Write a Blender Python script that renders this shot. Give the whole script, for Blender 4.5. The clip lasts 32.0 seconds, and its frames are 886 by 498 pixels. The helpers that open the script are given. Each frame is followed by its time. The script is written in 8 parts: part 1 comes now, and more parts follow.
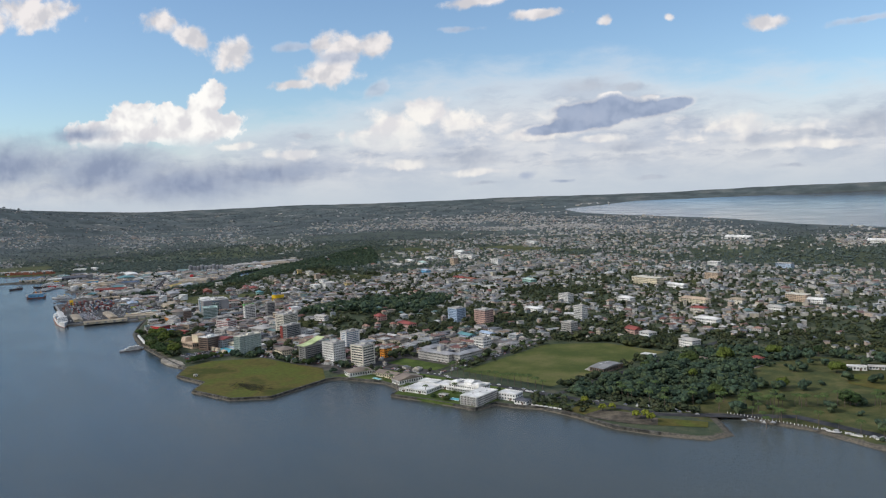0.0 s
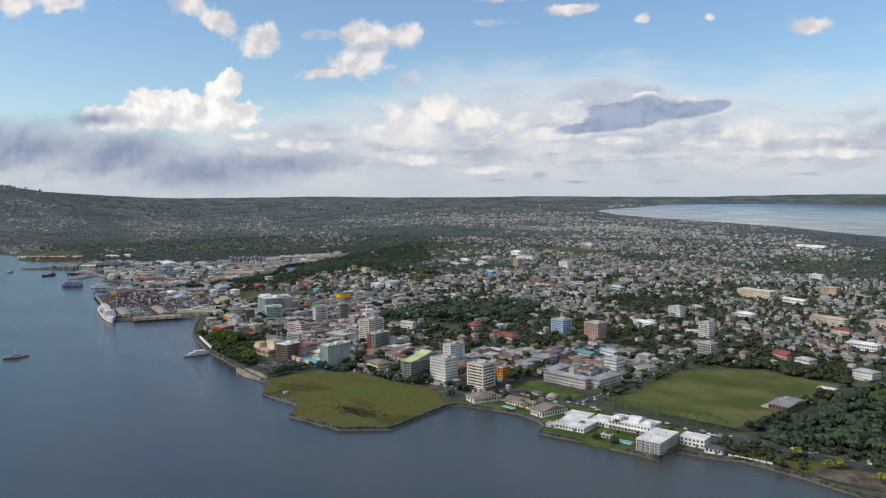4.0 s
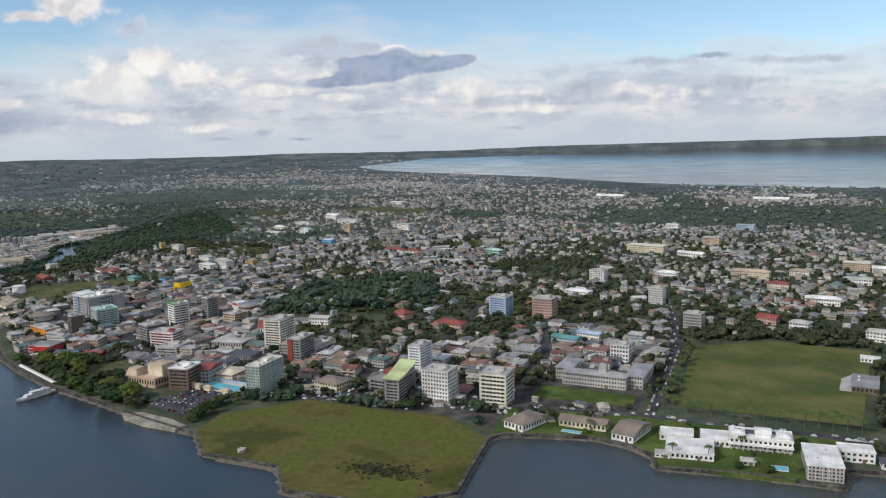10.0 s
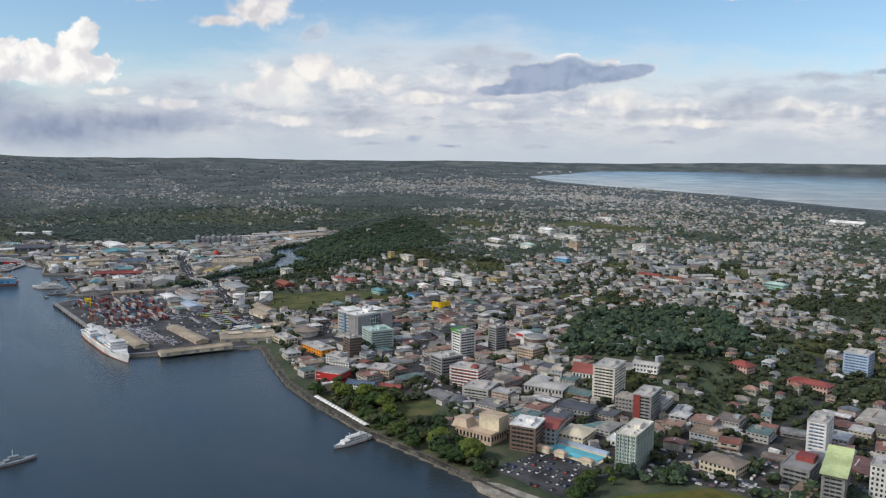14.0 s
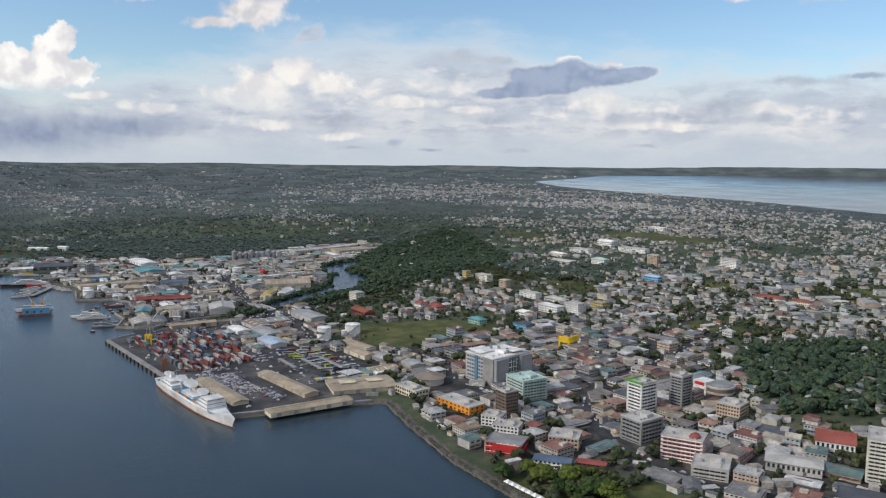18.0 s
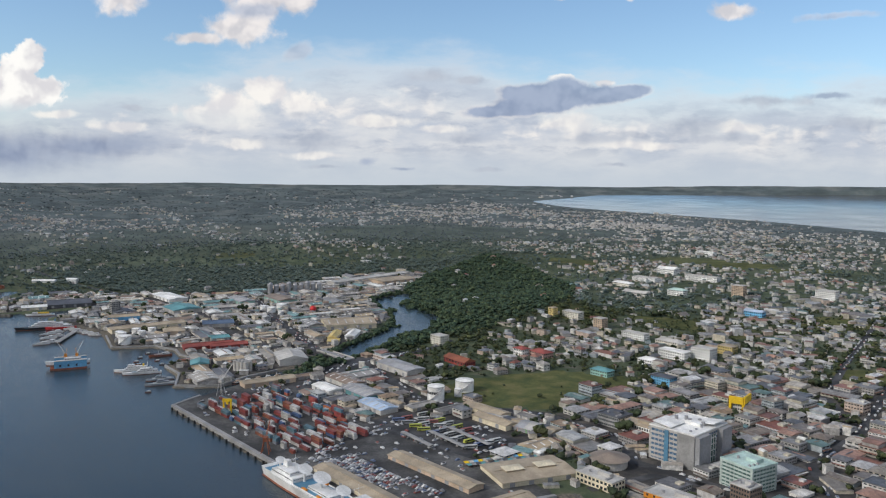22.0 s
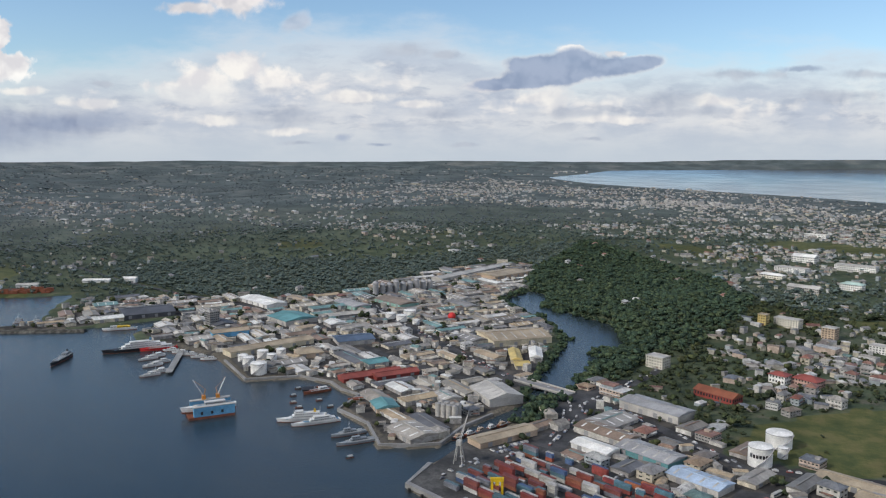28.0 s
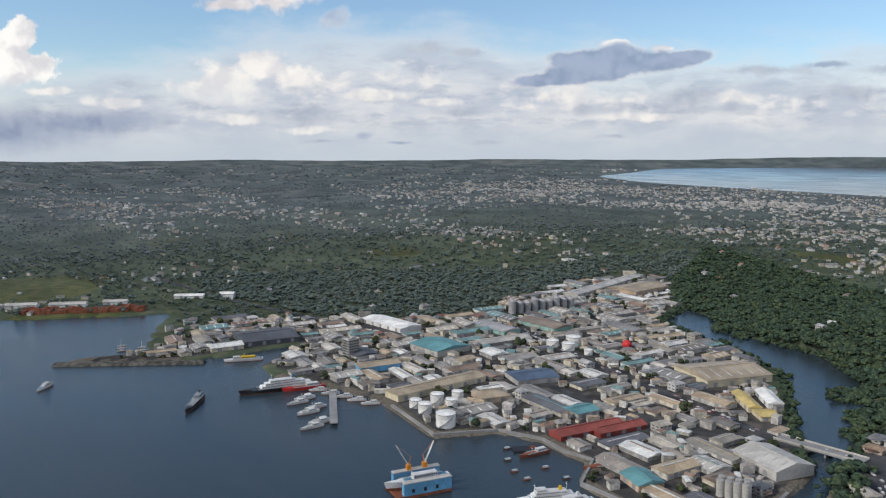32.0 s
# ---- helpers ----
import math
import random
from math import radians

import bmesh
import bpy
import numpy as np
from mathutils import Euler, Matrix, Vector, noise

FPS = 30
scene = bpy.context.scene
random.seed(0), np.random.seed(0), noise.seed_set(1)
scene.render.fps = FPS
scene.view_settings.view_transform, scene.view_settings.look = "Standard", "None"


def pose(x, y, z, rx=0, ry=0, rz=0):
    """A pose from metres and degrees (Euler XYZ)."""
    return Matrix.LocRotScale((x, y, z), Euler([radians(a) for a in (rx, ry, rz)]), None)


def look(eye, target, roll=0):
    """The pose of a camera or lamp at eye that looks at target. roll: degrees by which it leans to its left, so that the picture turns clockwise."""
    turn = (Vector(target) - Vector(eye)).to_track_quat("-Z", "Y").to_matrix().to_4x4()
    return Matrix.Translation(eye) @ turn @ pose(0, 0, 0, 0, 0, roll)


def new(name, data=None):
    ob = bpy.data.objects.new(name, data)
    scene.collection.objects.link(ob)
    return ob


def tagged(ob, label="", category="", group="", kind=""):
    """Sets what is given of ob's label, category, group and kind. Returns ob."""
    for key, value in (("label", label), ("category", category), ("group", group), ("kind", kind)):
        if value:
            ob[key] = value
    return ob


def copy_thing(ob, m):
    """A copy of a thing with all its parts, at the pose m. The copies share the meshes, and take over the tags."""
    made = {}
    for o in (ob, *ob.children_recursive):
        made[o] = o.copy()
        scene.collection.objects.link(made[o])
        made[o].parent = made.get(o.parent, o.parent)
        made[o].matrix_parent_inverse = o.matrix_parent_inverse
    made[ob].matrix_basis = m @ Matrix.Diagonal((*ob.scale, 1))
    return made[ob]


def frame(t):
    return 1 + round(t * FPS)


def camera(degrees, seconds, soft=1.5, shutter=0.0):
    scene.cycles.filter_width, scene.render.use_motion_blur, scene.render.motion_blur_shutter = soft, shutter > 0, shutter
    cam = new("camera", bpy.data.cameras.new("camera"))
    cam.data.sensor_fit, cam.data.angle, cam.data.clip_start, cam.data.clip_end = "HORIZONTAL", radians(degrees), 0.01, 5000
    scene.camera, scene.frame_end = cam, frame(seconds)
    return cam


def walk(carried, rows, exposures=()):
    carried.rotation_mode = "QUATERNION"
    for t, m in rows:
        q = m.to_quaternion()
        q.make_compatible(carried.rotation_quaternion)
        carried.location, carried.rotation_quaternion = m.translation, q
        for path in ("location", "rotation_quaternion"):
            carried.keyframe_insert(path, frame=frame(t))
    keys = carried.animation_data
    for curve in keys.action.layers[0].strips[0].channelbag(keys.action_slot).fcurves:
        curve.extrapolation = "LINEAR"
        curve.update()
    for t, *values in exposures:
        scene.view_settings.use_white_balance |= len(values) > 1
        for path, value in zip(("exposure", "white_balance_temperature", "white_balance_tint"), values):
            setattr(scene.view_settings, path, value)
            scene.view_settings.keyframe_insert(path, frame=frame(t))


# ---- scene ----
cam = camera(57.9, 32.0, soft=1.2)
PATH = [
    (0, (-3.994, 0.199, 136.906), (-5.311, 1.696, 136.76), -2.3),
    (0.5, (-19.722, 1.848, 136.874), (-21.072, 3.317, 136.735), -2.5),
    (1, (-35.482, 3.588, 136.828), (-36.857, 5.033, 136.685), -2.3),
    (1.5, (-51.353, 5.474, 136.761), (-52.731, 6.917, 136.622), -2.4),
    (2, (-67.406, 7.582, 136.649), (-68.776, 9.033, 136.515), -2.1),
    (2.5, (-83.712, 10.012, 136.469), (-85.094, 11.451, 136.322), -1.8),
    (4.5, (-150.303, 21.19, 134.731), (-151.618, 22.688, 134.571), 0.3),
    (5, (-167.167, 24.279, 134.524), (-168.465, 25.792, 134.361), 0.5),
    (5.5, (-184.205, 27.62, 134.339), (-185.479, 29.154, 134.186), 0.7),
    (6, (-201.368, 31.13, 134.14), (-202.568, 32.722, 133.98), 0.7),
    (6.5, (-218.654, 34.75, 133.927), (-219.779, 36.394, 133.745), 0.9),
    (7, (-236.065, 38.404, 133.724), (-237.125, 40.089, 133.525), 0.8),
    (7.5, (-253.568, 41.978, 133.542), (-254.557, 43.703, 133.329), -0.1),
    (8, (-271.089, 45.422, 133.403), (-272.01, 47.181, 133.158), -0.8),
    (8.5, (-288.544, 48.686, 133.321), (-289.416, 50.466, 133.055), -1.0),
    (9, (-305.913, 51.777, 133.284), (-306.741, 53.577, 133.012), -1.3),
    (9.5, (-323.212, 54.756, 133.297), (-324.0, 56.573, 133.021), -1.3),
    (10, (-340.545, 57.671, 133.354), (-341.316, 59.497, 133.085), -1.4),
    (10.5, (-357.988, 60.583, 133.435), (-358.83, 62.379, 133.179), -1.2),
    (11, (-375.582, 63.586, 133.543), (-376.521, 65.334, 133.295), -0.9),
    (11.5, (-393.383, 66.713, 133.659), (-394.392, 68.421, 133.41), -0.6),
    (12, (-411.394, 70.003, 133.783), (-412.443, 71.688, 133.536), -0.6),
    (12.5, (-429.503, 73.468, 133.893), (-430.577, 75.139, 133.657), -0.4),
    (13, (-447.673, 77.117, 133.987), (-448.756, 78.783, 133.757), -0.1),
    (13.5, (-465.811, 80.88, 134.058), (-466.904, 82.539, 133.824), 0.3),
    (14, (-483.84, 84.65, 134.123), (-484.922, 86.314, 133.879), 0.7),
    (14.5, (-501.679, 88.307, 134.216), (-502.736, 89.979, 133.921), 0.9),
    (16.5, (-571.956, 102.36, 135.365), (-573.002, 104.035, 135.05), 0.9),
    (17, (-589.273, 105.984, 135.506), (-590.315, 107.668, 135.223), 0.8),
    (17.5, (-606.389, 109.736, 135.631), (-607.432, 111.422, 135.371), 0.7),
    (18, (-623.376, 113.61, 135.767), (-624.42, 115.301, 135.533), 0.6),
    (18.5, (-640.313, 117.592, 135.914), (-641.356, 119.287, 135.713), 0.4),
    (19, (-657.274, 121.655, 136.076), (-658.315, 123.355, 135.918), 0.2),
    (19.5, (-674.293, 125.793, 136.25), (-675.32, 127.504, 136.125), -0.1),
    (20, (-691.298, 130.027, 136.422), (-692.332, 131.735, 136.302), -0.2),
    (20.5, (-708.279, 134.359, 136.582), (-709.311, 136.067, 136.447), -0.3),
    (21, (-725.273, 138.747, 136.741), (-726.298, 140.457, 136.574), -0.0),
    (21.5, (-742.311, 143.1, 136.905), (-743.309, 144.824, 136.728), 0.3),
    (22, (-759.373, 147.331, 137.052), (-760.362, 149.06, 136.865), 0.5),
    (22.5, (-776.495, 151.438, 137.186), (-777.483, 153.166, 136.987), 0.7),
    (23, (-793.631, 155.468, 137.312), (-794.623, 157.191, 137.096), 0.9),
    (23.5, (-810.716, 159.454, 137.438), (-811.73, 161.162, 137.207), 0.8),
    (24, (-827.654, 163.388, 137.556), (-828.677, 165.09, 137.32), 0.6),
    (24.5, (-844.439, 167.263, 137.664), (-845.451, 168.971, 137.426), 0.5),
    (25, (-861.093, 171.12, 137.745), (-862.104, 172.829, 137.508), 0.5),
    (25.5, (-877.623, 175.0, 137.78), (-878.641, 176.705, 137.546), 0.7),
    (27.5, (-943.475, 190.778, 137.674), (-944.415, 192.528, 137.437), 0.1),
    (28, (-960.075, 194.763, 137.692), (-961.011, 196.513, 137.445), 0.1),
    (28.5, (-976.797, 198.786, 137.748), (-977.728, 200.538, 137.495), 0.2),
    (29, (-993.593, 202.833, 137.833), (-994.549, 204.573, 137.582), 0.1),
    (29.5, (-1010.489, 206.921, 137.935), (-1011.462, 208.65, 137.683), -0.2),
    (30, (-1027.515, 211.08, 138.052), (-1028.497, 212.804, 137.797), -0.5),
    (30.5, (-1044.645, 215.352, 138.162), (-1045.626, 217.076, 137.907), -0.5),
    (31, (-1061.768, 219.743, 138.259), (-1062.745, 221.47, 138.009), -0.4),
    (31.5, (-1078.836, 224.218, 138.332), (-1079.803, 225.951, 138.081), -0.2),
    (32, (-1095.859, 228.752, 138.385), (-1096.84, 230.477, 138.133), -0.1),
]
walk(cam, [(t, look(eye, target, roll)) for t, eye, target, roll in PATH])

# ---- world, sun ----
SUN_AZ, SUN_EL = 232.0, 36.0  # where the sun stands, degrees from x towards y, and above the horizon
sky_world = bpy.data.worlds.new("sky")
scene.world = sky_world
sky_world.use_nodes = True


class Graph:
    """A short way to write node trees."""

    def __init__(self, tree):
        self.t = tree
        tree.nodes.clear()

    def n(self, kind, out=0, props=None, **inputs):
        nd = self.t.nodes.new(kind)
        for k, v in (props or {}).items():
            if k == "operation":
                nd.operation = v
            elif k == "blend":
                nd.data_type, nd.blend_type = "RGBA", v
            elif k == "interp":
                nd.interpolation_type = v
            elif k == "sky":
                nd.sky_type = v
            elif k == "feature":
                nd.voronoi_dimensions, nd.feature = "2D", v
            elif k == "clamp":
                nd.use_clamp = v
        for k, v in inputs.items():
            key = int(k[1:]) if k[0] == "i" and k[1:].isdigit() else k.replace("_", " ")
            sock = nd.inputs[key]
            if isinstance(v, bpy.types.NodeSocket):
                self.t.links.new(v, sock)
            else:
                sock.default_value = v
        return nd if out is None else nd.outputs[out]

    def math(self, op, a, b=0.0, clamp=False):
        return self.n("ShaderNodeMath", 0, {"operation": op, "clamp": clamp}, i0=a, i1=b)

    def mix(self, f, a, b, blend="MIX"):
        return self.n("ShaderNodeMix", 2, {"blend": blend}, i0=f, i6=a, i7=b)

    def smooth(self, v, a, b, lo=0.0, hi=1.0):
        return self.n("ShaderNodeMapRange", 0, {"interp": "SMOOTHSTEP"}, i0=v, i1=a, i2=b, i3=lo, i4=hi)

    def noise(self, vec, scale, detail=4.0, rough=0.55, out=0):
        return self.n("ShaderNodeTexNoise", out, Vector=vec, Scale=scale, Detail=detail, Roughness=rough)

    def ramp(self, f, stops, constant=False):
        nd = self.t.nodes.new("ShaderNodeValToRGB")
        cr = nd.color_ramp
        cr.interpolation = "CONSTANT" if constant else "LINEAR"
        while len(cr.elements) < len(stops):
            cr.elements.new(0.5)
        for e, (p, c) in zip(cr.elements, stops):
            e.position, e.color = p, (*c, 1)
        self.t.links.new(f, nd.inputs[0])
        return nd.outputs[0]


def cloud_kit(g, way):
    """What clouds are made from, written in thousandths of the lens's focal length round the middle bearing: coordinates, billows, lit sides, and the density of a heap of ellipses."""
    xyz = g.n("ShaderNodeSeparateXYZ", None, Vector=way)
    ca, sa = math.cos(radians(BEARING)), math.sin(radians(BEARING))
    ahead = g.math("MAXIMUM", g.math("ADD", g.math("MULTIPLY", xyz.outputs[0], ca), g.math("MULTIPLY", xyz.outputs[1], sa)), 0.2)
    aside = g.math("ADD", g.math("MULTIPLY", xyz.outputs[0], sa), g.math("MULTIPLY", xyz.outputs[1], -ca))
    u = g.math("ADD", g.math("MULTIPLY", g.math("DIVIDE", aside, ahead), 1.418), 0.784)
    v = g.math("MULTIPLY", g.math("DIVIDE", xyz.outputs[2], ahead), 1.418)
    uv = g.n("ShaderNodeCombineXYZ", 0, X=u, Y=v)
    # billowing edges: noise of many scales, finer towards the horizon
    warp = g.n("ShaderNodeVectorMath", 0, {"operation": "SUBTRACT"}, i0=g.noise(uv, 14.0, 5.0, 0.55, 1), i1=(0.5, 0.5, 0.5))
    wool = g.n("ShaderNodeVectorMath", 0, {"operation": "ADD"}, i0=uv, i1=g.n("ShaderNodeVectorMath", 0, {"operation": "MULTIPLY"}, i0=warp, i1=(0.03, 0.02, 0)))
    puffs = g.noise(wool, 21.0, 7.0, 0.56)
    wide = g.noise(g.n("ShaderNodeMapping", 0, Vector=wool, Scale=(1.0, 2.2, 1.0)), 9.0, 5.0, 0.55)
    flat = g.n("ShaderNodeMapping", 0, Vector=wool, Scale=(1.0, 3.2, 1.0))
    streaks = g.noise(flat, 5.0, 7.0, 0.6)
    streaks2 = g.noise(flat, 12.0, 6.0, 0.58)
    # sides turned to the sun, high and to the side, are bright
    shifted = g.n("ShaderNodeVectorMath", 0, {"operation": "ADD"}, i0=wool, i1=(-0.012, 0.016, 0))
    lit = g.math("SUBTRACT", g.noise(wool, 17.0, 3.0, 0.5), g.noise(shifted, 17.0, 3.0, 0.5))
    lit = g.math("ADD", lit, g.math("MULTIPLY", g.math("SUBTRACT", puffs, 0.5), 0.25))
    lit = g.smooth(lit, -0.15, 0.12)

    def union(rows, puff=1.0, lo=0.7, hi=1.0, ragged=0.0):
        """Density of a cloud heaped up from ellipses: middle, radii, tilt."""
        out = None
        for r in rows:
            nd = g.n("ShaderNodeVectorMath", 0, {"operation": "SUBTRACT"}, i0=wool, i1=(r[0], r[1], 0))
            if len(r) > 4:
                nd = g.n("ShaderNodeVectorRotate", 0, Vector=nd, Angle=radians(-r[4]))
            nd = g.n("ShaderNodeVectorMath", 1, {"operation": "LENGTH"}, i0=g.n("ShaderNodeVectorMath", 0, {"operation": "MULTIPLY"}, i0=nd, i1=(1 / r[2], 1 / r[3], 0)))
            out = nd if out is None else g.n("ShaderNodeMath", 0, {"operation": "SMOOTH_MIN"}, i0=out, i1=nd, i2=0.25)
        out = g.math("SUBTRACT", out, g.math("MULTIPLY", g.math("SUBTRACT", puffs, 0.5), puff * 2.2))
        if ragged:
            out = g.math("SUBTRACT", out, g.math("MULTIPLY", g.math("SUBTRACT", streaks2, 0.5), ragged * 2.0))
        return g.smooth(out, lo, hi, 1.0, 0.0)
    return xyz, u, v, uv, wool, wide, streaks, streaks2, lit, union


def build_sky():
    """Blue sky with cumulus over the horizon."""
    g = Graph(sky_world.node_tree)
    way = g.n("ShaderNodeTexCoord", 0)
    sky = g.n("ShaderNodeTexSky", None, {"sky": "NISHITA"})
    sky.sun_disc, sky.sun_elevation, sky.sun_rotation = False, radians(SUN_EL), radians(90 - SUN_AZ)
    sky.altitude, sky.air_density, sky.dust_density, sky.ozone_density = 100, 1.0, 0.6, 2.0
    blue = g.mix(1.0, sky.outputs[0], (SKY_GAIN * 1.20, SKY_GAIN * 1.32, SKY_GAIN * 1.42, 1), "MULTIPLY")
    xyz, u, v, uv, wool, wide, streaks, streaks2, lit, union = cloud_kit(g, way)
    ca, sa = math.cos(radians(BEARING)), math.sin(radians(BEARING))
    # a thin pale veil and a stratocumulus bank down to the horizon
    dome_up = g.n("ShaderNodeVectorMath", 1, {"operation": "LENGTH"}, i0=g.n("ShaderNodeVectorMath", 0, {"operation": "MULTIPLY"}, i0=g.n("ShaderNodeVectorMath", 0, {"operation": "SUBTRACT"}, i0=uv, i1=(0.72, 0.1, 0)), i1=(2.6, 1.0, 0)))
    bank_top = g.math("ADD", 0.150, g.smooth(dome_up, 0.1, 1.0, 0.045, 0.0))
    ramped = g.smooth(u, -0.1, 0.45, -0.05, 0.0)
    bank_top = g.math("ADD", bank_top, ramped)
    edge = g.math("SUBTRACT", g.math("ADD", v, g.math("MULTIPLY", g.math("SUBTRACT", streaks, 0.5), 0.15)), bank_top)
    veil = g.smooth(edge, -0.02, 0.05, 1.0, 0.0)
    bank = g.smooth(edge, -0.09, 0.02, 1.0, 0.0)
    out = g.mix(g.math("MULTIPLY", veil, 0.62), blue, (0.70, 0.75, 0.81, 1))
    pale = g.mix(g.smooth(streaks, 0.36, 0.64), (0.50, 0.55, 0.65, 1), (0.72, 0.73, 0.76, 1))
    grey_low = g.math("MULTIPLY", g.smooth(streaks2, 0.50, 0.66), g.smooth(v, 0.015, 0.05))
    pale = g.mix(g.math("MULTIPLY", grey_low, 0.65), pale, (0.39, 0.44, 0.55, 1))
    gleam = g.math("MULTIPLY", g.smooth(wide, 0.52, 0.66), lit)
    pale = g.mix(g.math("MULTIPLY", gleam, g.smooth(v, 0.02, 0.07, 0.1, 0.75)), pale, (0.95, 0.90, 0.86, 1))
    rim = g.smooth(v, -0.02, 0.06, 1.0, 0.0)
    pale = g.mix(g.math("MULTIPLY", rim, 0.85), pale, (0.53, 0.60, 0.68, 1))
    out = g.mix(g.math("MULTIPLY", bank, 0.92), out, pale)
    # bright cumulus heads with soft feet
    heads = union([(0.099, 0.188, 0.034, 0.042), (0.078, 0.164, 0.058, 0.045), (0.018, 0.152, 0.06, 0.040), (0.116, 0.14, 0.045, 0.035), (0.046, 0.13, 0.12, 0.034), (-0.071, 0.158, 0.07, 0.040), (-0.132, 0.133, 0.09, 0.036)], 0.75, 0.72, 0.92)
    heads = g.math("MULTIPLY", heads, g.smooth(v, 0.092, 0.125))
    out = g.mix(heads, out, g.mix(lit, (0.72, 0.71, 0.74, 1), (1.0, 0.985, 0.955, 1)))
    heads2 = union([(0.501, 0.138, 0.056, 0.032), (0.451, 0.121, 0.06, 0.034), (0.421, 0.101, 0.09, 0.026), (0.559, 0.117, 0.06, 0.03)], 0.8, 0.55, 1.0)
    heads2 = g.math("MULTIPLY", heads2, g.smooth(v, 0.07, 0.125, 0.15, 0.9))
    out = g.mix(heads2, out, g.mix(lit, (0.76, 0.74, 0.76, 1), (0.98, 0.94, 0.89, 1)))
    gleams = union([(1.032, 0.089, 0.05, 0.022), (0.805, 0.077, 0.045, 0.009), (0.46, 0.048, 0.04, 0.012), (0.599, 0.03, 0.07, 0.008), (0.139, 0.097, 0.05, 0.008), (1.149, 0.052, 0.09, 0.008), (1.342, 0.084, 0.05, 0.012), (0.7, 0.09, 0.08, 0.012), (0.25, 0.075, 0.06, 0.010)], 0.9, 0.4, 1.15, 0.5)
    out = g.mix(g.math("MULTIPLY", gleams, 0.75), out, g.mix(lit, (0.74, 0.73, 0.75, 1), (0.98, 0.94, 0.88, 1)))
    # dim grey-blue clouds before the bank
    low = union([(0.04, 0.034, 0.20, 0.046), (0.20, 0.045, 0.15, 0.026), (-0.138, 0.065, 0.20, 0.060), (-0.368, 0.085, 0.24, 0.066), (-0.18, 0.135, 0.09, 0.022), (-0.7, 0.09, 0.3, 0.07)], 0.3, 0.1, 1.25, 0.2)
    out = g.mix(g.math("MULTIPLY", low, 0.95), out, g.mix(lit, (0.25, 0.305, 0.44, 1), (0.33, 0.39, 0.52, 1)))
    dim = union([(0.794, 0.17, 0.05, 0.015), (0.852, 0.165, 0.03, 0.008), (1.25, 0.083, 0.062, 0.026), (1.295, 0.066, 0.09, 0.012), (1.387, 0.134, 0.09, 0.010), (1.07, 0.063, 0.08, 0.011), (0.855, 0.062, 0.06, 0.012), (0.579, 0.053, 0.07, 0.018), (0.603, 0.01, 0.03, 0.004), (0.891, 0.008, 0.028, 0.004), (1.112, 0.017, 0.035, 0.004), (1.154, 0.069, 0.028, 0.006), (0.273, 0.109, 0.02, 0.006), (0.559, 0.103, 0.026, 0.007), (1.554, 0.096, 0.09, 0.013), (1.647, 0.135, 0.14, 0.009)], 0.9, 0.2, 1.3, 0.5)
    out = g.mix(g.math("MULTIPLY", dim, 0.72), out, g.mix(lit, (0.38, 0.43, 0.53, 1), (0.50, 0.54, 0.62, 1)))
    small = union([(0.678, 0.02, 0.02, 0.010), (0.737, 0.009, 0.022, 0.005), (1.492, 0.143, 0.045, 0.007)], 0.8, 0.3, 1.1)
    out = g.mix(g.math("MULTIPLY", g.math("MULTIPLY", small, 0.75), 0.9), out, g.mix(lit, (0.25, 0.315, 0.46, 1), (0.35, 0.42, 0.57, 1)))
    # broken bright cloud over the rest of the sky
    straight = g.math("ADD", g.math("MULTIPLY", xyz.outputs[0], ca), g.math("MULTIPLY", xyz.outputs[1], sa))
    rest = g.noise(g.n("ShaderNodeMapping", 0, Vector=way, Scale=(1, 1, 2.2)), 2.6, 5.0, 0.55)
    cover = g.mix(g.smooth(rest, 0.40, 0.56), blue, g.mix(g.smooth(rest, 0.5, 0.75), (0.80, 0.80, 0.82, 1), (0.95, 0.94, 0.92, 1)))
    out = g.mix(g.smooth(straight, 0.1, 0.5, 1.0, 0.0), out, cover)
    bg = g.n("ShaderNodeBackground", 0, Color=out, Strength=1.0)
    g.n("ShaderNodeOutputWorld", None, Surface=bg)


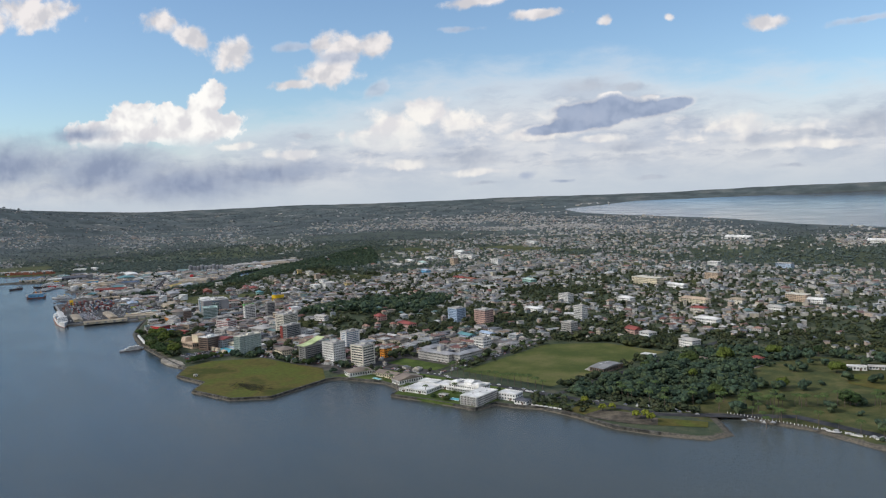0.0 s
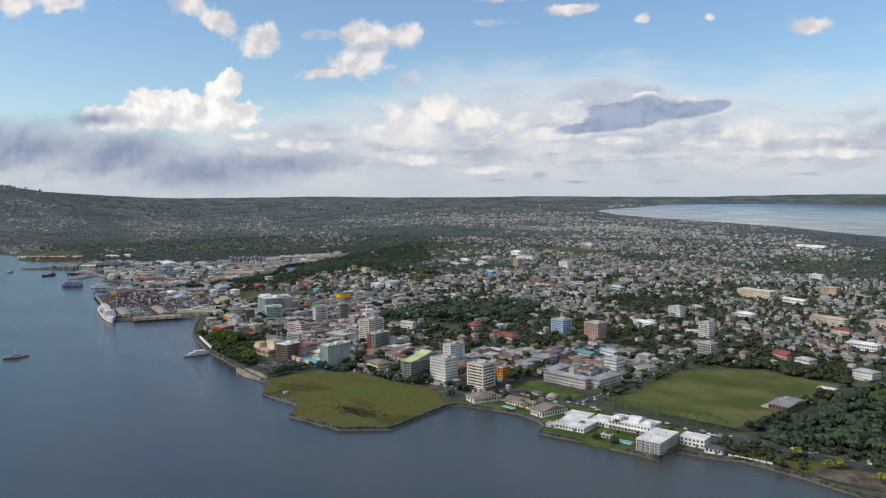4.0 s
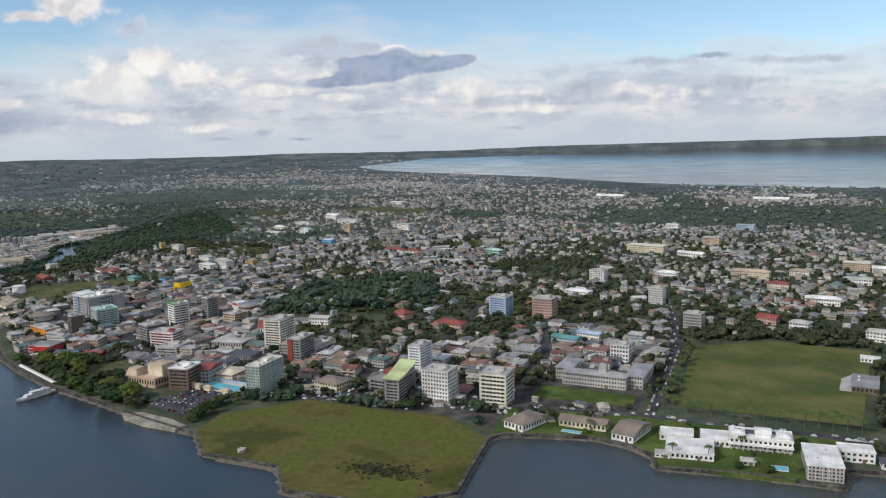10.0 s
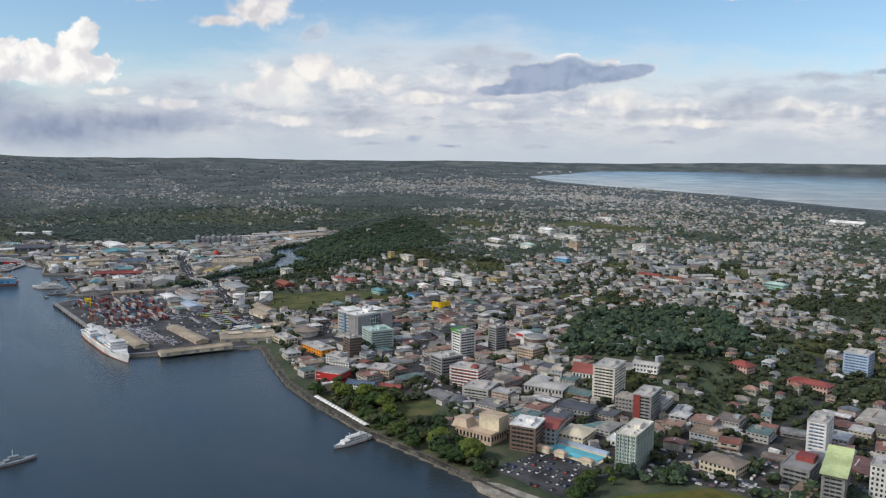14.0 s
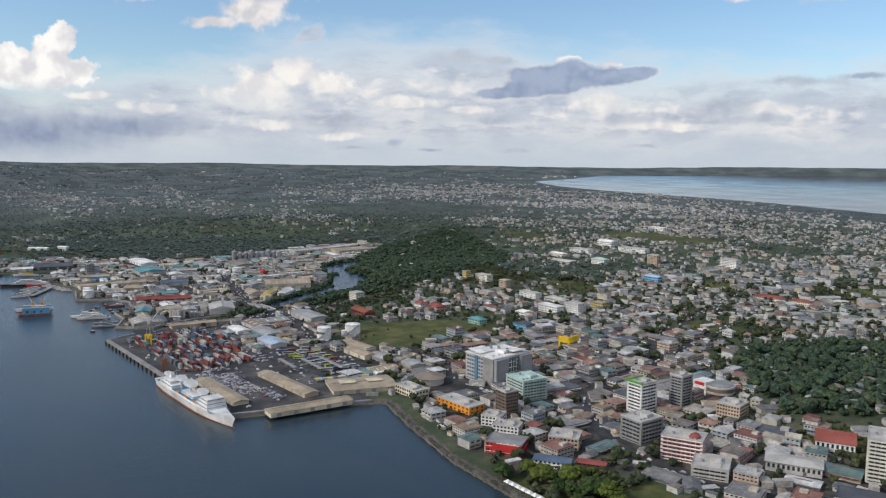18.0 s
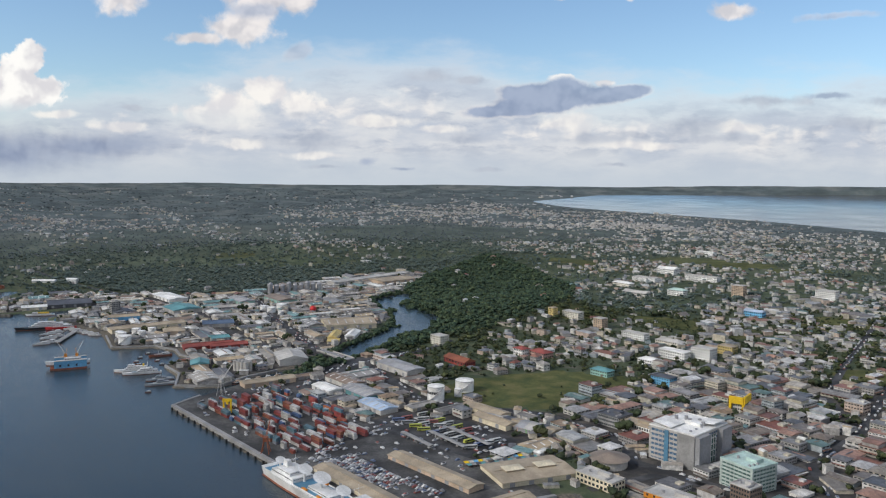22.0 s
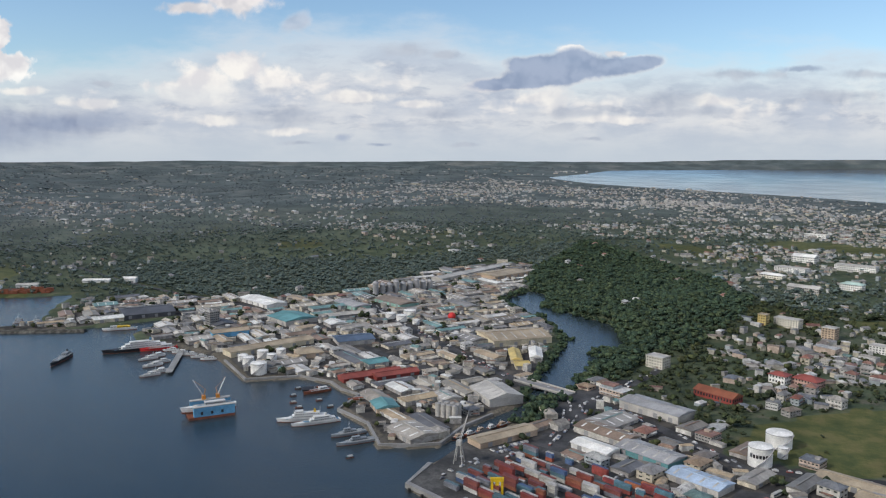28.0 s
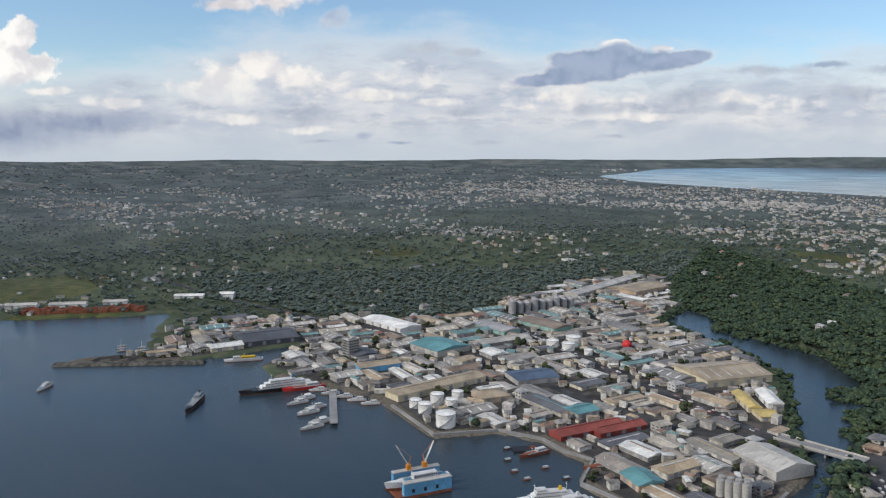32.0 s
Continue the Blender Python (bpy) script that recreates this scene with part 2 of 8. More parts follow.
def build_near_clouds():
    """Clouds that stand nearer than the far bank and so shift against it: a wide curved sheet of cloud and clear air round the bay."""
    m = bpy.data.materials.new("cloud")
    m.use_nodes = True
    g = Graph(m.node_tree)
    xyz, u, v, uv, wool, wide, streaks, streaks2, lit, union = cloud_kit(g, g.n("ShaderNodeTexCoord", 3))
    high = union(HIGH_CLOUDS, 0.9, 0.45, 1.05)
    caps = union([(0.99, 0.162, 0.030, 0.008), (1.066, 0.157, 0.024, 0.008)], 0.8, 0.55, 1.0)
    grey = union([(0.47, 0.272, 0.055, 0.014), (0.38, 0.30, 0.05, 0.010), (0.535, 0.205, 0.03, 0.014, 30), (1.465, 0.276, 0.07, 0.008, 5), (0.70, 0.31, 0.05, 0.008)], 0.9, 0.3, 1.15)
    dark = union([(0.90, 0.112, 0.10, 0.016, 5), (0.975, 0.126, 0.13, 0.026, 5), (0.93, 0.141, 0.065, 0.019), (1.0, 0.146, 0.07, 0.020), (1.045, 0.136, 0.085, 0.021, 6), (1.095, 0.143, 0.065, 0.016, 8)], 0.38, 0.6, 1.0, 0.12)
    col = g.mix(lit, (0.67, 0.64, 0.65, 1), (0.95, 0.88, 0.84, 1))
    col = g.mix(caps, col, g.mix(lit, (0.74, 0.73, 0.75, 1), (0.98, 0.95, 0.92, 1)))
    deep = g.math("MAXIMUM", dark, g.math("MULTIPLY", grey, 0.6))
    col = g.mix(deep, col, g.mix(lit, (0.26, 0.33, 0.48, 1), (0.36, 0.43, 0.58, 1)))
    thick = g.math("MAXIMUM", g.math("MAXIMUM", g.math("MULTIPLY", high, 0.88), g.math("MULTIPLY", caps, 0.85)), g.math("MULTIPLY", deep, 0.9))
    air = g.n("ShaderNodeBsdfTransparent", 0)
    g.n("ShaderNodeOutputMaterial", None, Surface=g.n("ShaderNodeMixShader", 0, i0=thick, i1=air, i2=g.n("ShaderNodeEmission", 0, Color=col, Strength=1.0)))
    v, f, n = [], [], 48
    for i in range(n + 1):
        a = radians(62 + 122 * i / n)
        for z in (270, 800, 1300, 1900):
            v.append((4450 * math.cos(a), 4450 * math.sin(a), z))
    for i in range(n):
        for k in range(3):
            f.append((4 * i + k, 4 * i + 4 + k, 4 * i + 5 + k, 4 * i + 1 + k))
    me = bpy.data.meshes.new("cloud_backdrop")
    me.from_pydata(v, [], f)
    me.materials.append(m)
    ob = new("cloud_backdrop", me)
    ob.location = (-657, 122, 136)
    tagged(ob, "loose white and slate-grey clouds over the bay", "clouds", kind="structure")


SKY_GAIN, BEARING = 0.10, 120.94
HIGH_CLOUDS = [(-0.20, 0.42, 0.11, 0.05), (-0.30, 0.41, 0.08, 0.04), (0.09, 0.372, 0.05, 0.028), (0.16, 0.335, 0.065, 0.026, -30), (0.24, 0.298, 0.055, 0.036), (0.475, 0.285, 0.06, 0.04), (0.43, 0.303, 0.035, 0.026), (0.535, 0.288, 0.04, 0.03), (0.44, 0.24, 0.075, 0.034), (0.37, 0.225, 0.055, 0.013), (0.86, 0.327, 0.06, 0.012), (0.985, 0.306, 0.018, 0.013), (1.105, 0.302, 0.012, 0.009), (1.28, 0.284, 0.048, 0.017), (0.75, 0.358, 0.07, 0.014)]
build_sky()
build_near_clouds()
sun = new("sun", bpy.data.lights.new("sun", "SUN"))
sun.data.energy, sun.data.angle, sun.data.color = 2.5, radians(7), (1.0, 0.94, 0.85)
sun.matrix_world = look((0, 0, 900), (-math.cos(radians(SUN_AZ)), -math.sin(radians(SUN_AZ)), 900 - math.tan(radians(SUN_EL))))
tagged(sun, "low afternoon sun behind thin cloud", "sun")
scene.view_settings.exposure = 0.0

# ---- materials ----
MATS = {}


def surface(name, stops, rough=0.8, metal=0.0, scale=0.4, fine=6.0, bump=0.15, by=None, spec=0.3, streak=(1, 1, 1), wear_gaps=0.25, haze_sheen=0.0):
    """A painted, stony or leafy surface. stops: colours between which it varies. by: 'object' or 'island' picks one colour for each piece."""
    m = bpy.data.materials.new(name)
    m.use_nodes = True
    g = Graph(m.node_tree)
    at = g.n("ShaderNodeMapping", 0, Vector=g.n("ShaderNodeTexCoord", 3), Scale=streak)
    broad = g.noise(at, scale, 4.0, 0.6)
    grain = g.noise(at, fine, 5.0, 0.6)
    if by:
        pick = g.n("ShaderNodeObjectInfo", 5) if by == "object" else g.n("ShaderNodeNewGeometry", 8)
        base = g.ramp(pick, [(i / len(stops), c) for i, c in enumerate(stops)], True)
    else:
        base = g.ramp(g.smooth(broad, 0.3, 0.7), [(i / max(1, len(stops) - 1), c) for i, c in enumerate(stops)])
    worn_gaps = g.smooth(broad, 0.35, 0.7, 1.0 - wear_gaps, 1.0 + wear_gaps * 0.3)
    worn_gaps = g.math("MULTIPLY", worn_gaps, g.smooth(grain, 0.25, 0.75, 1.0 - wear_gaps * 0.8, 1.0 + wear_gaps * 0.5))
    col = g.mix(1.0, base, g.n("ShaderNodeCombineColor", 0, i0=worn_gaps, i1=worn_gaps, i2=worn_gaps), "MULTIPLY")
    bs = g.n("ShaderNodeBsdfPrincipled", None, Base_Color=col, Metallic=metal)
    bs.inputs["Specular IOR Level"].default_value = spec
    # a pale blue sheen stands in for haze over far foliage
    if haze_sheen:
        bs.inputs["Sheen Weight"].default_value, bs.inputs["Sheen Roughness"].default_value = haze_sheen, 0.6
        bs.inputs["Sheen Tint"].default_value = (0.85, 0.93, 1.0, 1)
    g.t.links.new(g.smooth(grain, 0.2, 0.8, rough - 0.1, min(1.0, rough + 0.1)), bs.inputs["Roughness"])
    if bump:
        g.t.links.new(g.n("ShaderNodeBump", 0, Strength=bump, Distance=0.3, Height=grain), bs.inputs["Normal"])
    g.n("ShaderNodeOutputMaterial", None, Surface=bs.outputs[0])
    MATS[name] = m
    return m


WALLS = [(0.62, 0.60, 0.55), (0.70, 0.68, 0.64), (0.50, 0.47, 0.41), (0.55, 0.53, 0.50), (0.66, 0.60, 0.48), (0.42, 0.40, 0.38), (0.60, 0.48, 0.40), (0.72, 0.71, 0.69), (0.45, 0.50, 0.52), (0.58, 0.55, 0.45)]
ROOFS = [(0.30, 0.29, 0.28), (0.44, 0.43, 0.42), (0.20, 0.20, 0.21), (0.36, 0.32, 0.27), (0.58, 0.57, 0.56), (0.25, 0.22, 0.20), (0.15, 0.16, 0.18), (0.25, 0.13, 0.105), (0.34, 0.33, 0.33), (0.40, 0.38, 0.35), (0.17, 0.26, 0.25), (0.28, 0.23, 0.19), (0.50, 0.50, 0.49), (0.22, 0.23, 0.25), (0.33, 0.19, 0.15), (0.26, 0.26, 0.26)]
DISTANT = [(0.26, 0.27, 0.28), (0.36, 0.36, 0.36), (0.20, 0.22, 0.23), (0.32, 0.29, 0.26), (0.52, 0.52, 0.51), (0.24, 0.25, 0.26), (0.30, 0.31, 0.32), (0.28, 0.22, 0.20), (0.44, 0.44, 0.43), (0.22, 0.24, 0.25)]
SHEDS = [(0.21, 0.205, 0.20), (0.30, 0.285, 0.265), (0.14, 0.14, 0.14), (0.32, 0.26, 0.19), (0.19, 0.19, 0.195), (0.46, 0.45, 0.43), (0.19, 0.145, 0.115), (0.11, 0.115, 0.13), (0.25, 0.245, 0.24), (0.34, 0.28, 0.20), (0.60, 0.59, 0.57), (0.17, 0.16, 0.15), (0.21, 0.15, 0.12), (0.26, 0.24, 0.22), (0.36, 0.35, 0.335), (0.23, 0.22, 0.20), (0.14, 0.24, 0.25)]
SHEDS = [tuple(min(0.72, k * f) for k, f in zip(w, (1.32, 1.27, 1.20))) for w in SHEDS] + [(0.62, 0.60, 0.57), (0.50, 0.45, 0.37)]
SHED_WALLS = [tuple(k * 1.0 for k in w) for w in WALLS[:6]]
WALLS = [tuple(k * 0.8 for k in w) for w in WALLS]
FAR_ROOFS = [tuple(min(0.72, k * 0.85) for k in w) for w in ROOFS] + [(0.62, 0.61, 0.60), (0.50, 0.49, 0.47)]
DISTANT = [tuple(k * 1.05 for k in w) for w in DISTANT] + [(0.62, 0.62, 0.61)]
ROOFS = [tuple(k * 0.8 for k in w) for w in ROOFS] + [(0.24, 0.10, 0.075), (0.30, 0.22, 0.15), (0.30, 0.15, 0.115), (0.36, 0.22, 0.17), (0.58, 0.57, 0.55), (0.46, 0.42, 0.36), (0.62, 0.61, 0.60)]
surface("house wall", WALLS, 0.8, by="object", wear_gaps=0.3)
surface("house roof", ROOFS, 0.55, by="object", fine=3.0, wear_gaps=0.35)
surface("far wall", WALLS, 0.8, by="island", wear_gaps=0.3)
surface("far roof", FAR_ROOFS, 0.6, by="island", fine=3.0, wear_gaps=0.35)
surface("distant roof", DISTANT, 0.7, by="island", fine=3.0, wear_gaps=0.3)
surface("shed wall", SHED_WALLS, 0.75, by="object", wear_gaps=0.4)
surface("shed roof", SHEDS, 0.5, by="object", scale=0.12, fine=1.2, wear_gaps=0.3, streak=(1, 1, 1))
surface("far shed wall", SHED_WALLS, 0.75, by="island", wear_gaps=0.4)
surface("far shed roof", SHEDS, 0.6, by="island", fine=3.0, wear_gaps=0.35)
surface("glass", [(0.02, 0.03, 0.035), (0.04, 0.05, 0.055)], 0.12, spec=0.6, bump=0.0, wear_gaps=0.2)
surface("blue glass", [(0.08, 0.14, 0.22), (0.12, 0.2, 0.3)], 0.12, spec=0.6, bump=0.0)
surface("green glass", [(0.07, 0.13, 0.12), (0.10, 0.17, 0.15)], 0.12, spec=0.6, bump=0.0)
PAINTS = {
    "white paint": (0.82, 0.81, 0.78), "cream white": (0.74, 0.70, 0.60), "cream paint": (0.68, 0.60, 0.44), "grey concrete": (0.29, 0.285, 0.28), "pale green roof": (0.46, 0.60, 0.55), "pale concrete": (0.50, 0.48, 0.45),
    "brown render": (0.20, 0.14, 0.11), "tan render": (0.55, 0.42, 0.31), "pink render": (0.55, 0.36, 0.31), "red paint": (0.60, 0.04, 0.04), "dark red": (0.28, 0.06, 0.05),
    "faded yellow": (0.58, 0.45, 0.18), "yellow paint": (0.80, 0.52, 0.02), "orange paint": (0.75, 0.28, 0.03), "green paint": (0.10, 0.40, 0.06), "pale green": (0.52, 0.60, 0.30), "teal roof": (0.13, 0.30, 0.32),
    "blue paint": (0.16, 0.42, 0.66), "pale blue": (0.42, 0.52, 0.66), "sea green render": (0.48, 0.55, 0.51), "slate blue": (0.10, 0.14, 0.21), "mint paint": (0.30, 0.50, 0.44), "dark roof": (0.10, 0.105, 0.12), "brown roof": (0.26, 0.21, 0.17),
    "tan roof": (0.40, 0.33, 0.24), "rust red": (0.26, 0.09, 0.05), "black paint": (0.03, 0.03, 0.035), "navy grey": (0.30, 0.33, 0.36), "ship white": (0.74, 0.74, 0.73),
    "deck blue": (0.10, 0.24, 0.36), "dusty steel": (0.35, 0.35, 0.36), "red roof": (0.29, 0.08, 0.065), "pool floor": (0.16, 0.55, 0.66), "bronze": (0.15, 0.14, 0.12),
}
for pname, pcol in PAINTS.items():
    surface(pname, [tuple(c * 0.86 for c in pcol), pcol], 0.6, scale=0.1, fine=1.6, wear_gaps=0.2, bump=0.08)
# noise darkens the next two leaf colours to paint shaded gaps between leaves
surface("forest leaves", [(0.058, 0.091, 0.060), (0.071, 0.109, 0.065), (0.063, 0.101, 0.068), (0.090, 0.121, 0.065), (0.050, 0.081, 0.057), (0.074, 0.106, 0.057)], 0.9, by="island", scale=0.5, fine=1.6, bump=0.9, spec=0.1, wear_gaps=0.6)
surface("leaves", [(0.055, 0.071, 0.038), (0.070, 0.089, 0.044), (0.061, 0.080, 0.045), (0.086, 0.099, 0.044), (0.047, 0.063, 0.038), (0.077, 0.084, 0.044)], 0.9, by="island", scale=0.5, fine=1.6, bump=0.9, spec=0.1, wear_gaps=0.55)
# far foliage: haze painted into the base colours, paler and bluer with distance
surface("haze-tinted mid leaves", [(0.095, 0.130, 0.114), (0.114, 0.147, 0.122), (0.102, 0.140, 0.128), (0.131, 0.156, 0.124), (0.085, 0.119, 0.112)], 0.9, by="island", fine=1.0, bump=0.5, spec=0.08, wear_gaps=0.45, haze_sheen=0.06)
surface("haze-tinted far leaves", [(0.098, 0.122, 0.131), (0.111, 0.133, 0.138), (0.105, 0.128, 0.136), (0.119, 0.135, 0.138)], 0.95, by="island", fine=0.5, bump=0.3, spec=0.05, wear_gaps=0.3, haze_sheen=0.12)
surface("tree leaves", [(0.036, 0.062, 0.024), (0.048, 0.080, 0.026), (0.042, 0.070, 0.030), (0.064, 0.090, 0.028), (0.10, 0.13, 0.03)], 0.9, by="object", fine=1.6, bump=0.9, spec=0.1, wear_gaps=0.45)
surface("palm leaves", [(0.06, 0.10, 0.03), (0.09, 0.13, 0.04)], 0.7, fine=3.0, spec=0.2)
surface("lime leaves", [(0.16, 0.19, 0.03), (0.22, 0.24, 0.04)], 0.85, fine=1.6, bump=0.8, spec=0.1, wear_gaps=0.4)
surface("bark", [(0.12, 0.09, 0.07), (0.18, 0.15, 0.12)], 0.9)
surface("containers", [(0.24, 0.06, 0.055), (0.26, 0.08, 0.06), (0.55, 0.54, 0.52), (0.50, 0.49, 0.47), (0.08, 0.13, 0.25), (0.22, 0.075, 0.065), (0.28, 0.11, 0.07), (0.54, 0.53, 0.51), (0.18, 0.065, 0.065), (0.10, 0.18, 0.22), (0.20, 0.21, 0.24), (0.46, 0.45, 0.42)], 0.6, by="object", wear_gaps=0.35)
surface("car paint", [(0.62, 0.62, 0.62), (0.72, 0.72, 0.71), (0.10, 0.10, 0.11), (0.35, 0.36, 0.38), (0.50, 0.50, 0.50), (0.35, 0.05, 0.04), (0.08, 0.14, 0.3), (0.2, 0.2, 0.21)], 0.35, by="object", spec=0.5, bump=0.0, wear_gaps=0.1)
surface("far car paint", [(0.50, 0.50, 0.50), (0.60, 0.60, 0.59), (0.10, 0.10, 0.11), (0.30, 0.31, 0.33), (0.42, 0.42, 0.42), (0.56, 0.56, 0.56), (0.22, 0.07, 0.06), (0.38, 0.38, 0.39), (0.10, 0.13, 0.2), (0.18, 0.18, 0.19)], 0.4, by="island", spec=0.4, bump=0.0, wear_gaps=0.1)
surface("bus paint", [(0.55, 0.55, 0.53), (0.48, 0.50, 0.10), (0.60, 0.60, 0.58), (0.14, 0.18, 0.30), (0.44, 0.43, 0.40), (0.62, 0.62, 0.60), (0.30, 0.30, 0.31), (0.34, 0.12, 0.10), (0.52, 0.52, 0.50)], 0.45, by="object", bump=0.0, wear_gaps=0.25)
surface("tyre", [(0.02, 0.02, 0.02), (0.03, 0.03, 0.03)], 0.9)
surface("asphalt", [(0.045, 0.046, 0.05), (0.075, 0.075, 0.078)], 0.85, scale=0.08, fine=1.5, wear_gaps=0.4)
surface("yard concrete", [(0.060, 0.060, 0.062), (0.105, 0.103, 0.10)], 0.85, scale=0.05, fine=0.8, wear_gaps=0.45)
surface("seawall stone", [(0.06, 0.058, 0.052), (0.13, 0.125, 0.11)], 0.9, scale=0.3, fine=2.0, wear_gaps=0.5, bump=0.6)
surface("sports turf", [(0.080, 0.105, 0.030), (0.105, 0.120, 0.038), (0.135, 0.128, 0.052)], 0.95, scale=0.03, fine=0.6, wear_gaps=0.18, spec=0.1)
surface("rough grass", [(0.085, 0.098, 0.024), (0.145, 0.125, 0.04), (0.10, 0.11, 0.026), (0.085, 0.105, 0.024)], 0.95, scale=0.028, fine=0.35, wear_gaps=0.3, spec=0.1, bump=0.5)
surface("lawn", [(0.07, 0.11, 0.028), (0.10, 0.135, 0.035)], 0.95, scale=0.06, fine=0.7, wear_gaps=0.3, spec=0.1)
surface("sand", [(0.26, 0.235, 0.195), (0.36, 0.33, 0.28)], 0.95, scale=0.2, fine=1.5, wear_gaps=0.25)
surface("mud", [(0.085, 0.072, 0.055), (0.15, 0.125, 0.09)], 0.95, scale=0.12, fine=0.8, wear_gaps=0.4)
surface("dry scrub", [(0.045, 0.045, 0.02), (0.06, 0.055, 0.025), (0.035, 0.035, 0.018)], 0.95, by="island", fine=0.8, wear_gaps=0.4)
surface("burnt ground", [(0.03, 0.028, 0.02), (0.07, 0.06, 0.035)], 0.95, fine=0.8, wear_gaps=0.5)


def ground_material():
    m = bpy.data.materials.new("ground")
    m.use_nodes = True
    g = Graph(m.node_tree)
    at = g.n("ShaderNodeTexCoord", 3)
    zone = g.n("ShaderNodeSeparateColor", None, Color=g.n("ShaderNodeVertexColor", 0))
    n1, n2, n3 = g.noise(at, 0.012, 5.0, 0.6), g.noise(at, 0.09, 5.0, 0.65), g.noise(at, 0.7, 4.0, 0.6)
    green = g.ramp(g.smooth(n2, 0.3, 0.7), [(0, (0.050, 0.068, 0.042)), (0.45, (0.066, 0.084, 0.052)), (0.8, (0.084, 0.098, 0.060)), (1, (0.115, 0.112, 0.074))])
    town = g.ramp(g.smooth(n2, 0.32, 0.68), [(0, (0.040, 0.040, 0.042)), (0.5, (0.064, 0.061, 0.059)), (1, (0.115, 0.106, 0.094))])
    soil = g.ramp(g.smooth(n3, 0.3, 0.7), [(0, (0.08, 0.075, 0.065)), (1, (0.17, 0.15, 0.12))])
    lawn = g.ramp(g.smooth(n2, 0.3, 0.7), [(0, (0.052, 0.066, 0.028)), (0.6, (0.085, 0.092, 0.036)), (1, (0.12, 0.11, 0.05))])
    edge = g.math("ADD", zone.outputs[0], g.math("MULTIPLY", g.math("SUBTRACT", n2, 0.5), 0.7))
    c = g.mix(g.smooth(edge, 0.35, 0.65), green, town)
    c = g.mix(g.smooth(zone.outputs[1], 0.4, 0.6), c, lawn)
    c = g.mix(g.smooth(zone.outputs[2], 0.4, 0.6), c, soil)
    # far ground in blue-grey: haze put into the base colour
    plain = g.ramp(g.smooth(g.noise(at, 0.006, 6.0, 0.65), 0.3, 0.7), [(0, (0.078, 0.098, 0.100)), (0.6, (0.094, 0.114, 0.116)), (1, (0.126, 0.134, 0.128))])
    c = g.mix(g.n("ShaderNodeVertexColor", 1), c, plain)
    d = g.smooth(n1, 0.3, 0.7, 0.75, 1.2)
    c = g.mix(1.0, c, g.n("ShaderNodeCombineColor", 0, i0=d, i1=d, i2=d), "MULTIPLY")
    bs = g.n("ShaderNodeBsdfPrincipled", None, Base_Color=c, Roughness=0.95)
    bs.inputs["Specular IOR Level"].default_value = 0.1
    g.t.links.new(g.n("ShaderNodeBump", 0, Strength=0.6, Distance=0.8, Height=n3), bs.inputs["Normal"])
    g.n("ShaderNodeOutputMaterial", None, Surface=bs.outputs[0])
    return m


def water_material(name, deep, shoal, chop_strength, smooth_to, silt=0.0):
    m = bpy.data.materials.new(name)
    m.use_nodes = True
    g = Graph(m.node_tree)
    at = g.n("ShaderNodeTexCoord", 3)
    broad = g.noise(g.n("ShaderNodeMapping", 0, Vector=at, Rotation=(0, 0, 0.5), Scale=(1, 2.5, 1)), 0.006, 4.0, 0.55)
    chop = g.noise(g.n("ShaderNodeMapping", 0, Vector=at, Rotation=(0, 0, 0.9), Scale=(1, 1.8, 1)), 0.55, 5.0, 0.6)
    c = g.mix(g.smooth(broad, 0.3, 0.7), deep, shoal)
    east = g.smooth(g.math("ADD", g.n("ShaderNodeSeparateXYZ", 0, Vector=at), g.math("MULTIPLY", broad, 300.0)), -650.0, 150.0, 0.0, silt)
    c = g.mix(east, c, (0.085, 0.088, 0.070, 1))
    bs = g.n("ShaderNodeBsdfPrincipled", None, Base_Color=c, IOR=1.33)
    g.t.links.new(g.smooth(broad, 0.3, 0.7, smooth_to * 0.5, smooth_to), bs.inputs["Roughness"])
    g.t.links.new(g.n("ShaderNodeBump", 0, Strength=chop_strength, Distance=0.5, Height=chop), bs.inputs["Normal"])
    g.n("ShaderNodeOutputMaterial", None, Surface=bs.outputs[0])
    return m


# ---- plan of the coast ----
COAST_EAST = [(2600, 60), (600, 320), (150, 385), (0, 412), (-98, 432), (-136, 446), (-176, 447), (-191, 444), (-169, 414), (-176, 400), (-199, 394), (-224, 391), (-255, 399), (-281, 402), (-298, 396),
              (-312, 394), (-314, 377), (-351, 377), (-383, 373), (-386, 384), (-394, 391), (-404, 394), (-415, 396), (-452, 388), (-457, 380), (-450, 324), (-470, 305), (-513, 303), (-529, 322)]
COAST_TOWN = [(-568, 323), (-588, 342), (-605, 345), (-634, 352), (-669, 362), (-713, 373), (-761, 391), (-799, 409), (-842, 438), (-874, 462), (-880, 456), (-928, 394), (-1001, 422), (-1121, 465),
              (-1123, 488), (-1113, 536), (-1112, 569), (-1105, 605), (-1104, 650), (-1100, 700), (-1107, 750), (-1133, 806), (-1169, 830), (-1205, 857), (-1225, 907), (-1251, 920)]
COAST_WEST = [(-1255, 856), (-1210, 808), (-1180, 785), (-1158, 750), (-1147, 722), (-1141, 690), (-1137, 660), (-1131, 630), (-1121, 590), (-1127, 561), (-1132, 538), (-1131, 512), (-1141, 504), (-1155, 497),
              (-1176, 519), (-1202, 530), (-1206, 556), (-1221, 560), (-1235, 569), (-1259, 570), (-1283, 549), (-1325, 576), (-1340, 584), (-1385, 590), (-1420, 590), (-1441, 606), (-1446, 628), (-1456, 664)]
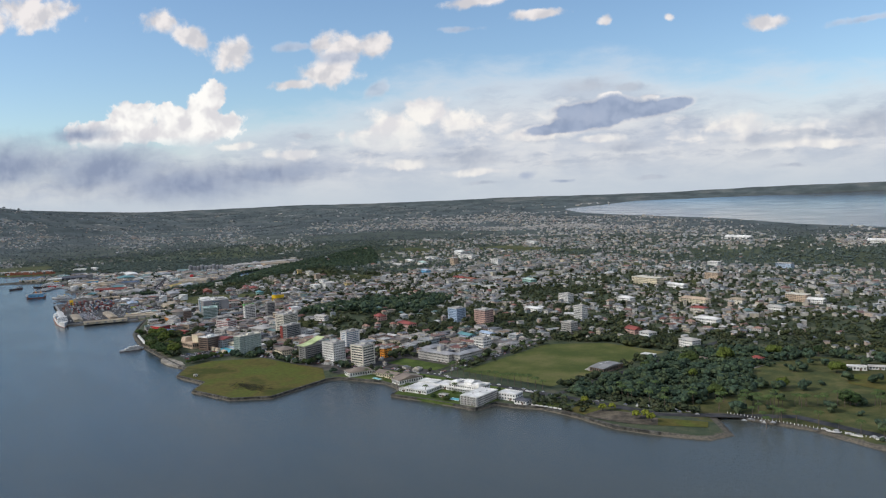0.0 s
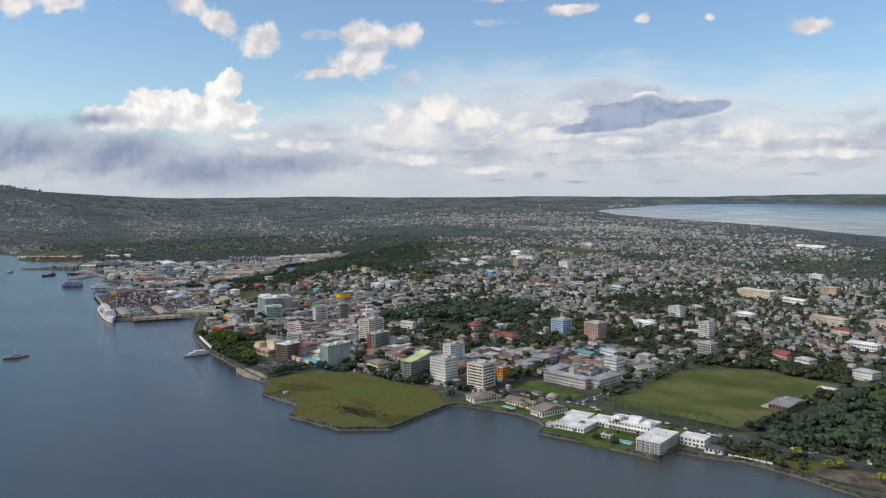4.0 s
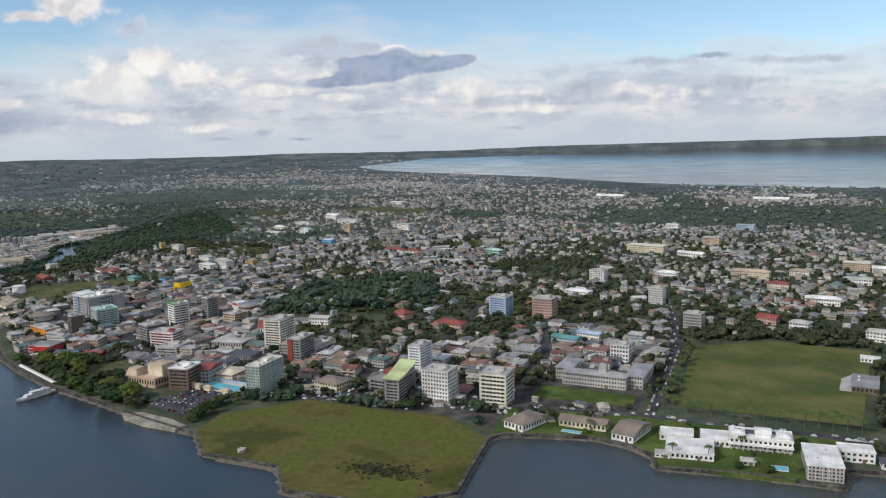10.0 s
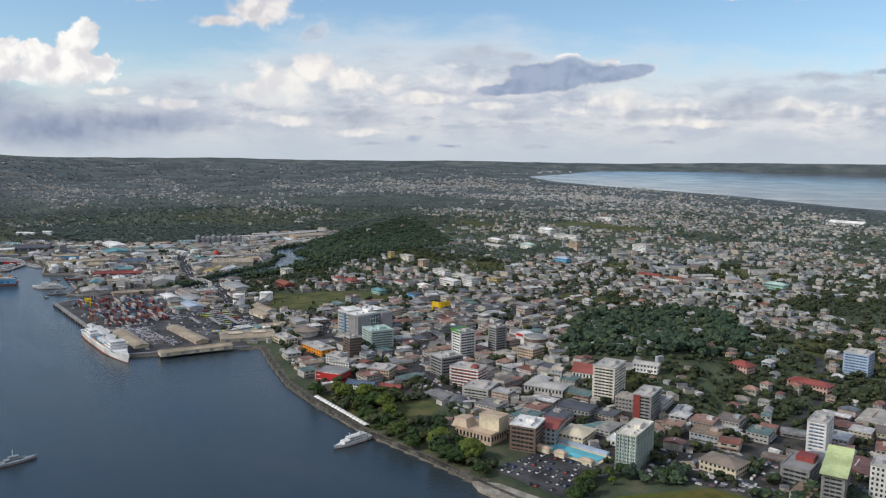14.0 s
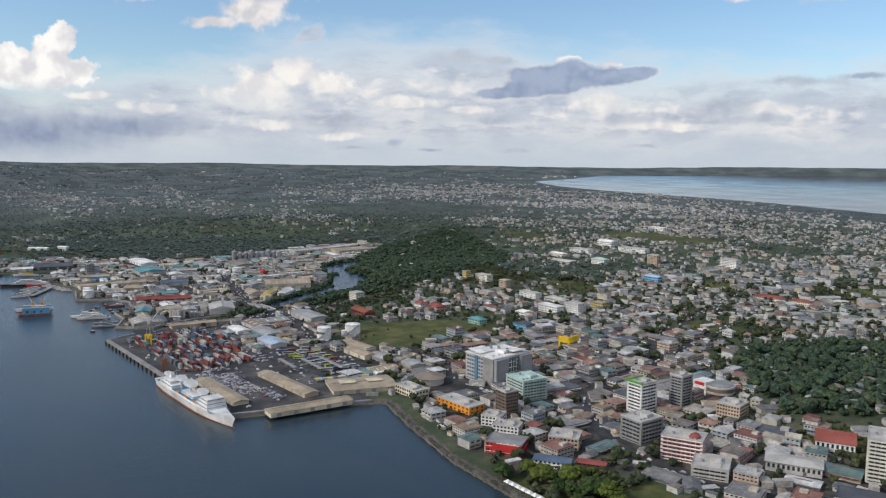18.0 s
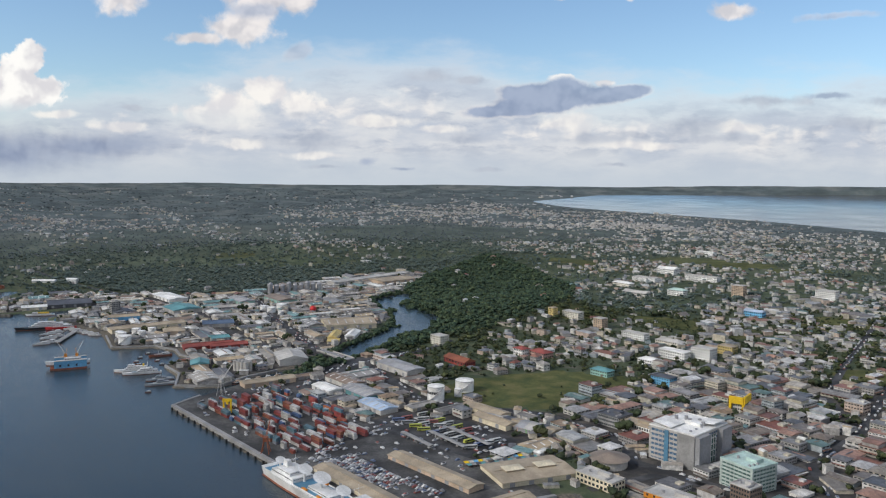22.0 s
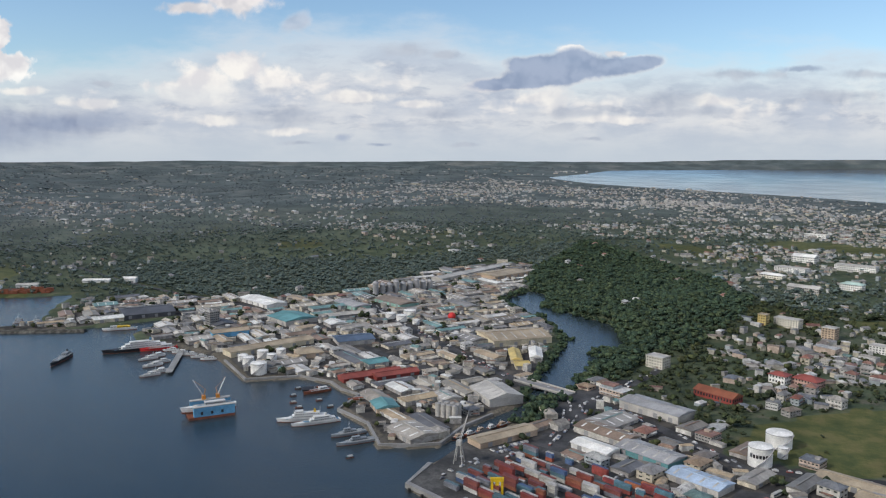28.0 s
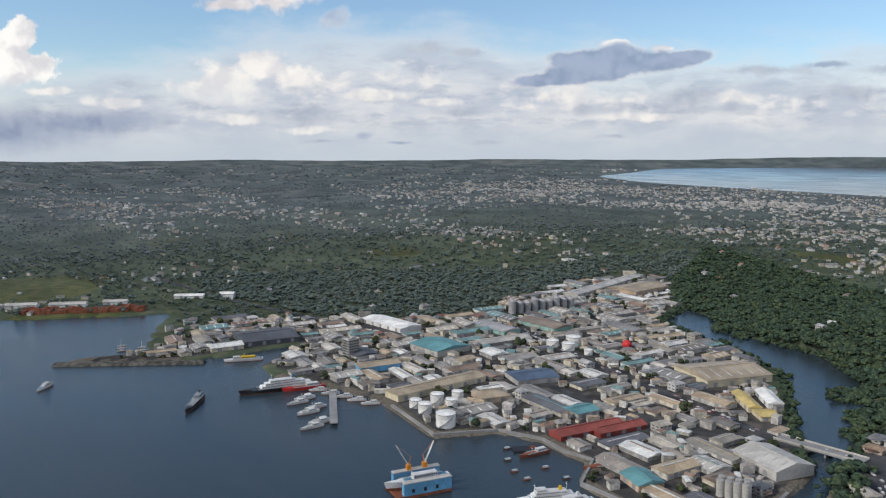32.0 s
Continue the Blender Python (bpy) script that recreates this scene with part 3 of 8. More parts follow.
COAST_FAR = [(-1472, 632), (-1480, 609), (-1505, 582), (-1556, 548), (-1560, 554), (-1532, 590), (-1585, 644), (-1612, 684), (-1632, 686), (-1642, 668), (-1712, 612), (-1732, 604), (-1850, 640), (-2050, 610), (-2600, 480), (-5200, 200),
             (-30000, 3000), (-30000, 40000), (40000, 40000), (40000, 60)]
COAST = np.array(COAST_EAST + COAST_TOWN + COAST_WEST + COAST_FAR, float)
BAY = np.array([(9000, 1500), (800, 1980), (-120, 2120), (-493, 2237), (-763, 2400), (-1066, 2700), (-1239, 2830), (-1500, 2990), (-1719, 3131), (-2050, 3400), (-2309, 3719), (-2490, 3980), (-2520, 4450), (-2690, 5500), (-1930, 6300), (-993, 7500), (3000, 9500), (12000, 9000)], float)
MID = Vector((-550, 110, 136))  # the middle of the flight, from which distance is drawn together


def inside(poly, x, y):
    x, y = np.asarray(x, float), np.asarray(y, float)
    res = np.zeros(np.broadcast(x, y).shape, bool)
    px, py = poly[:, 0], poly[:, 1]
    for i in range(len(poly)):
        j = i - 1
        if py[i] != py[j]:
            res ^= ((py[i] > y) != (py[j] > y)) & (x < (px[j] - px[i]) * (y - py[i]) / (py[j] - py[i]) + px[i])
    return res


def nearest(poly, x, y):
    """Distance to a closed line, and the nearest point on it."""
    best, bx, by = np.full(x.shape, 1e9), x.copy(), y.copy()
    for i in range(len(poly)):
        (ax, ay), (cx, cy) = poly[i - 1], poly[i]
        dx, dy = cx - ax, cy - ay
        k = np.clip(((x - ax) * dx + (y - ay) * dy) / (dx * dx + dy * dy + 1e-9), 0, 1)
        qx, qy = ax + k * dx, ay + k * dy
        d = np.hypot(x - qx, y - qy)
        near = d < best
        best, bx, by = np.where(near, d, best), np.where(near, qx, bx), np.where(near, qy, by)
    return best, bx, by


def P(*xy):
    return np.array(xy, float)


ZONES = {
    "reclaimed": P((-588, 342), (-568, 323), (-529, 322), (-513, 303), (-470, 305), (-450, 324), (-457, 378), (-486, 400), (-520, 396), (-560, 398), (-592, 366)),
    "field": P((-388, 564), (-344, 592), (-286, 584), (-302, 443), (-386, 446)),
    "park": P((-778, 405), (-761, 392), (-713, 374), (-669, 363), (-640, 355), (-640, 372), (-668, 380), (-690, 402), (-712, 432), (-745, 418)),
    "carpark": P((-640, 366), (-634, 399), (-597, 394), (-606, 358)),
    "quay": P((-880, 456), (-928, 394), (-1001, 422), (-1121, 465), (-1121, 540), (-1060, 520), (-1000, 490), (-905, 470)),
    "garden": P((-290, 418), (-98, 440), (150, 395), (260, 600), (-60, 625), (-190, 630), (-262, 606), (-278, 590)),
    "bus": P((-1000, 522), (-958, 526), (-922, 512), (-935, 470), (-975, 462), (-1005, 490)),
    "tankgrass": P((-1012, 560), (-1003, 610), (-960, 660), (-900, 668), (-880, 640), (-900, 585), (-960, 555)),
    "forest": P((-1098, 672), (-1105, 752), (-1133, 810), (-1205, 862), (-1255, 925), (-1300, 1055), (-1345, 1050), (-1385, 960), (-1405, 785), (-1520, 725), (-1660, 750), (-1720, 840), (-1600, 930), (-1440, 1000), (-1400, 1090), (-1271, 1205), (-1172, 1128), (-1092, 1045), (-1058, 950), (-1038, 872), (-1040, 815), (-1058, 742), (-1085, 700)),
    "verge": P((-404, 370), (-150, 370), (-150, 470), (-262, 430), (-262, 606), (-286, 606), (-302, 446), (-404, 446)),
    "wood": P((-704, 577), (-680, 525), (-640, 530), (-605, 560), (-590, 640), (-640, 745), (-690, 740), (-722, 690), (-728, 640)),
    "downtown": P((-905, 520), (-860, 470), (-800, 420), (-740, 430), (-690, 440), (-640, 395), (-560, 400), (-460, 395), (-400, 430), (-400, 560), (-480, 600), (-560, 480), (-640, 485), (-700, 520), (-735, 600), (-760, 720), (-880, 700), (-930, 600)),
    "walu": P((-1115, 560), (-1131, 512), (-1155, 498), (-1202, 530), (-1235, 569), (-1283, 549), (-1340, 584), (-1441, 606), (-1456, 664), (-1505, 582), (-1556, 550), (-1532, 590), (-1560, 690), (-1514, 715), (-1400, 775), (-1378, 960), (-1340, 1040), (-1300, 1050), (-1255, 900), (-1180, 785), (-1137, 660)),
    "port": P((-1105, 520), (-1000, 490), (-905, 472), (-890, 560), (-960, 560), (-1015, 570), (-1098, 650)),
    "hotels": P((-457, 388), (-452, 389), (-415, 397), (-404, 395), (-394, 392), (-386, 385), (-382, 374), (-316, 377), (-312, 425), (-400, 428), (-460, 420)),
}


def open_lawn(x, y):
    """The open eastern half of the botanical garden."""
    return (x > -200 + 12 * np.sin(y / 19.0)) & (y < 622)


def wooded(x, y):
    """How wooded the land between the suburbs is, 0 to 1."""
    far = np.hypot(x + 550, y - 110)
    k = np.clip(1400 / np.maximum(far, 1), 0.35, 1.0)
    n = np.sin(x * k / 83 + 1.9 * np.sin(y * k / 127 + 0.4)) * np.sin(y * k / 61 + 1.6 * np.sin(x * k / 103 + 1.2)) + 0.5 * np.sin(x * k / 190 + y * k / 150)
    w = np.clip((n + 0.22) / 0.7, 0, 1)
    for bx, by, sx, sy, top in WOODS:
        w = w + top * np.exp(-(((x - bx) / sx) ** 2 + ((y - by) / sy) ** 2))
    return np.clip(w, 0, 1)


# wooded (+) and built-up (-) stretches: middle, half widths, weight
WOODS = [(-1070, 705, 32, 50, 1.0), (-1560, 940, 240, 170, 1.2), (-1290, 1190, 130, 90, 1.0), (-1800, 1050, 260, 200, 1.0), (-330, 1270, 230, 110, 0.9), (-760, 770, 70, 45, 0.8), (-205, 700, 60, 60, 0.9), (-310, 660, 70, 28, 1.0),
         (-400, 690, 40, 22, 0.7), (-640, 1290, 200, 60, 0.6), (-380, 830, 120, 110, -1.0), (-450, 930, 110, 60, -1.0), (-820, 860, 150, 130, -0.7), (-1000, 1130, 90, 110, -0.45), (-1340, 2080, 170, 80, -1.2), (-2150, 2550, 260, 420, -1.2),
         (-1000, 1560, 420, 120, -0.6), (-930, 740, 90, 90, -0.25)]


def zone_of(x, y):
    for name in ("quay", "bus", "reclaimed", "field", "carpark", "park", "hotels", "tankgrass", "forest", "wood", "garden", "verge", "port", "walu", "downtown"):
        if inside(ZONES[name], x, y):
            return name
    return "suburb"


def height(x, y, d):
    """The land's height above the sea; d: metres from the shore."""
    x, y = np.asarray(x, float), np.asarray(y, float)
    z = 1.5 + 0.6 * np.clip((d - 6) / 60, 0, 1) + 7.0 * np.clip((d - 120) / 420, 0, 1) ** 1.3
    roll = np.sin(x / 97 + 1.3 * np.sin(y / 173)) * np.sin(y / 121 + 0.8 * np.sin(x / 151)) + 0.6 * np.sin(x / 311 + y / 260 + 1)
    z = z + np.clip((d - 260) / 700, 0, 1) * (5 + 8 * roll)
    z = z + 15 * np.exp(-(((x + 1060) / 75) ** 2 + ((y - 850) / 95) ** 2)) + 14 * np.exp(-(((x + 640) / 60) ** 2 + ((y - 560) / 60) ** 2))
    z = z + 16 * np.exp(-(((x + 1560) / 210) ** 2 + ((y - 1130) / 130) ** 2)) + 12 * np.exp(-(((x + 1290) / 160) ** 2 + ((y - 1230) / 120) ** 2))
    far = np.hypot(x + 550, y - 110)
    bear = np.degrees(np.arctan2(y - 110, x + 550))
    z = z * np.clip((9000 - far) / 3000, 0.45, 1) + np.clip((far - 4200) / 4500, 0, 1) * (12 * np.sin(x / 900 + 0.4) * np.sin(y / 700 + x / 1900) + 26 + 24 * np.tanh((100 - bear) / 12))
    z = z + np.clip((far - 2300) / 1500, 0, 1) * 190 * np.exp(-((bear - 166) / 10.0) ** 2)
    return z


def squash(x, y, z):
    """Beyond 2.4 km the land is drawn together along the lines of sight, so that the horizon fits the lens's reach."""
    v = np.stack([np.asarray(x, float) - MID.x, np.asarray(y, float) - MID.y, np.asarray(z, float) - MID.z], -1)
    r = np.hypot(v[..., 0], v[..., 1])
    k = np.where(r > 2400, (2400 + 2000 * (1 - np.exp(-(r - 2400) / 2000))) / np.maximum(r, 1), 1.0)
    v = v * k[..., None]
    return v[..., 0] + MID.x, v[..., 1] + MID.y, v[..., 2] + MID.z


def shore(x, y):
    """Metres from the shore, negative in water."""
    x, y = np.atleast_1d(np.asarray(x, float)), np.atleast_1d(np.asarray(y, float))
    d1 = nearest(COAST, x, y)[0] * np.where(inside(COAST, x, y), 1, -1)
    d2 = nearest(BAY, x, y)[0] * np.where(inside(BAY, x, y), -1, 1)
    return np.minimum(d1, d2)


def ground_z(x, y):
    z = height(np.atleast_1d(x), np.atleast_1d(y), shore(x, y))
    return float(z[0]) if np.ndim(x) == 0 else z


def mesh_of(name, verts, faces, mats, index=None, smooth=False):
    me = bpy.data.meshes.new(name)
    me.from_pydata(verts, [], faces)
    for m in mats:
        me.materials.append(m)
    if index is not None:
        me.polygons.foreach_set("material_index", np.asarray(index, np.int32))
    if smooth:
        me.polygons.foreach_set("use_smooth", np.ones(len(me.polygons), bool))
    me.update()
    return me


# grassy open ground between the houses: middle, half width
MEADOWS = [(-765, 738, 20), (-935, 873, 26), (-885, 858, 24), (-660, 966, 30), (-1035, 1360, 42), (-950, 1322, 34), (-1168, 1240, 26), (-1830, 690, 60), (-600, 1120, 26)]


def build_ground():
    near = np.arange(190, 1330, 6.5)
    rings = np.concatenate([near, 1330 * (9300 / 1330) ** (np.arange(1, 101) / 100)])
    ang = np.radians(np.concatenate([np.arange(0, 205, 0.5), np.arange(205, 360, 3.0)]))
    rr, aa = np.meshgrid(rings, ang, indexing="ij")
    x, y = MID.x + rr * np.cos(aa), MID.y + rr * np.sin(aa)
    x, y = x.ravel(), y.ravel()
    cell = np.gradient(rings)[:, None].repeat(len(ang), 1).ravel()
    d1, qx, qy = nearest(COAST, x, y)
    d2, bx, by = nearest(BAY, x, y)
    s = np.minimum(np.where(inside(COAST, x, y), d1, -d1), np.where(inside(BAY, x, y), -d2, d2))
    snap = (np.abs(s) < 0.55 * cell)
    x, y = np.where(snap, np.where(d1 < d2, qx, bx), x), np.where(snap, np.where(d1 < d2, qy, by), y)
    s = np.where(snap, 0.0, s)
    z = np.where(s >= 0, height(x, y, np.maximum(s, 0)), -2.5)
    z = np.where(snap, 1.0, z)
    # colour zones: town, lawn, bare soil
    col = np.zeros((len(x), 4), np.float32)
    col[:, 3] = 1
    for zn, (r, gch, b) in {"downtown": (0.85, 0, 0), "walu": (0.85, 0, 0.0), "port": (0.8, 0, 0), "quay": (1, 0, 0), "bus": (1, 0, 0), "hotels": (0.2, 1, 0), "tankgrass": (0, 0.7, 0), "garden": (0, 0.0, 0), "park": (0, 0.6, 0)}.items():
        w = inside(ZONES[zn], x, y)
        col[w, 0], col[w, 1], col[w, 2] = r, gch, b
    sub = np.sin(x / 61 + np.sin(y / 83)) * np.sin(y / 57 + np.sin(x / 77))
    plain = (col[:, :3].sum(1) == 0) & ~inside(ZONES["forest"], x, y) & ~inside(ZONES["wood"], x, y) & ~inside(ZONES["garden"], x, y)
    col[plain, 0] = (0.34 + 0.16 * sub - 0.3 * wooded(x, y))[plain]
    col[plain & (sub > 0.8), 1] = 0.8
    for bx, by, br in MEADOWS:
        col[(np.hypot((x - bx) * 0.7, y - by) < br) & plain, 1] = 1
    gl = inside(ZONES["garden"], x, y) & open_lawn(x, y)
    col[gl, 1] = 1
    col[(s < 2.6) & (s >= 0) & ~((x < -1085) & (y > 590) & (y < 940)), 2] = 1
    col[:, 3] = np.clip((np.hypot(x - MID.x, y - MID.y) - 1300) / 900, 0, 1)  # share of the haze-coloured far ground, growing with distance
    sx, sy, sz = squash(x, y, z)
    na, nr = len(ang), len(rings)
    i = np.arange((nr - 1) * na)
    j = (i // na) * na + (i % na + 1) % na
    faces = np.stack([i, j, j + na, i + na], -1)
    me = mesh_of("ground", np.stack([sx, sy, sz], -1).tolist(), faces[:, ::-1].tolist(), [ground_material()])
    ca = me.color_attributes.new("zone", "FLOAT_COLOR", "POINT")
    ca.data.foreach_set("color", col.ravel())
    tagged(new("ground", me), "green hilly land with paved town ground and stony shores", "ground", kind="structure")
    # the sea
    rings2 = np.concatenate([[1.0], np.arange(100, 2400, 100), 2400 * (9300 / 2400) ** (np.arange(0, 51) / 50)])
    ang2 = np.radians(np.arange(0, 360, 1.0))
    rr, aa = np.meshgrid(rings2, ang2, indexing="ij")
    sx, sy, sz = squash(MID.x + (rr * np.cos(aa)).ravel(), MID.y + (rr * np.sin(aa)).ravel(), np.zeros(rr.size))
    na, nr = len(ang2), len(rings2)
    i = np.arange((nr - 1) * na)
    j = (i // na) * na + (i % na + 1) % na
    faces = np.stack([i, i + na, j + na, j], -1)
    # beyond 1.9 km a paler grey base colour stands in for haze and reflected sky
    seas = [water_material("sea water", (0.020, 0.036, 0.050, 1), (0.032, 0.044, 0.052, 1), 0.35, 0.2, 0.75), water_material("haze-paled far water", (0.075, 0.078, 0.086, 1), (0.085, 0.088, 0.094, 1), 0.01, 0.15)]
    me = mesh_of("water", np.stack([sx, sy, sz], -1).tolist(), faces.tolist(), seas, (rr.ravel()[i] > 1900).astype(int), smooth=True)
    tagged(new("water", me), "calm blue-grey harbour sea with a light chop", "water", kind="structure")


build_ground()

# ---- shapes ----
MESHES = {}
TAKEN = {}


def cached(key, make, mat):
    if key not in MESHES:
        verts, faces = make()
        MESHES[key] = mesh_of(key[0], verts, faces, [MATS[m] for m in (mat if isinstance(mat, tuple) else (mat,))])
    return MESHES[key]


def box_vf(w, d, h, z=0.0, x=0.0, y=0.0):
    v = [(x + sx * w / 2, y + sy * d / 2, z + sz * h) for sz in (0, 1) for sx, sy in ((-1, -1), (1, -1), (1, 1), (-1, 1))]
    return v, [(3, 2, 1, 0), (4, 5, 6, 7), (0, 1, 5, 4), (1, 2, 6, 5), (2, 3, 7, 6), (3, 0, 4, 7)]


def joined(pieces):
    verts, faces = [], []
    for v, f in pieces:
        n = len(verts)
        verts += v
        faces += [tuple(i + n for i in q) for q in f]
    return verts, faces


def box(w, d, h, mat):
    return cached(("box", round(w, 2), round(d, 2), round(h, 2), mat), lambda: box_vf(w, d, h), mat)


def frustum_vf(w, d, h, top_w, top_d, z=0.0):
    v = [(sx * w / 2, sy * d / 2, z) for sx, sy in ((-1, -1), (1, -1), (1, 1), (-1, 1))] + [(sx * top_w / 2, sy * top_d / 2, z + h) for sx, sy in ((-1, -1), (1, -1), (1, 1), (-1, 1))]
    return v, [(3, 2, 1, 0), (4, 5, 6, 7), (0, 1, 5, 4), (1, 2, 6, 5), (2, 3, 7, 6), (3, 0, 4, 7)]


def gable(w, d, h, mat, over=0.4, ribs=0):
    """A pitched roof with its ridge along x, with sheet ends and a thin eaves board."""
    def make():
        W, D, t = w + 2 * over, d + 2 * over, 0.12
        v = [(-W / 2, -D / 2, 0), (W / 2, -D / 2, 0), (W / 2, 0, h), (-W / 2, 0, h), (W / 2, D / 2, 0), (-W / 2, D / 2, 0),
             (-W / 2, -D / 2, -t), (W / 2, -D / 2, -t), (W / 2, D / 2, -t), (-W / 2, D / 2, -t)]
        f = [(0, 1, 2, 3), (3, 2, 4, 5), (1, 7, 8, 4, 2), (0, 3, 5, 9, 6), (0, 6, 7, 1), (5, 4, 8, 9), (6, 9, 8, 7)]
        return v, f
    return cached(("gable", round(w, 2), round(d, 2), round(h, 2), mat, over, ribs), make, mat)


def hip(w, d, h, mat, over=0.45):
    def make():
        W, D, t = w + 2 * over, d + 2 * over, 0.12
        r = max(0.2, (W - D) / 2)
        v = [(-W / 2, -D / 2, 0), (W / 2, -D / 2, 0), (W / 2, D / 2, 0), (-W / 2, D / 2, 0), (-r, 0, h), (r, 0, h)] + [(sx * W / 2, sy * D / 2, -t) for sx, sy in ((-1, -1), (1, -1), (1, 1), (-1, 1))]
        return v, [(0, 1, 5, 4), (1, 2, 5), (2, 3, 4, 5), (3, 0, 4), (0, 6, 7, 1), (1, 7, 8, 2), (2, 8, 9, 3), (3, 9, 6, 0), (9, 8, 7, 6)]
    return cached(("hip", round(w, 2), round(d, 2), round(h, 2), mat, over), make, mat)


def parapet_vf(w, d, h, t=0.35):
    """A flat roof inside a low wall, in one piece."""
    v = [(sx * a / 2, sy * b / 2, z) for a, b, z in ((w, d, 0), (w, d, h), (w - 2 * t, d - 2 * t, h), (w - 2 * t, d - 2 * t, h * 0.4)) for sx, sy in ((-1, -1), (1, -1), (1, 1), (-1, 1))]
    f = [(4 * k + i, 4 * k + (i + 1) % 4, 4 * k + 4 + (i + 1) % 4, 4 * k + 4 + i) for k in range(3) for i in range(4)]
    return v, f + [(12, 13, 14, 15), (3, 2, 1, 0)]


def parapet(w, d, h, mat, t=0.35):
    return cached(("parapet", round(w, 2), round(d, 2), h, mat), lambda: parapet_vf(w, d, h, t), mat)


def panes(w, d, h, mat, pitch=1.3, fill=0.6, proud=0.05, sides="nsew"):
    """One storey's windows, each a pane standing a little proud of the wall."""
    def make():
        out = []
        for side in sides:
            length = w if side in "ns" else d
            n = max(1, int((length - 0.5) / pitch))
            for i in range(n):
                p = (i + 0.5) / n * (length - 0.5) - (length - 0.5) / 2
                pw = (length - 0.5) / n * fill
                if side in "ns":
                    out.append(box_vf(pw, proud, h, 0, p, (-1 if side == "s" else 1) * (d / 2 + proud / 2)))
                else:
                    out.append(box_vf(proud, pw, h, 0, (-1 if side == "w" else 1) * (w / 2 + proud / 2), p))
        return joined(out)
    return cached(("panes", round(w, 2), round(d, 2), round(h, 2), mat, pitch, fill, sides), make, mat)


def tube_vf(r0, r1, h, n=16, z=0.0, cap=True):
    v = [(r * math.cos(2 * math.pi * i / n), r * math.sin(2 * math.pi * i / n), zz) for r, zz in ((r0, z), (r1, z + h)) for i in range(n)]
    f = [(i, (i + 1) % n, n + (i + 1) % n, n + i) for i in range(n)]
    if cap:
        f += [tuple(range(n, 2 * n)), tuple(range(n - 1, -1, -1))]
    return v, f


def tube(r0, h, mat, r1=None, n=16):
    return cached(("tube", round(r0, 2), round(h, 2), mat, r1, n), lambda: tube_vf(r0, r0 if r1 is None else r1, h, n), mat)


def dome(r, h, mat, n=16, rings=5):
    def make():
        v = [(r * math.cos(a) * math.cos(b), r * math.cos(a) * math.sin(b), h * math.sin(a)) for k in range(rings) for a in (k / rings * math.pi / 2,) for b in (2 * math.pi * i / n for i in range(n))] + [(0, 0, h)]
        f = [(k * n + i, k * n + (i + 1) % n, (k + 1) * n + (i + 1) % n, (k + 1) * n + i) for k in range(rings - 1) for i in range(n)]
        f += [((rings - 1) * n + i, (rings - 1) * n + (i + 1) % n, rings * n) for i in range(n)] + [tuple(range(n - 1, -1, -1))]
        return v, f
    return cached(("dome", r, h, mat), make, mat)


def beam_vf(a, b, t):
    """A square bar from a to b."""
    a, b = Vector(a), Vector(b)
    q = (b - a).to_track_quat("Z", "Y").to_matrix()
    v, f = box_vf(t, t, (b - a).length)
    return [tuple(a + q @ Vector(p)) for p in v], f


def part(name, me, parent, loc=(0, 0, 0), rz=0.0, label="", rx=0.0, ry=0.0):
    ob = new(name, me)
    ob.parent = parent
    ob.matrix_basis = pose(*loc, rx, ry, rz)
    if label:
        ob["label"] = label
    if name == "mullions" or name == "glazing" and len(me.vertices) > 8:
        ob["kind"] = "stuff"  # panes too small to tell apart
    return ob


def thing(name, x, y, z, rz, label, category, group="", me=None, kind=""):
    ob = new(name, me)
    ob.matrix_basis = pose(x, y, z, 0, 0, rz)
    return tagged(ob, label, category, group, kind)


# ---- room already taken, so that nothing stands in anything else ----
def take(x, y, r):
    TAKEN.setdefault((int(x // 20), int(y // 20)), []).append((x, y, r))


def free(x, y, r):
    cx, cy = int(x // 20), int(y // 20)
    for i in (-1, 0, 1):
        for j in (-1, 0, 1):
            for ox, oy, orad in TAKEN.get((cx + i, cy + j), ()):
                if (ox - x) ** 2 + (oy - y) ** 2 < (orad + r) ** 2:
                    return False
    return True


def take_box(x, y, w, d, rz, grow=0.0):
    """Fills a rectangle with small circles."""
    c, s = math.cos(radians(rz)), math.sin(radians(rz))
    short = min(w, d)
    step = max(3.0, short * 0.7)
    nx, ny = max(1, math.ceil(w / step)), max(1, math.ceil(d / step))
    for i in range(nx):
        for j in range(ny):
            a, b = ((i + 0.5) / nx - 0.5) * w, ((j + 0.5) / ny - 0.5) * d
            take(x + a * c - b * s, y + a * s + b * c, math.hypot(w / nx, d / ny) / 2 * 0.92 + grow)


def centre(near, w, d, rz):
    """The middle of a block whose corner towards the sea and the east is near; its walls run w along rz, d across."""
    c, s = math.cos(radians(rz)), math.sin(radians(rz))
    return near[0] - w / 2 * c - d / 2 * s, near[1] - w / 2 * s + d / 2 * c


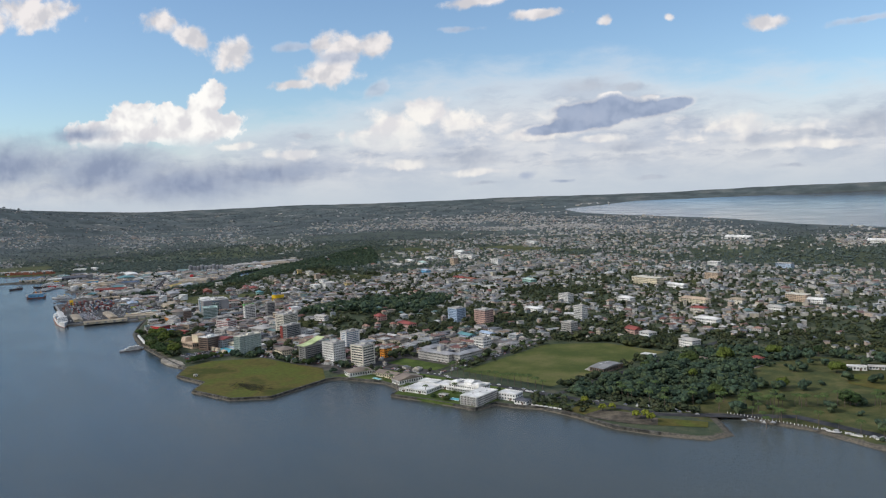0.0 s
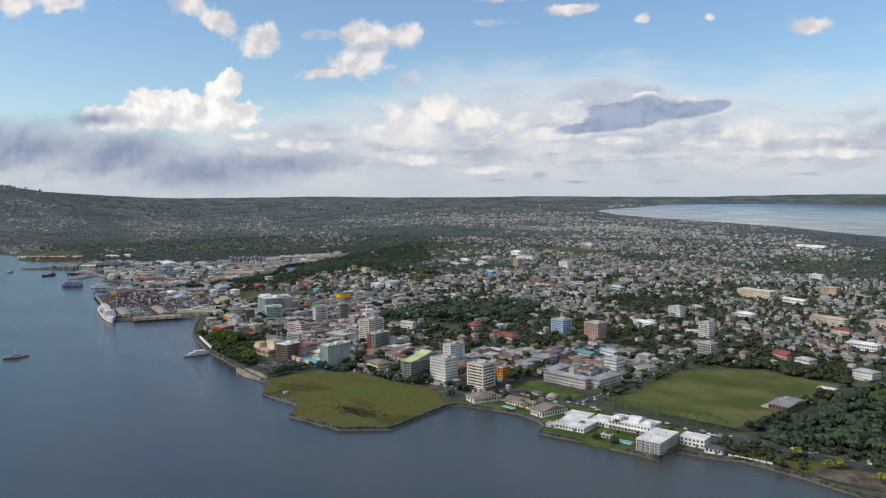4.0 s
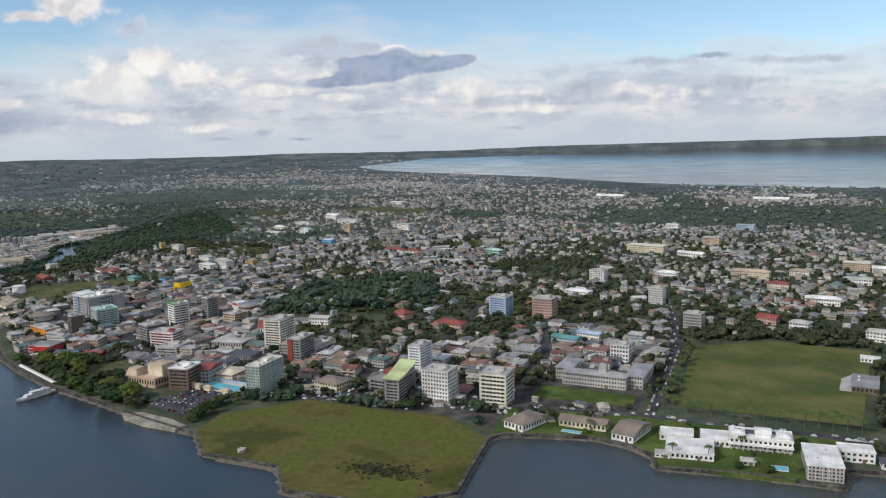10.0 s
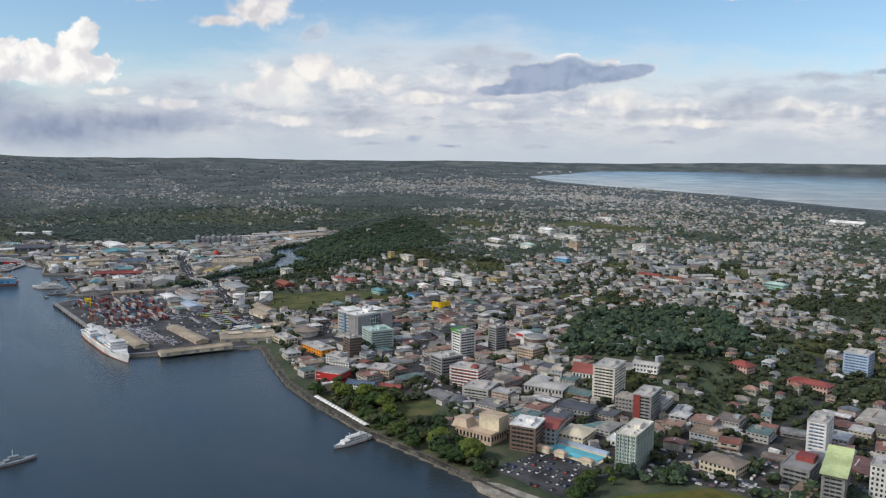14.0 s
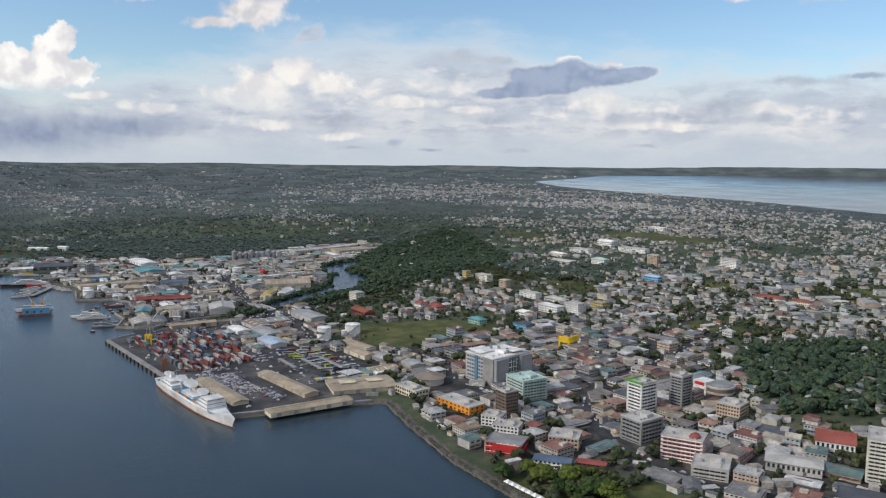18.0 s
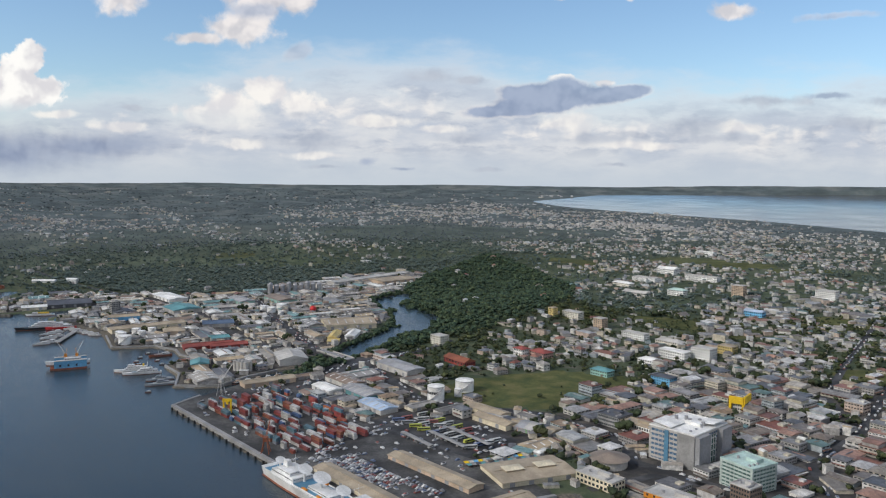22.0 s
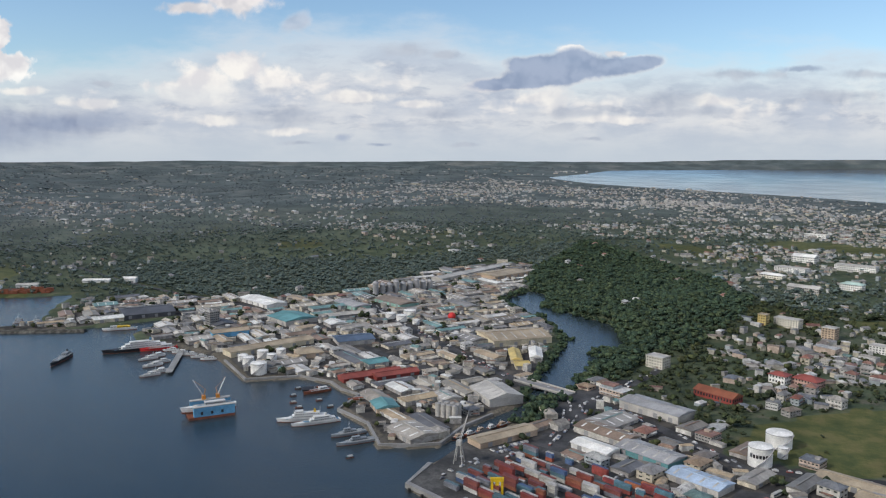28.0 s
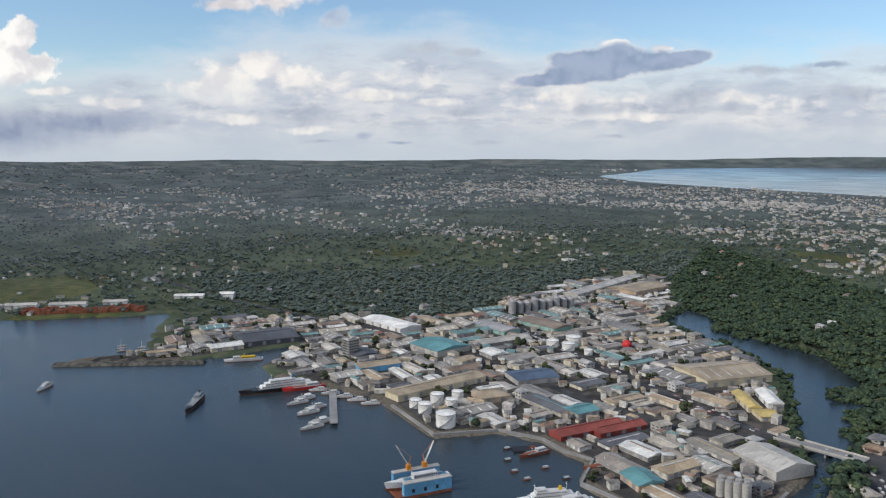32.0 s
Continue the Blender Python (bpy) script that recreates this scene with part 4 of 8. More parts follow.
# ---- roads and paved ground ----
def ribbon(name, pts, width, mat, label, category="road", lift=0.12, dashed=False):
    pts = [Vector((*p, 0)) for p in pts]
    line = []
    for a, b in zip(pts, pts[1:]):
        n = max(1, int((b - a).length / 6))
        line += [a.lerp(b, i / n) for i in range(n)]
    line.append(pts[-1])
    v, f = [], []
    for i, p in enumerate(line):
        way = (line[min(i + 1, len(line) - 1)] - line[max(i - 1, 0)]).normalized()
        side = Vector((-way.y, way.x, 0)) * width / 2
        for q in (p - side, p + side):
            v.append((q.x, q.y, ground_z(q.x, q.y) + lift))
        take(p.x, p.y, width / 2 + 0.3)
    f = [(2 * i, 2 * i + 2, 2 * i + 3, 2 * i + 1) for i in range(len(line) - 1)]
    f = [tuple(reversed(q)) for q in f]
    return tagged(new(name, mesh_of(name, v, f, [MATS[mat]])), label, category, kind="structure")


ribbon("road", [(150, 405), (0, 432), (-98, 448), (-150, 462), (-215, 425), (-290, 428), (-340, 428), (-395, 429), (-460, 424), (-540, 436), (-560, 440)], 7, "asphalt", "dark asphalt shore road lined with palms")
ribbon("road", [(-560, 440), (-620, 446), (-660, 452), (-690, 440), (-720, 448), (-752, 470), (-775, 505), (-790, 550), (-772, 614), (-755, 760)], 5, "asphalt", "dark asphalt main street through the town")
ribbon("road", [(-394, 429), (-394, 500), (-396, 570), (-410, 660)], 5, "asphalt", "dark asphalt street beside the sports ground")
ribbon("road", [(-290, 428), (-286, 480), (-274, 590), (-266, 650)], 5, "asphalt", "dark asphalt avenue behind the sports ground")
ribbon("road", [(-775, 505), (-822, 500), (-862, 512), (-884, 545), (-930, 560), (-1000, 545), (-1060, 590), (-1100, 614), (-1132, 617), (-1176, 648), (-1233, 688), (-1285, 728), (-1341, 775)], 7, "asphalt", "dark asphalt main road over the river bridge")
ribbon("road", [(-1132, 622), (-1180, 612), (-1250, 640), (-1340, 690), (-1440, 720), (-1560, 740), (-1640, 760), (-1760, 800)], 6, "asphalt", "dark asphalt road through the industrial ground")
ribbon("road", [(-460, 424), (-470, 520), (-500, 640)], 4, "asphalt", "asphalt side street between houses")
ribbon("road", [(-552, 440), (-540, 560), (-555, 640)], 4, "asphalt", "asphalt side street between houses")
ribbon("road", [(-870, 470), (-850, 500), (-822, 500)], 5, "asphalt", "asphalt side street by the creek")


def sheet(name, poly, mat, label, category, lift=0.2, step=9.0, kind="structure", skirt=False):
    """A flat paved or grassy piece of ground, laid over the land."""
    bm = bmesh.new()
    face = bm.faces.new([bm.verts.new((x, y, 0)) for x, y in poly])
    if face.normal.z < 0 or sum((poly[i - 1][0] * poly[i][1] - poly[i][0] * poly[i - 1][1]) for i in range(len(poly))) < 0:
        bmesh.ops.reverse_faces(bm, faces=[face])
    bmesh.ops.triangulate(bm, faces=bm.faces[:])
    for _ in range(4):
        long = [e for e in bm.edges if e.calc_length() > step]
        if not long:
            break
        bmesh.ops.subdivide_edges(bm, edges=long, cuts=1)
        bmesh.ops.triangulate(bm, faces=[q for q in bm.faces if len(q.verts) > 3])
    if skirt:
        rim = bmesh.ops.extrude_edge_only(bm, edges=[e for e in bm.edges if e.is_boundary])
        low = [q for q in rim["geom"] if isinstance(q, bmesh.types.BMVert)]
    xs, ys = np.array([v.co.x for v in bm.verts]), np.array([v.co.y for v in bm.verts])
    for v, z in zip(bm.verts, ground_z(xs, ys)):
        v.co.z = max(z, 1.55) + lift
    for v in low if skirt else ():
        v.co.z = -1.5
    me = bpy.data.meshes.new(name)
    bm.to_mesh(me)
    bm.free()
    me.materials.append(MATS[mat])
    return tagged(new(name, me), label, category, kind=kind)


def shrink(poly, k):
    c = poly.mean(0)
    return [tuple(c + (p - c) * k) for p in poly]


sheet("sports_field", shrink(ZONES["field"], 0.97), "sports turf", "level mown green sports field", "field")
sheet("reclaimed_grass", [tuple(q) for q in ZONES["reclaimed"]], "rough grass", "olive rough grass on reclaimed shore ground", "grass", 0.25, skirt=True)
sheet("car_park", [tuple(p) for p in ZONES["carpark"]], "asphalt", "dark asphalt car park by the shore", "car park", 0.16)
sheet("quay_yard", [tuple(q) for q in ZONES["quay"]], "yard concrete", "grey concrete container yard on the wharf", "wharf", 0.3, skirt=True)
sheet("bus_yard", [tuple(p) for p in ZONES["bus"]], "asphalt", "dark asphalt bus station yard", "bus station", 0.16)
sheet("hotel_lawn", [tuple(q) for q in ZONES["hotels"]], "lawn", "green hotel lawn beside the sea", "lawn", 0.15, skirt=True)
sheet("road_junction", [(-1112, 604), (-1094, 562), (-1091, 525), (-1076, 525), (-1079, 560), (-1079, 588), (-1083, 622), (-1072, 650), (-1083, 655), (-1098, 626)], "asphalt", "broad dark asphalt road junction by the bridge", "road", 0.14, step=4.0)
for jx, jy, jr in ((-1095, 592, 13), (-1086, 545, 9), (-1093, 612, 11), (-1078, 640, 7), (-1085, 530, 8), (-1086, 572, 9), (-1108, 575, 6), (-1110, 562, 5)):
    take(jx, jy, jr)
ribbon("road", [(-1078, 645), (-1071, 668), (-1070, 705)], 5, "asphalt", "dark asphalt road up the river bank")
ribbon("road", [(-774, 945), (-785, 810), (-792, 705), (-796, 682), (-782, 645)], 5, "asphalt", "dark asphalt street running inland")
for zn in ("reclaimed", "field", "carpark", "bus"):
    p = ZONES[zn]
    for gx in np.arange(p[:, 0].min(), p[:, 0].max(), 7):
        for gy in np.arange(p[:, 1].min(), p[:, 1].max(), 7):
            if inside(p, gx, gy):
                take(gx, gy, 4.5)


def seawall(pts, mat, label, top=1.75, width=1.1):
    """A stone edge along the shore."""
    v, f = [], []
    for i, p in enumerate(pts):
        a, b = Vector(pts[max(i - 1, 0)]), Vector(pts[min(i + 1, len(pts) - 1)])
        way = (b - a).normalized()
        n = Vector((-way.y, way.x))
        for off, z in ((-width / 2, -1.5), (-width / 2, top), (width / 2, top), (width / 2, -1.5)):
            v.append((p[0] + n.x * off, p[1] + n.y * off, z))
    for i in range(len(pts) - 1):
        for k in range(3):
            f.append((4 * i + k, 4 * i + 4 + k, 4 * i + 5 + k, 4 * i + 1 + k))
    tagged(new("seawall", mesh_of("seawall", v, f, [MATS[mat]])), label, "sea wall", kind="structure")


SHORE = COAST_EAST[2:] + COAST_TOWN[:10]
seawall(SHORE[8:], "seawall stone", "dark stone sea wall along the shore", 1.85, 1.5)
seawall(COAST_TOWN[10:15], "grey concrete", "grey concrete edge of the wharf", 2.15, 2.2)
seawall(COAST_WEST[9:22], "grey concrete", "worn concrete edge of the industrial shore", 1.9, 1.4)


# ---- large buildings ----
def tower(near, w, d, h, rz, floors, wall, glass="glass", label="", style="punched", roof="pale concrete", name="office_block", pitch=1.3, fill=0.6, plant=True, base=None):
    cx, cy = centre(near, w, d, rz) if base is None else base
    z = ground_z(cx, cy)
    t = thing(name, cx, cy, z - 0.3, rz, label, "building")
    st = h / floors
    if style == "ribbon":
        part("glazing", box(w - 0.5, d - 0.5, h, glass), t, (0, 0, 0.3))
        part("ground_storey", box(w - 0.2, d - 0.2, st * 0.4, wall), t)
        for k in range(1, floors + 1):
            part("spandrel", box(w, d, st * 0.46, wall), t, (0, 0, 0.3 + k * st - st * 0.46))
        for sx in (-1, 1):
            for sy in (-1, 1):
                part("corner_pier", box(0.8, 0.8, h, wall), t, (sx * (w / 2 - 0.38), sy * (d / 2 - 0.38), 0.28))
        part("mullions", cached(("mullions", w, d, h, wall), lambda: joined([box_vf(0.16, 0.2, h, 0.3, (i + 0.5) / max(1, int(w / 2)) * w - w / 2, s * (d / 2 - 0.22)) for i in range(max(1, int(w / 2))) for s in (-1, 1)] + [box_vf(0.2, 0.16, h, 0.3, s * (w / 2 - 0.22), (i + 0.5) / max(1, int(d / 2)) * d - d / 2) for i in range(max(1, int(d / 2))) for s in (-1, 1)]), wall), t)
    else:
        part("wall", box(w, d, h + 0.3, wall), t)
        for k in range(floors):
            part("glazing", panes(w, d, st * 0.5, glass, pitch, fill), t, (0, 0, 0.3 + k * st + st * 0.3))
        if style == "balcony":
            for k in range(1, floors):
                bal = part("balcony", box(w * 0.8, 0.7, 0.16, wall), t, (0, -d / 2 - 0.34, 0.3 + k * st))
                part("rail", box(w * 0.8, 0.08, 0.45, wall), bal, (0, -0.32, 0.16))
        elif style == "fins":
            n = int(w / 1.5)
            for i in range(n + 1):
                part("fin", box(0.22, 0.35, h, wall), t, (i / n * w - w / 2, -d / 2 - 0.17, 0.3))
            n = int(d / 1.5)
            for i in range(n + 1):
                part("fin", box(0.35, 0.22, h, wall), t, (w / 2 + 0.17, i / n * d - d / 2, 0.3))
    part("roof", parapet(w + 0.3, d + 0.3, 0.6, roof), t, (0, 0, h + 0.3))
    if plant:
        part("plant_room", box(w * 0.32, d * 0.3, 1.5, roof), t, (w * 0.1, d * 0.12, h + 0.45))
        wt = part("water_tank", tube(0.6, 0.9, "dusty steel"), t, (-w * 0.25, -d * 0.1, h + 0.5))
        part("lid", tube(0.66, 0.12, "grey concrete"), wt, (0, 0, 0.9))
        for k in range(3):
            part("air_conditioner", box(0.9, 0.9, 0.7, "dusty steel"), t, (w * 0.3, -d * 0.35 + k * d * 0.16, h + 0.5))
    take_box(cx, cy, w, d, rz, 1.0)
    return t


W = "white paint"
tower((-634, 392), 12, 14, 11.5, 8, 6, "brown render", label="brown concrete office block with deep ribbon windows", style="ribbon", roof="white paint")
tower((-590, 396), 8.5, 22, 15.5, 0, 10, "sea green render", "green glass", "pale sea-green ten-storey hotel tower with framed balconies", "fins", roof="cream white", name="hotel_tower", pitch=1.1)
tower((-629, 473), 12, 18, 18, 2, 11, "cream white", label="pale stepped office tower with ribbon windows", style="ribbon")
tower((-604, 457), 9, 17, 13.5, 2, 8, "grey concrete", label="grey slab block with a red end wall", style="ribbon")
tower((-703, 459), 18, 12, 10.5, 4, 6, "white paint", label="red and white banded office block", style="ribbon")
tower((-689, 446), 15, 16, 5, 8, 3, "pale concrete", label="low brown and grey office podium", style="ribbon")
tower((-527, 462), 8, 15, 14.5, -4, 9, "white paint", "blue glass", "white office tower with blue glass bands", "ribbon")
tower((-491, 416), 15, 12, 16, -4, 8, "white paint", label="white eight-storey office block with square windows", pitch=1.5, fill=0.5)
tower((-462, 421), 14, 13, 16, 0, 8, "cream white", label="cream-white eight-storey block with deep horizontal sun ledges", style="ribbon")
tower((-524, 608), 14, 12, 13.5, -10, 8, "pale blue", "blue glass", "blue and white glazed office tower", "ribbon")
tower((-490, 611), 15, 12, 14, -6, 7, "pink render", label="pink office tower with dark square windows", pitch=1.8, fill=0.55)
tower((-479, 744), 14, 9, 10.5, -12, 6, W, label="white apartment block above the trees", pitch=1.4)
tower((-421, 678), 11, 8, 12.5, -12, 7, W, label="white apartment tower beside trees", style="balcony")
tower((-386, 602), 12, 9, 11.5, -12, 6, "pale concrete", label="grey-white apartment block behind the sports ground", style="balcony")
tower((-419, 518), 11, 10, 9.5, -6, 4, W, label="white four-storey office block", pitch=1.6)
tower((-836, 515), 24, 30, 16, -18, 7, "pale concrete", "blue glass", "large white shopping block with ribbon windows", "ribbon", roof="white paint", name="shopping_centre")
tower((-808, 497), 17, 16, 11.5, -30, 7, "sea green render", "green glass", "green glass office block with a pale green roof", "ribbon", roof="pale green roof")
tower((-805, 471), 9, 8, 12.5, -26, 7, "brown render", label="brown grey office slab", pitch=1.2)
tower((-747, 511), 10, 12, 16, -24, 9, W, label="white tower with a green crown", style="ribbon")
tower((-731, 529), 8, 9, 17.5, -20, 11, "grey concrete", label="grey concrete tower with narrow windows", style="ribbon")
tower((-733, 468), 13, 15, 11, -24, 6, "grey concrete", label="grey concrete office block", style="ribbon")
tower((-755, 446), 14, 12, 5.5, 14, 3, "tan render", label="pale pink office building", pitch=1.6)
t = tower((-527, 419), 11, 18, 7.5, -6, 4, "grey concrete", label="grey block with a dark red rooftop room", roof="grey concrete", style="ribbon", plant=False)
part("rooftop_room", box(7, 7, 2.2, "dark red"), t, (1, 4, 7.9))
tower((-470, 452), 5, 9, 7.5, 0, 4, "orange paint", label="bright orange and white building", pitch=1.6)
tower((-822, 463), 26, 11, 3.8, -18, 2, "orange paint", label="low shop building with an orange wall and pale roof", roof="pale concrete", pitch=3.0, fill=0.3)
tower((-786, 447), 13, 8, 5, 10, 3, W, label="white three-storey offices behind the red shop", pitch=1.6)
tower((-800, 455), 10, 10, 5, 8, 3, W, label="white flat-roofed commercial block", pitch=1.6)
tower((-700, 520), 12, 12, 7, -10, 4, "tan render", label="tan commercial block on the main street")
tower((-860, 470), 20, 9, 4.5, -20, 2, "cream paint", label="long cream market-side shop building", pitch=2.0)
tower((-845, 545), 10, 12, 7, -20, 4, "pink render", label="pink four-storey building with white frames")
tower((-884, 555), 14, 12, 6, -20, 3, "grey concrete", label="grey warehouse shop with a dark roof", roof="dark roof")
tower((-862, 548), 26, 9, 5, -20, 2, W, label="long white arcaded shop building with a curved corner", roof="tan roof", pitch=1.5)

for gx in range(-500, -440, 6):
    take(gx, 398, 4)
    take(gx, 406, 3)
# red display front by the shore
t = tower((-774, 426), 17, 12, 5, 11, 2, "red paint", label="bright red shop building with a billboard front", roof="grey concrete", pitch=2.0, plant=False)
part("yellow_wall", box(0.3, 12.1, 4.6, "cream paint"), t, (-8.6, 0, 0.3))
part("red_front", box(13.4, 0.3, 3.4, "red paint"), t, (1.6, -6.3, 1.7), label="bright red display board")
for k in range(7):
    part("sign_bar", box(1.3, 0.15, 0.8 + 0.3 * (k % 2), "white paint"), t, (-2.5 + 1.55 * k, -6.2, 4.7), label="pale unreadable sign letter bar")
for k in range(2):
    part("white_band", box(17.1, 0.2, 0.25, "white paint"), t, (0, -6.05, 1.2 + 2.3 * k))
# yellow frame building
cx, cy = -834, 622
t = thing("yellow_building", cx, cy, ground_z(cx, cy) - 0.2, -8, "bright yellow framed commercial building", "building")
part("wall", box(7, 12, 7, "pale concrete"), t)
part("yellow_front", box(8, 1.2, 4, "yellow paint"), t, (0, -6.6, 6.6), label="bright yellow frame")
part("yellow_side", box(1.2, 12, 4, "yellow paint"), t, (4.1, -0.4, 6.6))
part("yellow_column", box(1.4, 1.4, 6.6, "yellow paint"), t, (4.1, -6.6, 0))
part("yellow_column", box(1.4, 1.4, 6.6, "yellow paint"), t, (-3.2, -6.6, 0))
for k in range(3):
    part("glazing", panes(7, 12, 1.0, "glass"), t, (0, 0, 1 + 2 * k))
take_box(cx, cy, 8, 13, 0, 1)
# green roofed slab
t = tower((-513, 405), 8, 20, 13, 0, 8, "grey concrete", label="grey office slab with a curved pale green roof", style="ribbon", plant=False)


def curved_roof(w, d, h, mat):
    def make():
        n = 8
        v = []
        for i in range(n + 1):
            y = d / 2 - d * i / n
            z = h * ((1 - i / n) ** 1.6)
            v += [(-w / 2, y, z), (w / 2, y, z), (w / 2, y, z - 0.3), (-w / 2, y, z - 0.3)]
        f = []
        for i in range(n):
            a, b = 4 * i, 4 * i + 4
            f += [(a, b, b + 1, a + 1), (a + 3, a + 2, b + 2, b + 3), (a, a + 3, b + 3, b), (a + 1, b + 1, b + 2, a + 2)]
        return v, f + [(0, 1, 2, 3), (4 * n + 3, 4 * n + 2, 4 * n + 1, 4 * n)]
    return cached(("curved_roof", w, d, h), make, mat)


part("curved_roof", curved_roof(9.6, 21.5, 4.6, "pale green"), t, (0, -0.4, 14.0), label="pale green swept roof")
for sx in (-1, 1):
    part("roof_wall", box(0.3, 8.0, 2.2, "grey concrete"), t, (sx * 3.6, 6.0, 13.3))
# green crown
for ob in list(scene.collection.objects):
    if ob.get("label") == "white tower with a green crown":
        part("green_canopy", box(11, 0.8, 0.9, "green paint"), ob, (0, -6.4, 16.6), label="bright green canopy edge")
        part("green_canopy", box(0.8, 13, 0.9, "green paint"), ob, (-5.5, 0, 16.6), label="bright green canopy edge")
    if ob.get("label") == "red and white banded office block":
        for k in range(6):
            part("red_band", box(18.2, 12.2, 0.5, "dark red"), ob, (0, 0, 1.0 + 1.75 * k), label="dull red wall band")
        part("red_cupola", dome(2.6, 2.4, "red roof"), ob, (5, -2, 10.9))
    if ob.get("label") == "grey slab block with a red end wall":
        part("red_end_wall", box(3.4, 0.4, 13.4, "dark red"), ob, (-2.6, -8.7, 0.2))
    if ob.get("label") == "large white shopping block with ribbon windows":
        part("end_wall", box(9, 0.6, 15.8, "grey concrete"), ob, (12.2 - 4.4, -15.2, 0.2))
        part("atrium_glazing", box(0.5, 9, 13, "green glass"), ob, (12.1, -1, 1.0))
        part("grey_wing", box(3.0, 10, 15.8, "dusty steel"), ob, (13.2, -10, 0.2))
        for k in range(5):
            part("atrium_mullion", box(0.3, 0.25, 13, "white paint"), ob, (12.4, -5 + 2.1 * k, 1.0))
        for k in range(4):
            part("atrium_transom", box(0.3, 9, 0.3, "white paint"), ob, (12.42, -1, 3.5 + 3 * k))
        part("grey_wing", box(3.0, 9, 15.8, "dusty steel"), ob, (13.2, 10, 0.2))
        part("blue_strip", box(2.2, 0.5, 15.6, "deck blue"), ob, (-2.5, -15.1, 0.3))
        part("roof_canopy", box(10, 12, 0.4, "white paint"), ob, (-6, -8, 17.6), 0, "", 0, 7)
        part("roof_canopy", box(11, 10, 0.4, "white paint"), ob, (6, 8, 17.4), 0, "", 0, -8)
        for k in range(5):
            part("rooftop_duct", tube(0.9, 2.0, "dusty steel"), ob, (-8 + 3.6 * k, 2 + (k % 2) * 3, 16.5))


def low_building(x, y, w, d, h, rz, wall, roof, label, shape="hip", rise=None, windows=2, name="hall", pitch=1.8):
    z = ground_z(x, y)
    t = thing(name, x, y, z - 0.3, rz, label, "building")
    part("wall", box(w, d, h + 0.3, wall), t)
    rise = rise or min(w, d) * 0.22
    if shape == "hip":
        part("roof", hip(w, d, rise, roof, 0.6), t, (0, 0, h + 0.3))
    elif shape == "gable":
        part("roof", gable(w, d, rise, roof, 0.5), t, (0, 0, h + 0.3))
    else:
        part("roof", parapet(w + 0.4, d + 0.4, 0.5, roof), t, (0, 0, h + 0.3))
    for k in range(windows):
        st = h / windows
        part("glazing", panes(w, d, st * 0.45, "glass", pitch, 0.5), t, (0, 0, 0.3 + k * st + st * 0.35))
    part("door", box(1.4, 0.12, 1.6, "brown render"), t, (w * 0.2, -d / 2 - 0.05, 0.3))
    take_box(x, y, w, d, rz, 0.8)
    return t


# white waterside hotel: three wings, terrace, pool
t = low_building(-345, 409, 25, 13, 4.6, 3, W, W, "white two-storey colonial hotel main building", "flat", windows=2, name="hotel")
for i in range(11):
    part("column", box(0.35, 0.35, 2.3, W), t, (-11.5 + 2.3 * i, -7.6, 0.3))
part("veranda_roof", box(25.5, 2.4, 0.25, W), t, (0, -7.2, 2.6))
for x in (-9, 9):
    pav = part("pavilion", box(5, 6, 1.4, W), t, (x, -2, 4.9))
    part("roof", hip(5, 6, 1.1, W), pav, (0, 0, 1.4))
pav = part("gable_block", box(6, 8, 1.6, W), t, (1, 1, 4.9))
part("roof", gable(6, 8, 1.2, W), pav, (0, 0, 1.6))
for x, y, w, d_ in ((-4, 2, 4, 5), (6, 3, 3, 3), (-9, 4, 3, 2.5)):
    part("dark_roof_patch", box(w, d_, 0.2, "dark roof"), t, (x, y, 5.1))
t = low_building(-322, 391, 13, 23, 5.6, 4, "pale concrete", W, "white-roofed four-storey hotel wing", "flat", windows=4, name="hotel_wing", pitch=1.3)
for k in range(4):
    bal = part("balcony", box(12.6, 0.8, 0.12, W), t, (0, -11.9, 0.35 + 1.4 * k))
    part("rail", box(12.6, 0.06, 0.4, "pale concrete"), bal, (0, -0.36, 0.12))
    for i in range(6):
        part("balcony_divider", box(0.15, 0.8, 1.3, W), t, (-6 + 2.4 * i, -11.9, 0.35 + 1.4 * k))
for k in range(3):
    part("roof_vent", box(0.8, 0.8, 0.6, "pale concrete"), t, (-2 + 2 * k, -4 + 5 * k, 6.0))
low_building(-309, 407, 13, 9, 4.2, 4, W, W, "white flat-roofed hotel annex", "flat", name="hotel_annex")
low_building(-372, 392, 19, 17, 2.6, 5, W, W, "white single-storey hotel wing with a flat roof", "flat", windows=1, name="hotel_wing")
low_building(-379, 407, 14, 9, 2.6, 5, W, W, "white hotel pavilion by the road", "flat", windows=1, name="hotel_wing")
low_building(-363, 407, 12, 12, 2.8, 5, W, W, "white hotel link building", "flat", windows=1, name="hotel_wing")
low_building(-382, 384, 6, 4, 1.8, 5, W, "pale concrete", "small white hotel store by the sea wall", "flat", windows=1, name="store")
t = thing("swimming_pool", -338, 386, ground_z(-338, 386), 4, "small blue hotel swimming pool with pale kerb", "pool")
part("kerb", parapet(8, 5, 0.35, "white paint"), t)
part("pool_water", box(7.1, 4.1, 0.1, "pool floor"), t, (0, 0, 0.28))
low_building(-349, 387, 5, 4, 2.0, 4, "pale concrete", "pale concrete", "small grey poolside pavilion", "hip", windows=1, name="pavilion")
# brown roofed halls by the sea
low_building(-446, 401, 11, 18, 3.6, -22, W, "brown roof", "white hall with a brown pitched roof by the sea", "hip", 2.4, 1)
low_building(-420, 408, 22, 8, 3.2, -4, "cream paint", "brown roof", "long low hall with a brown roof", "gable", 1.6, 1)
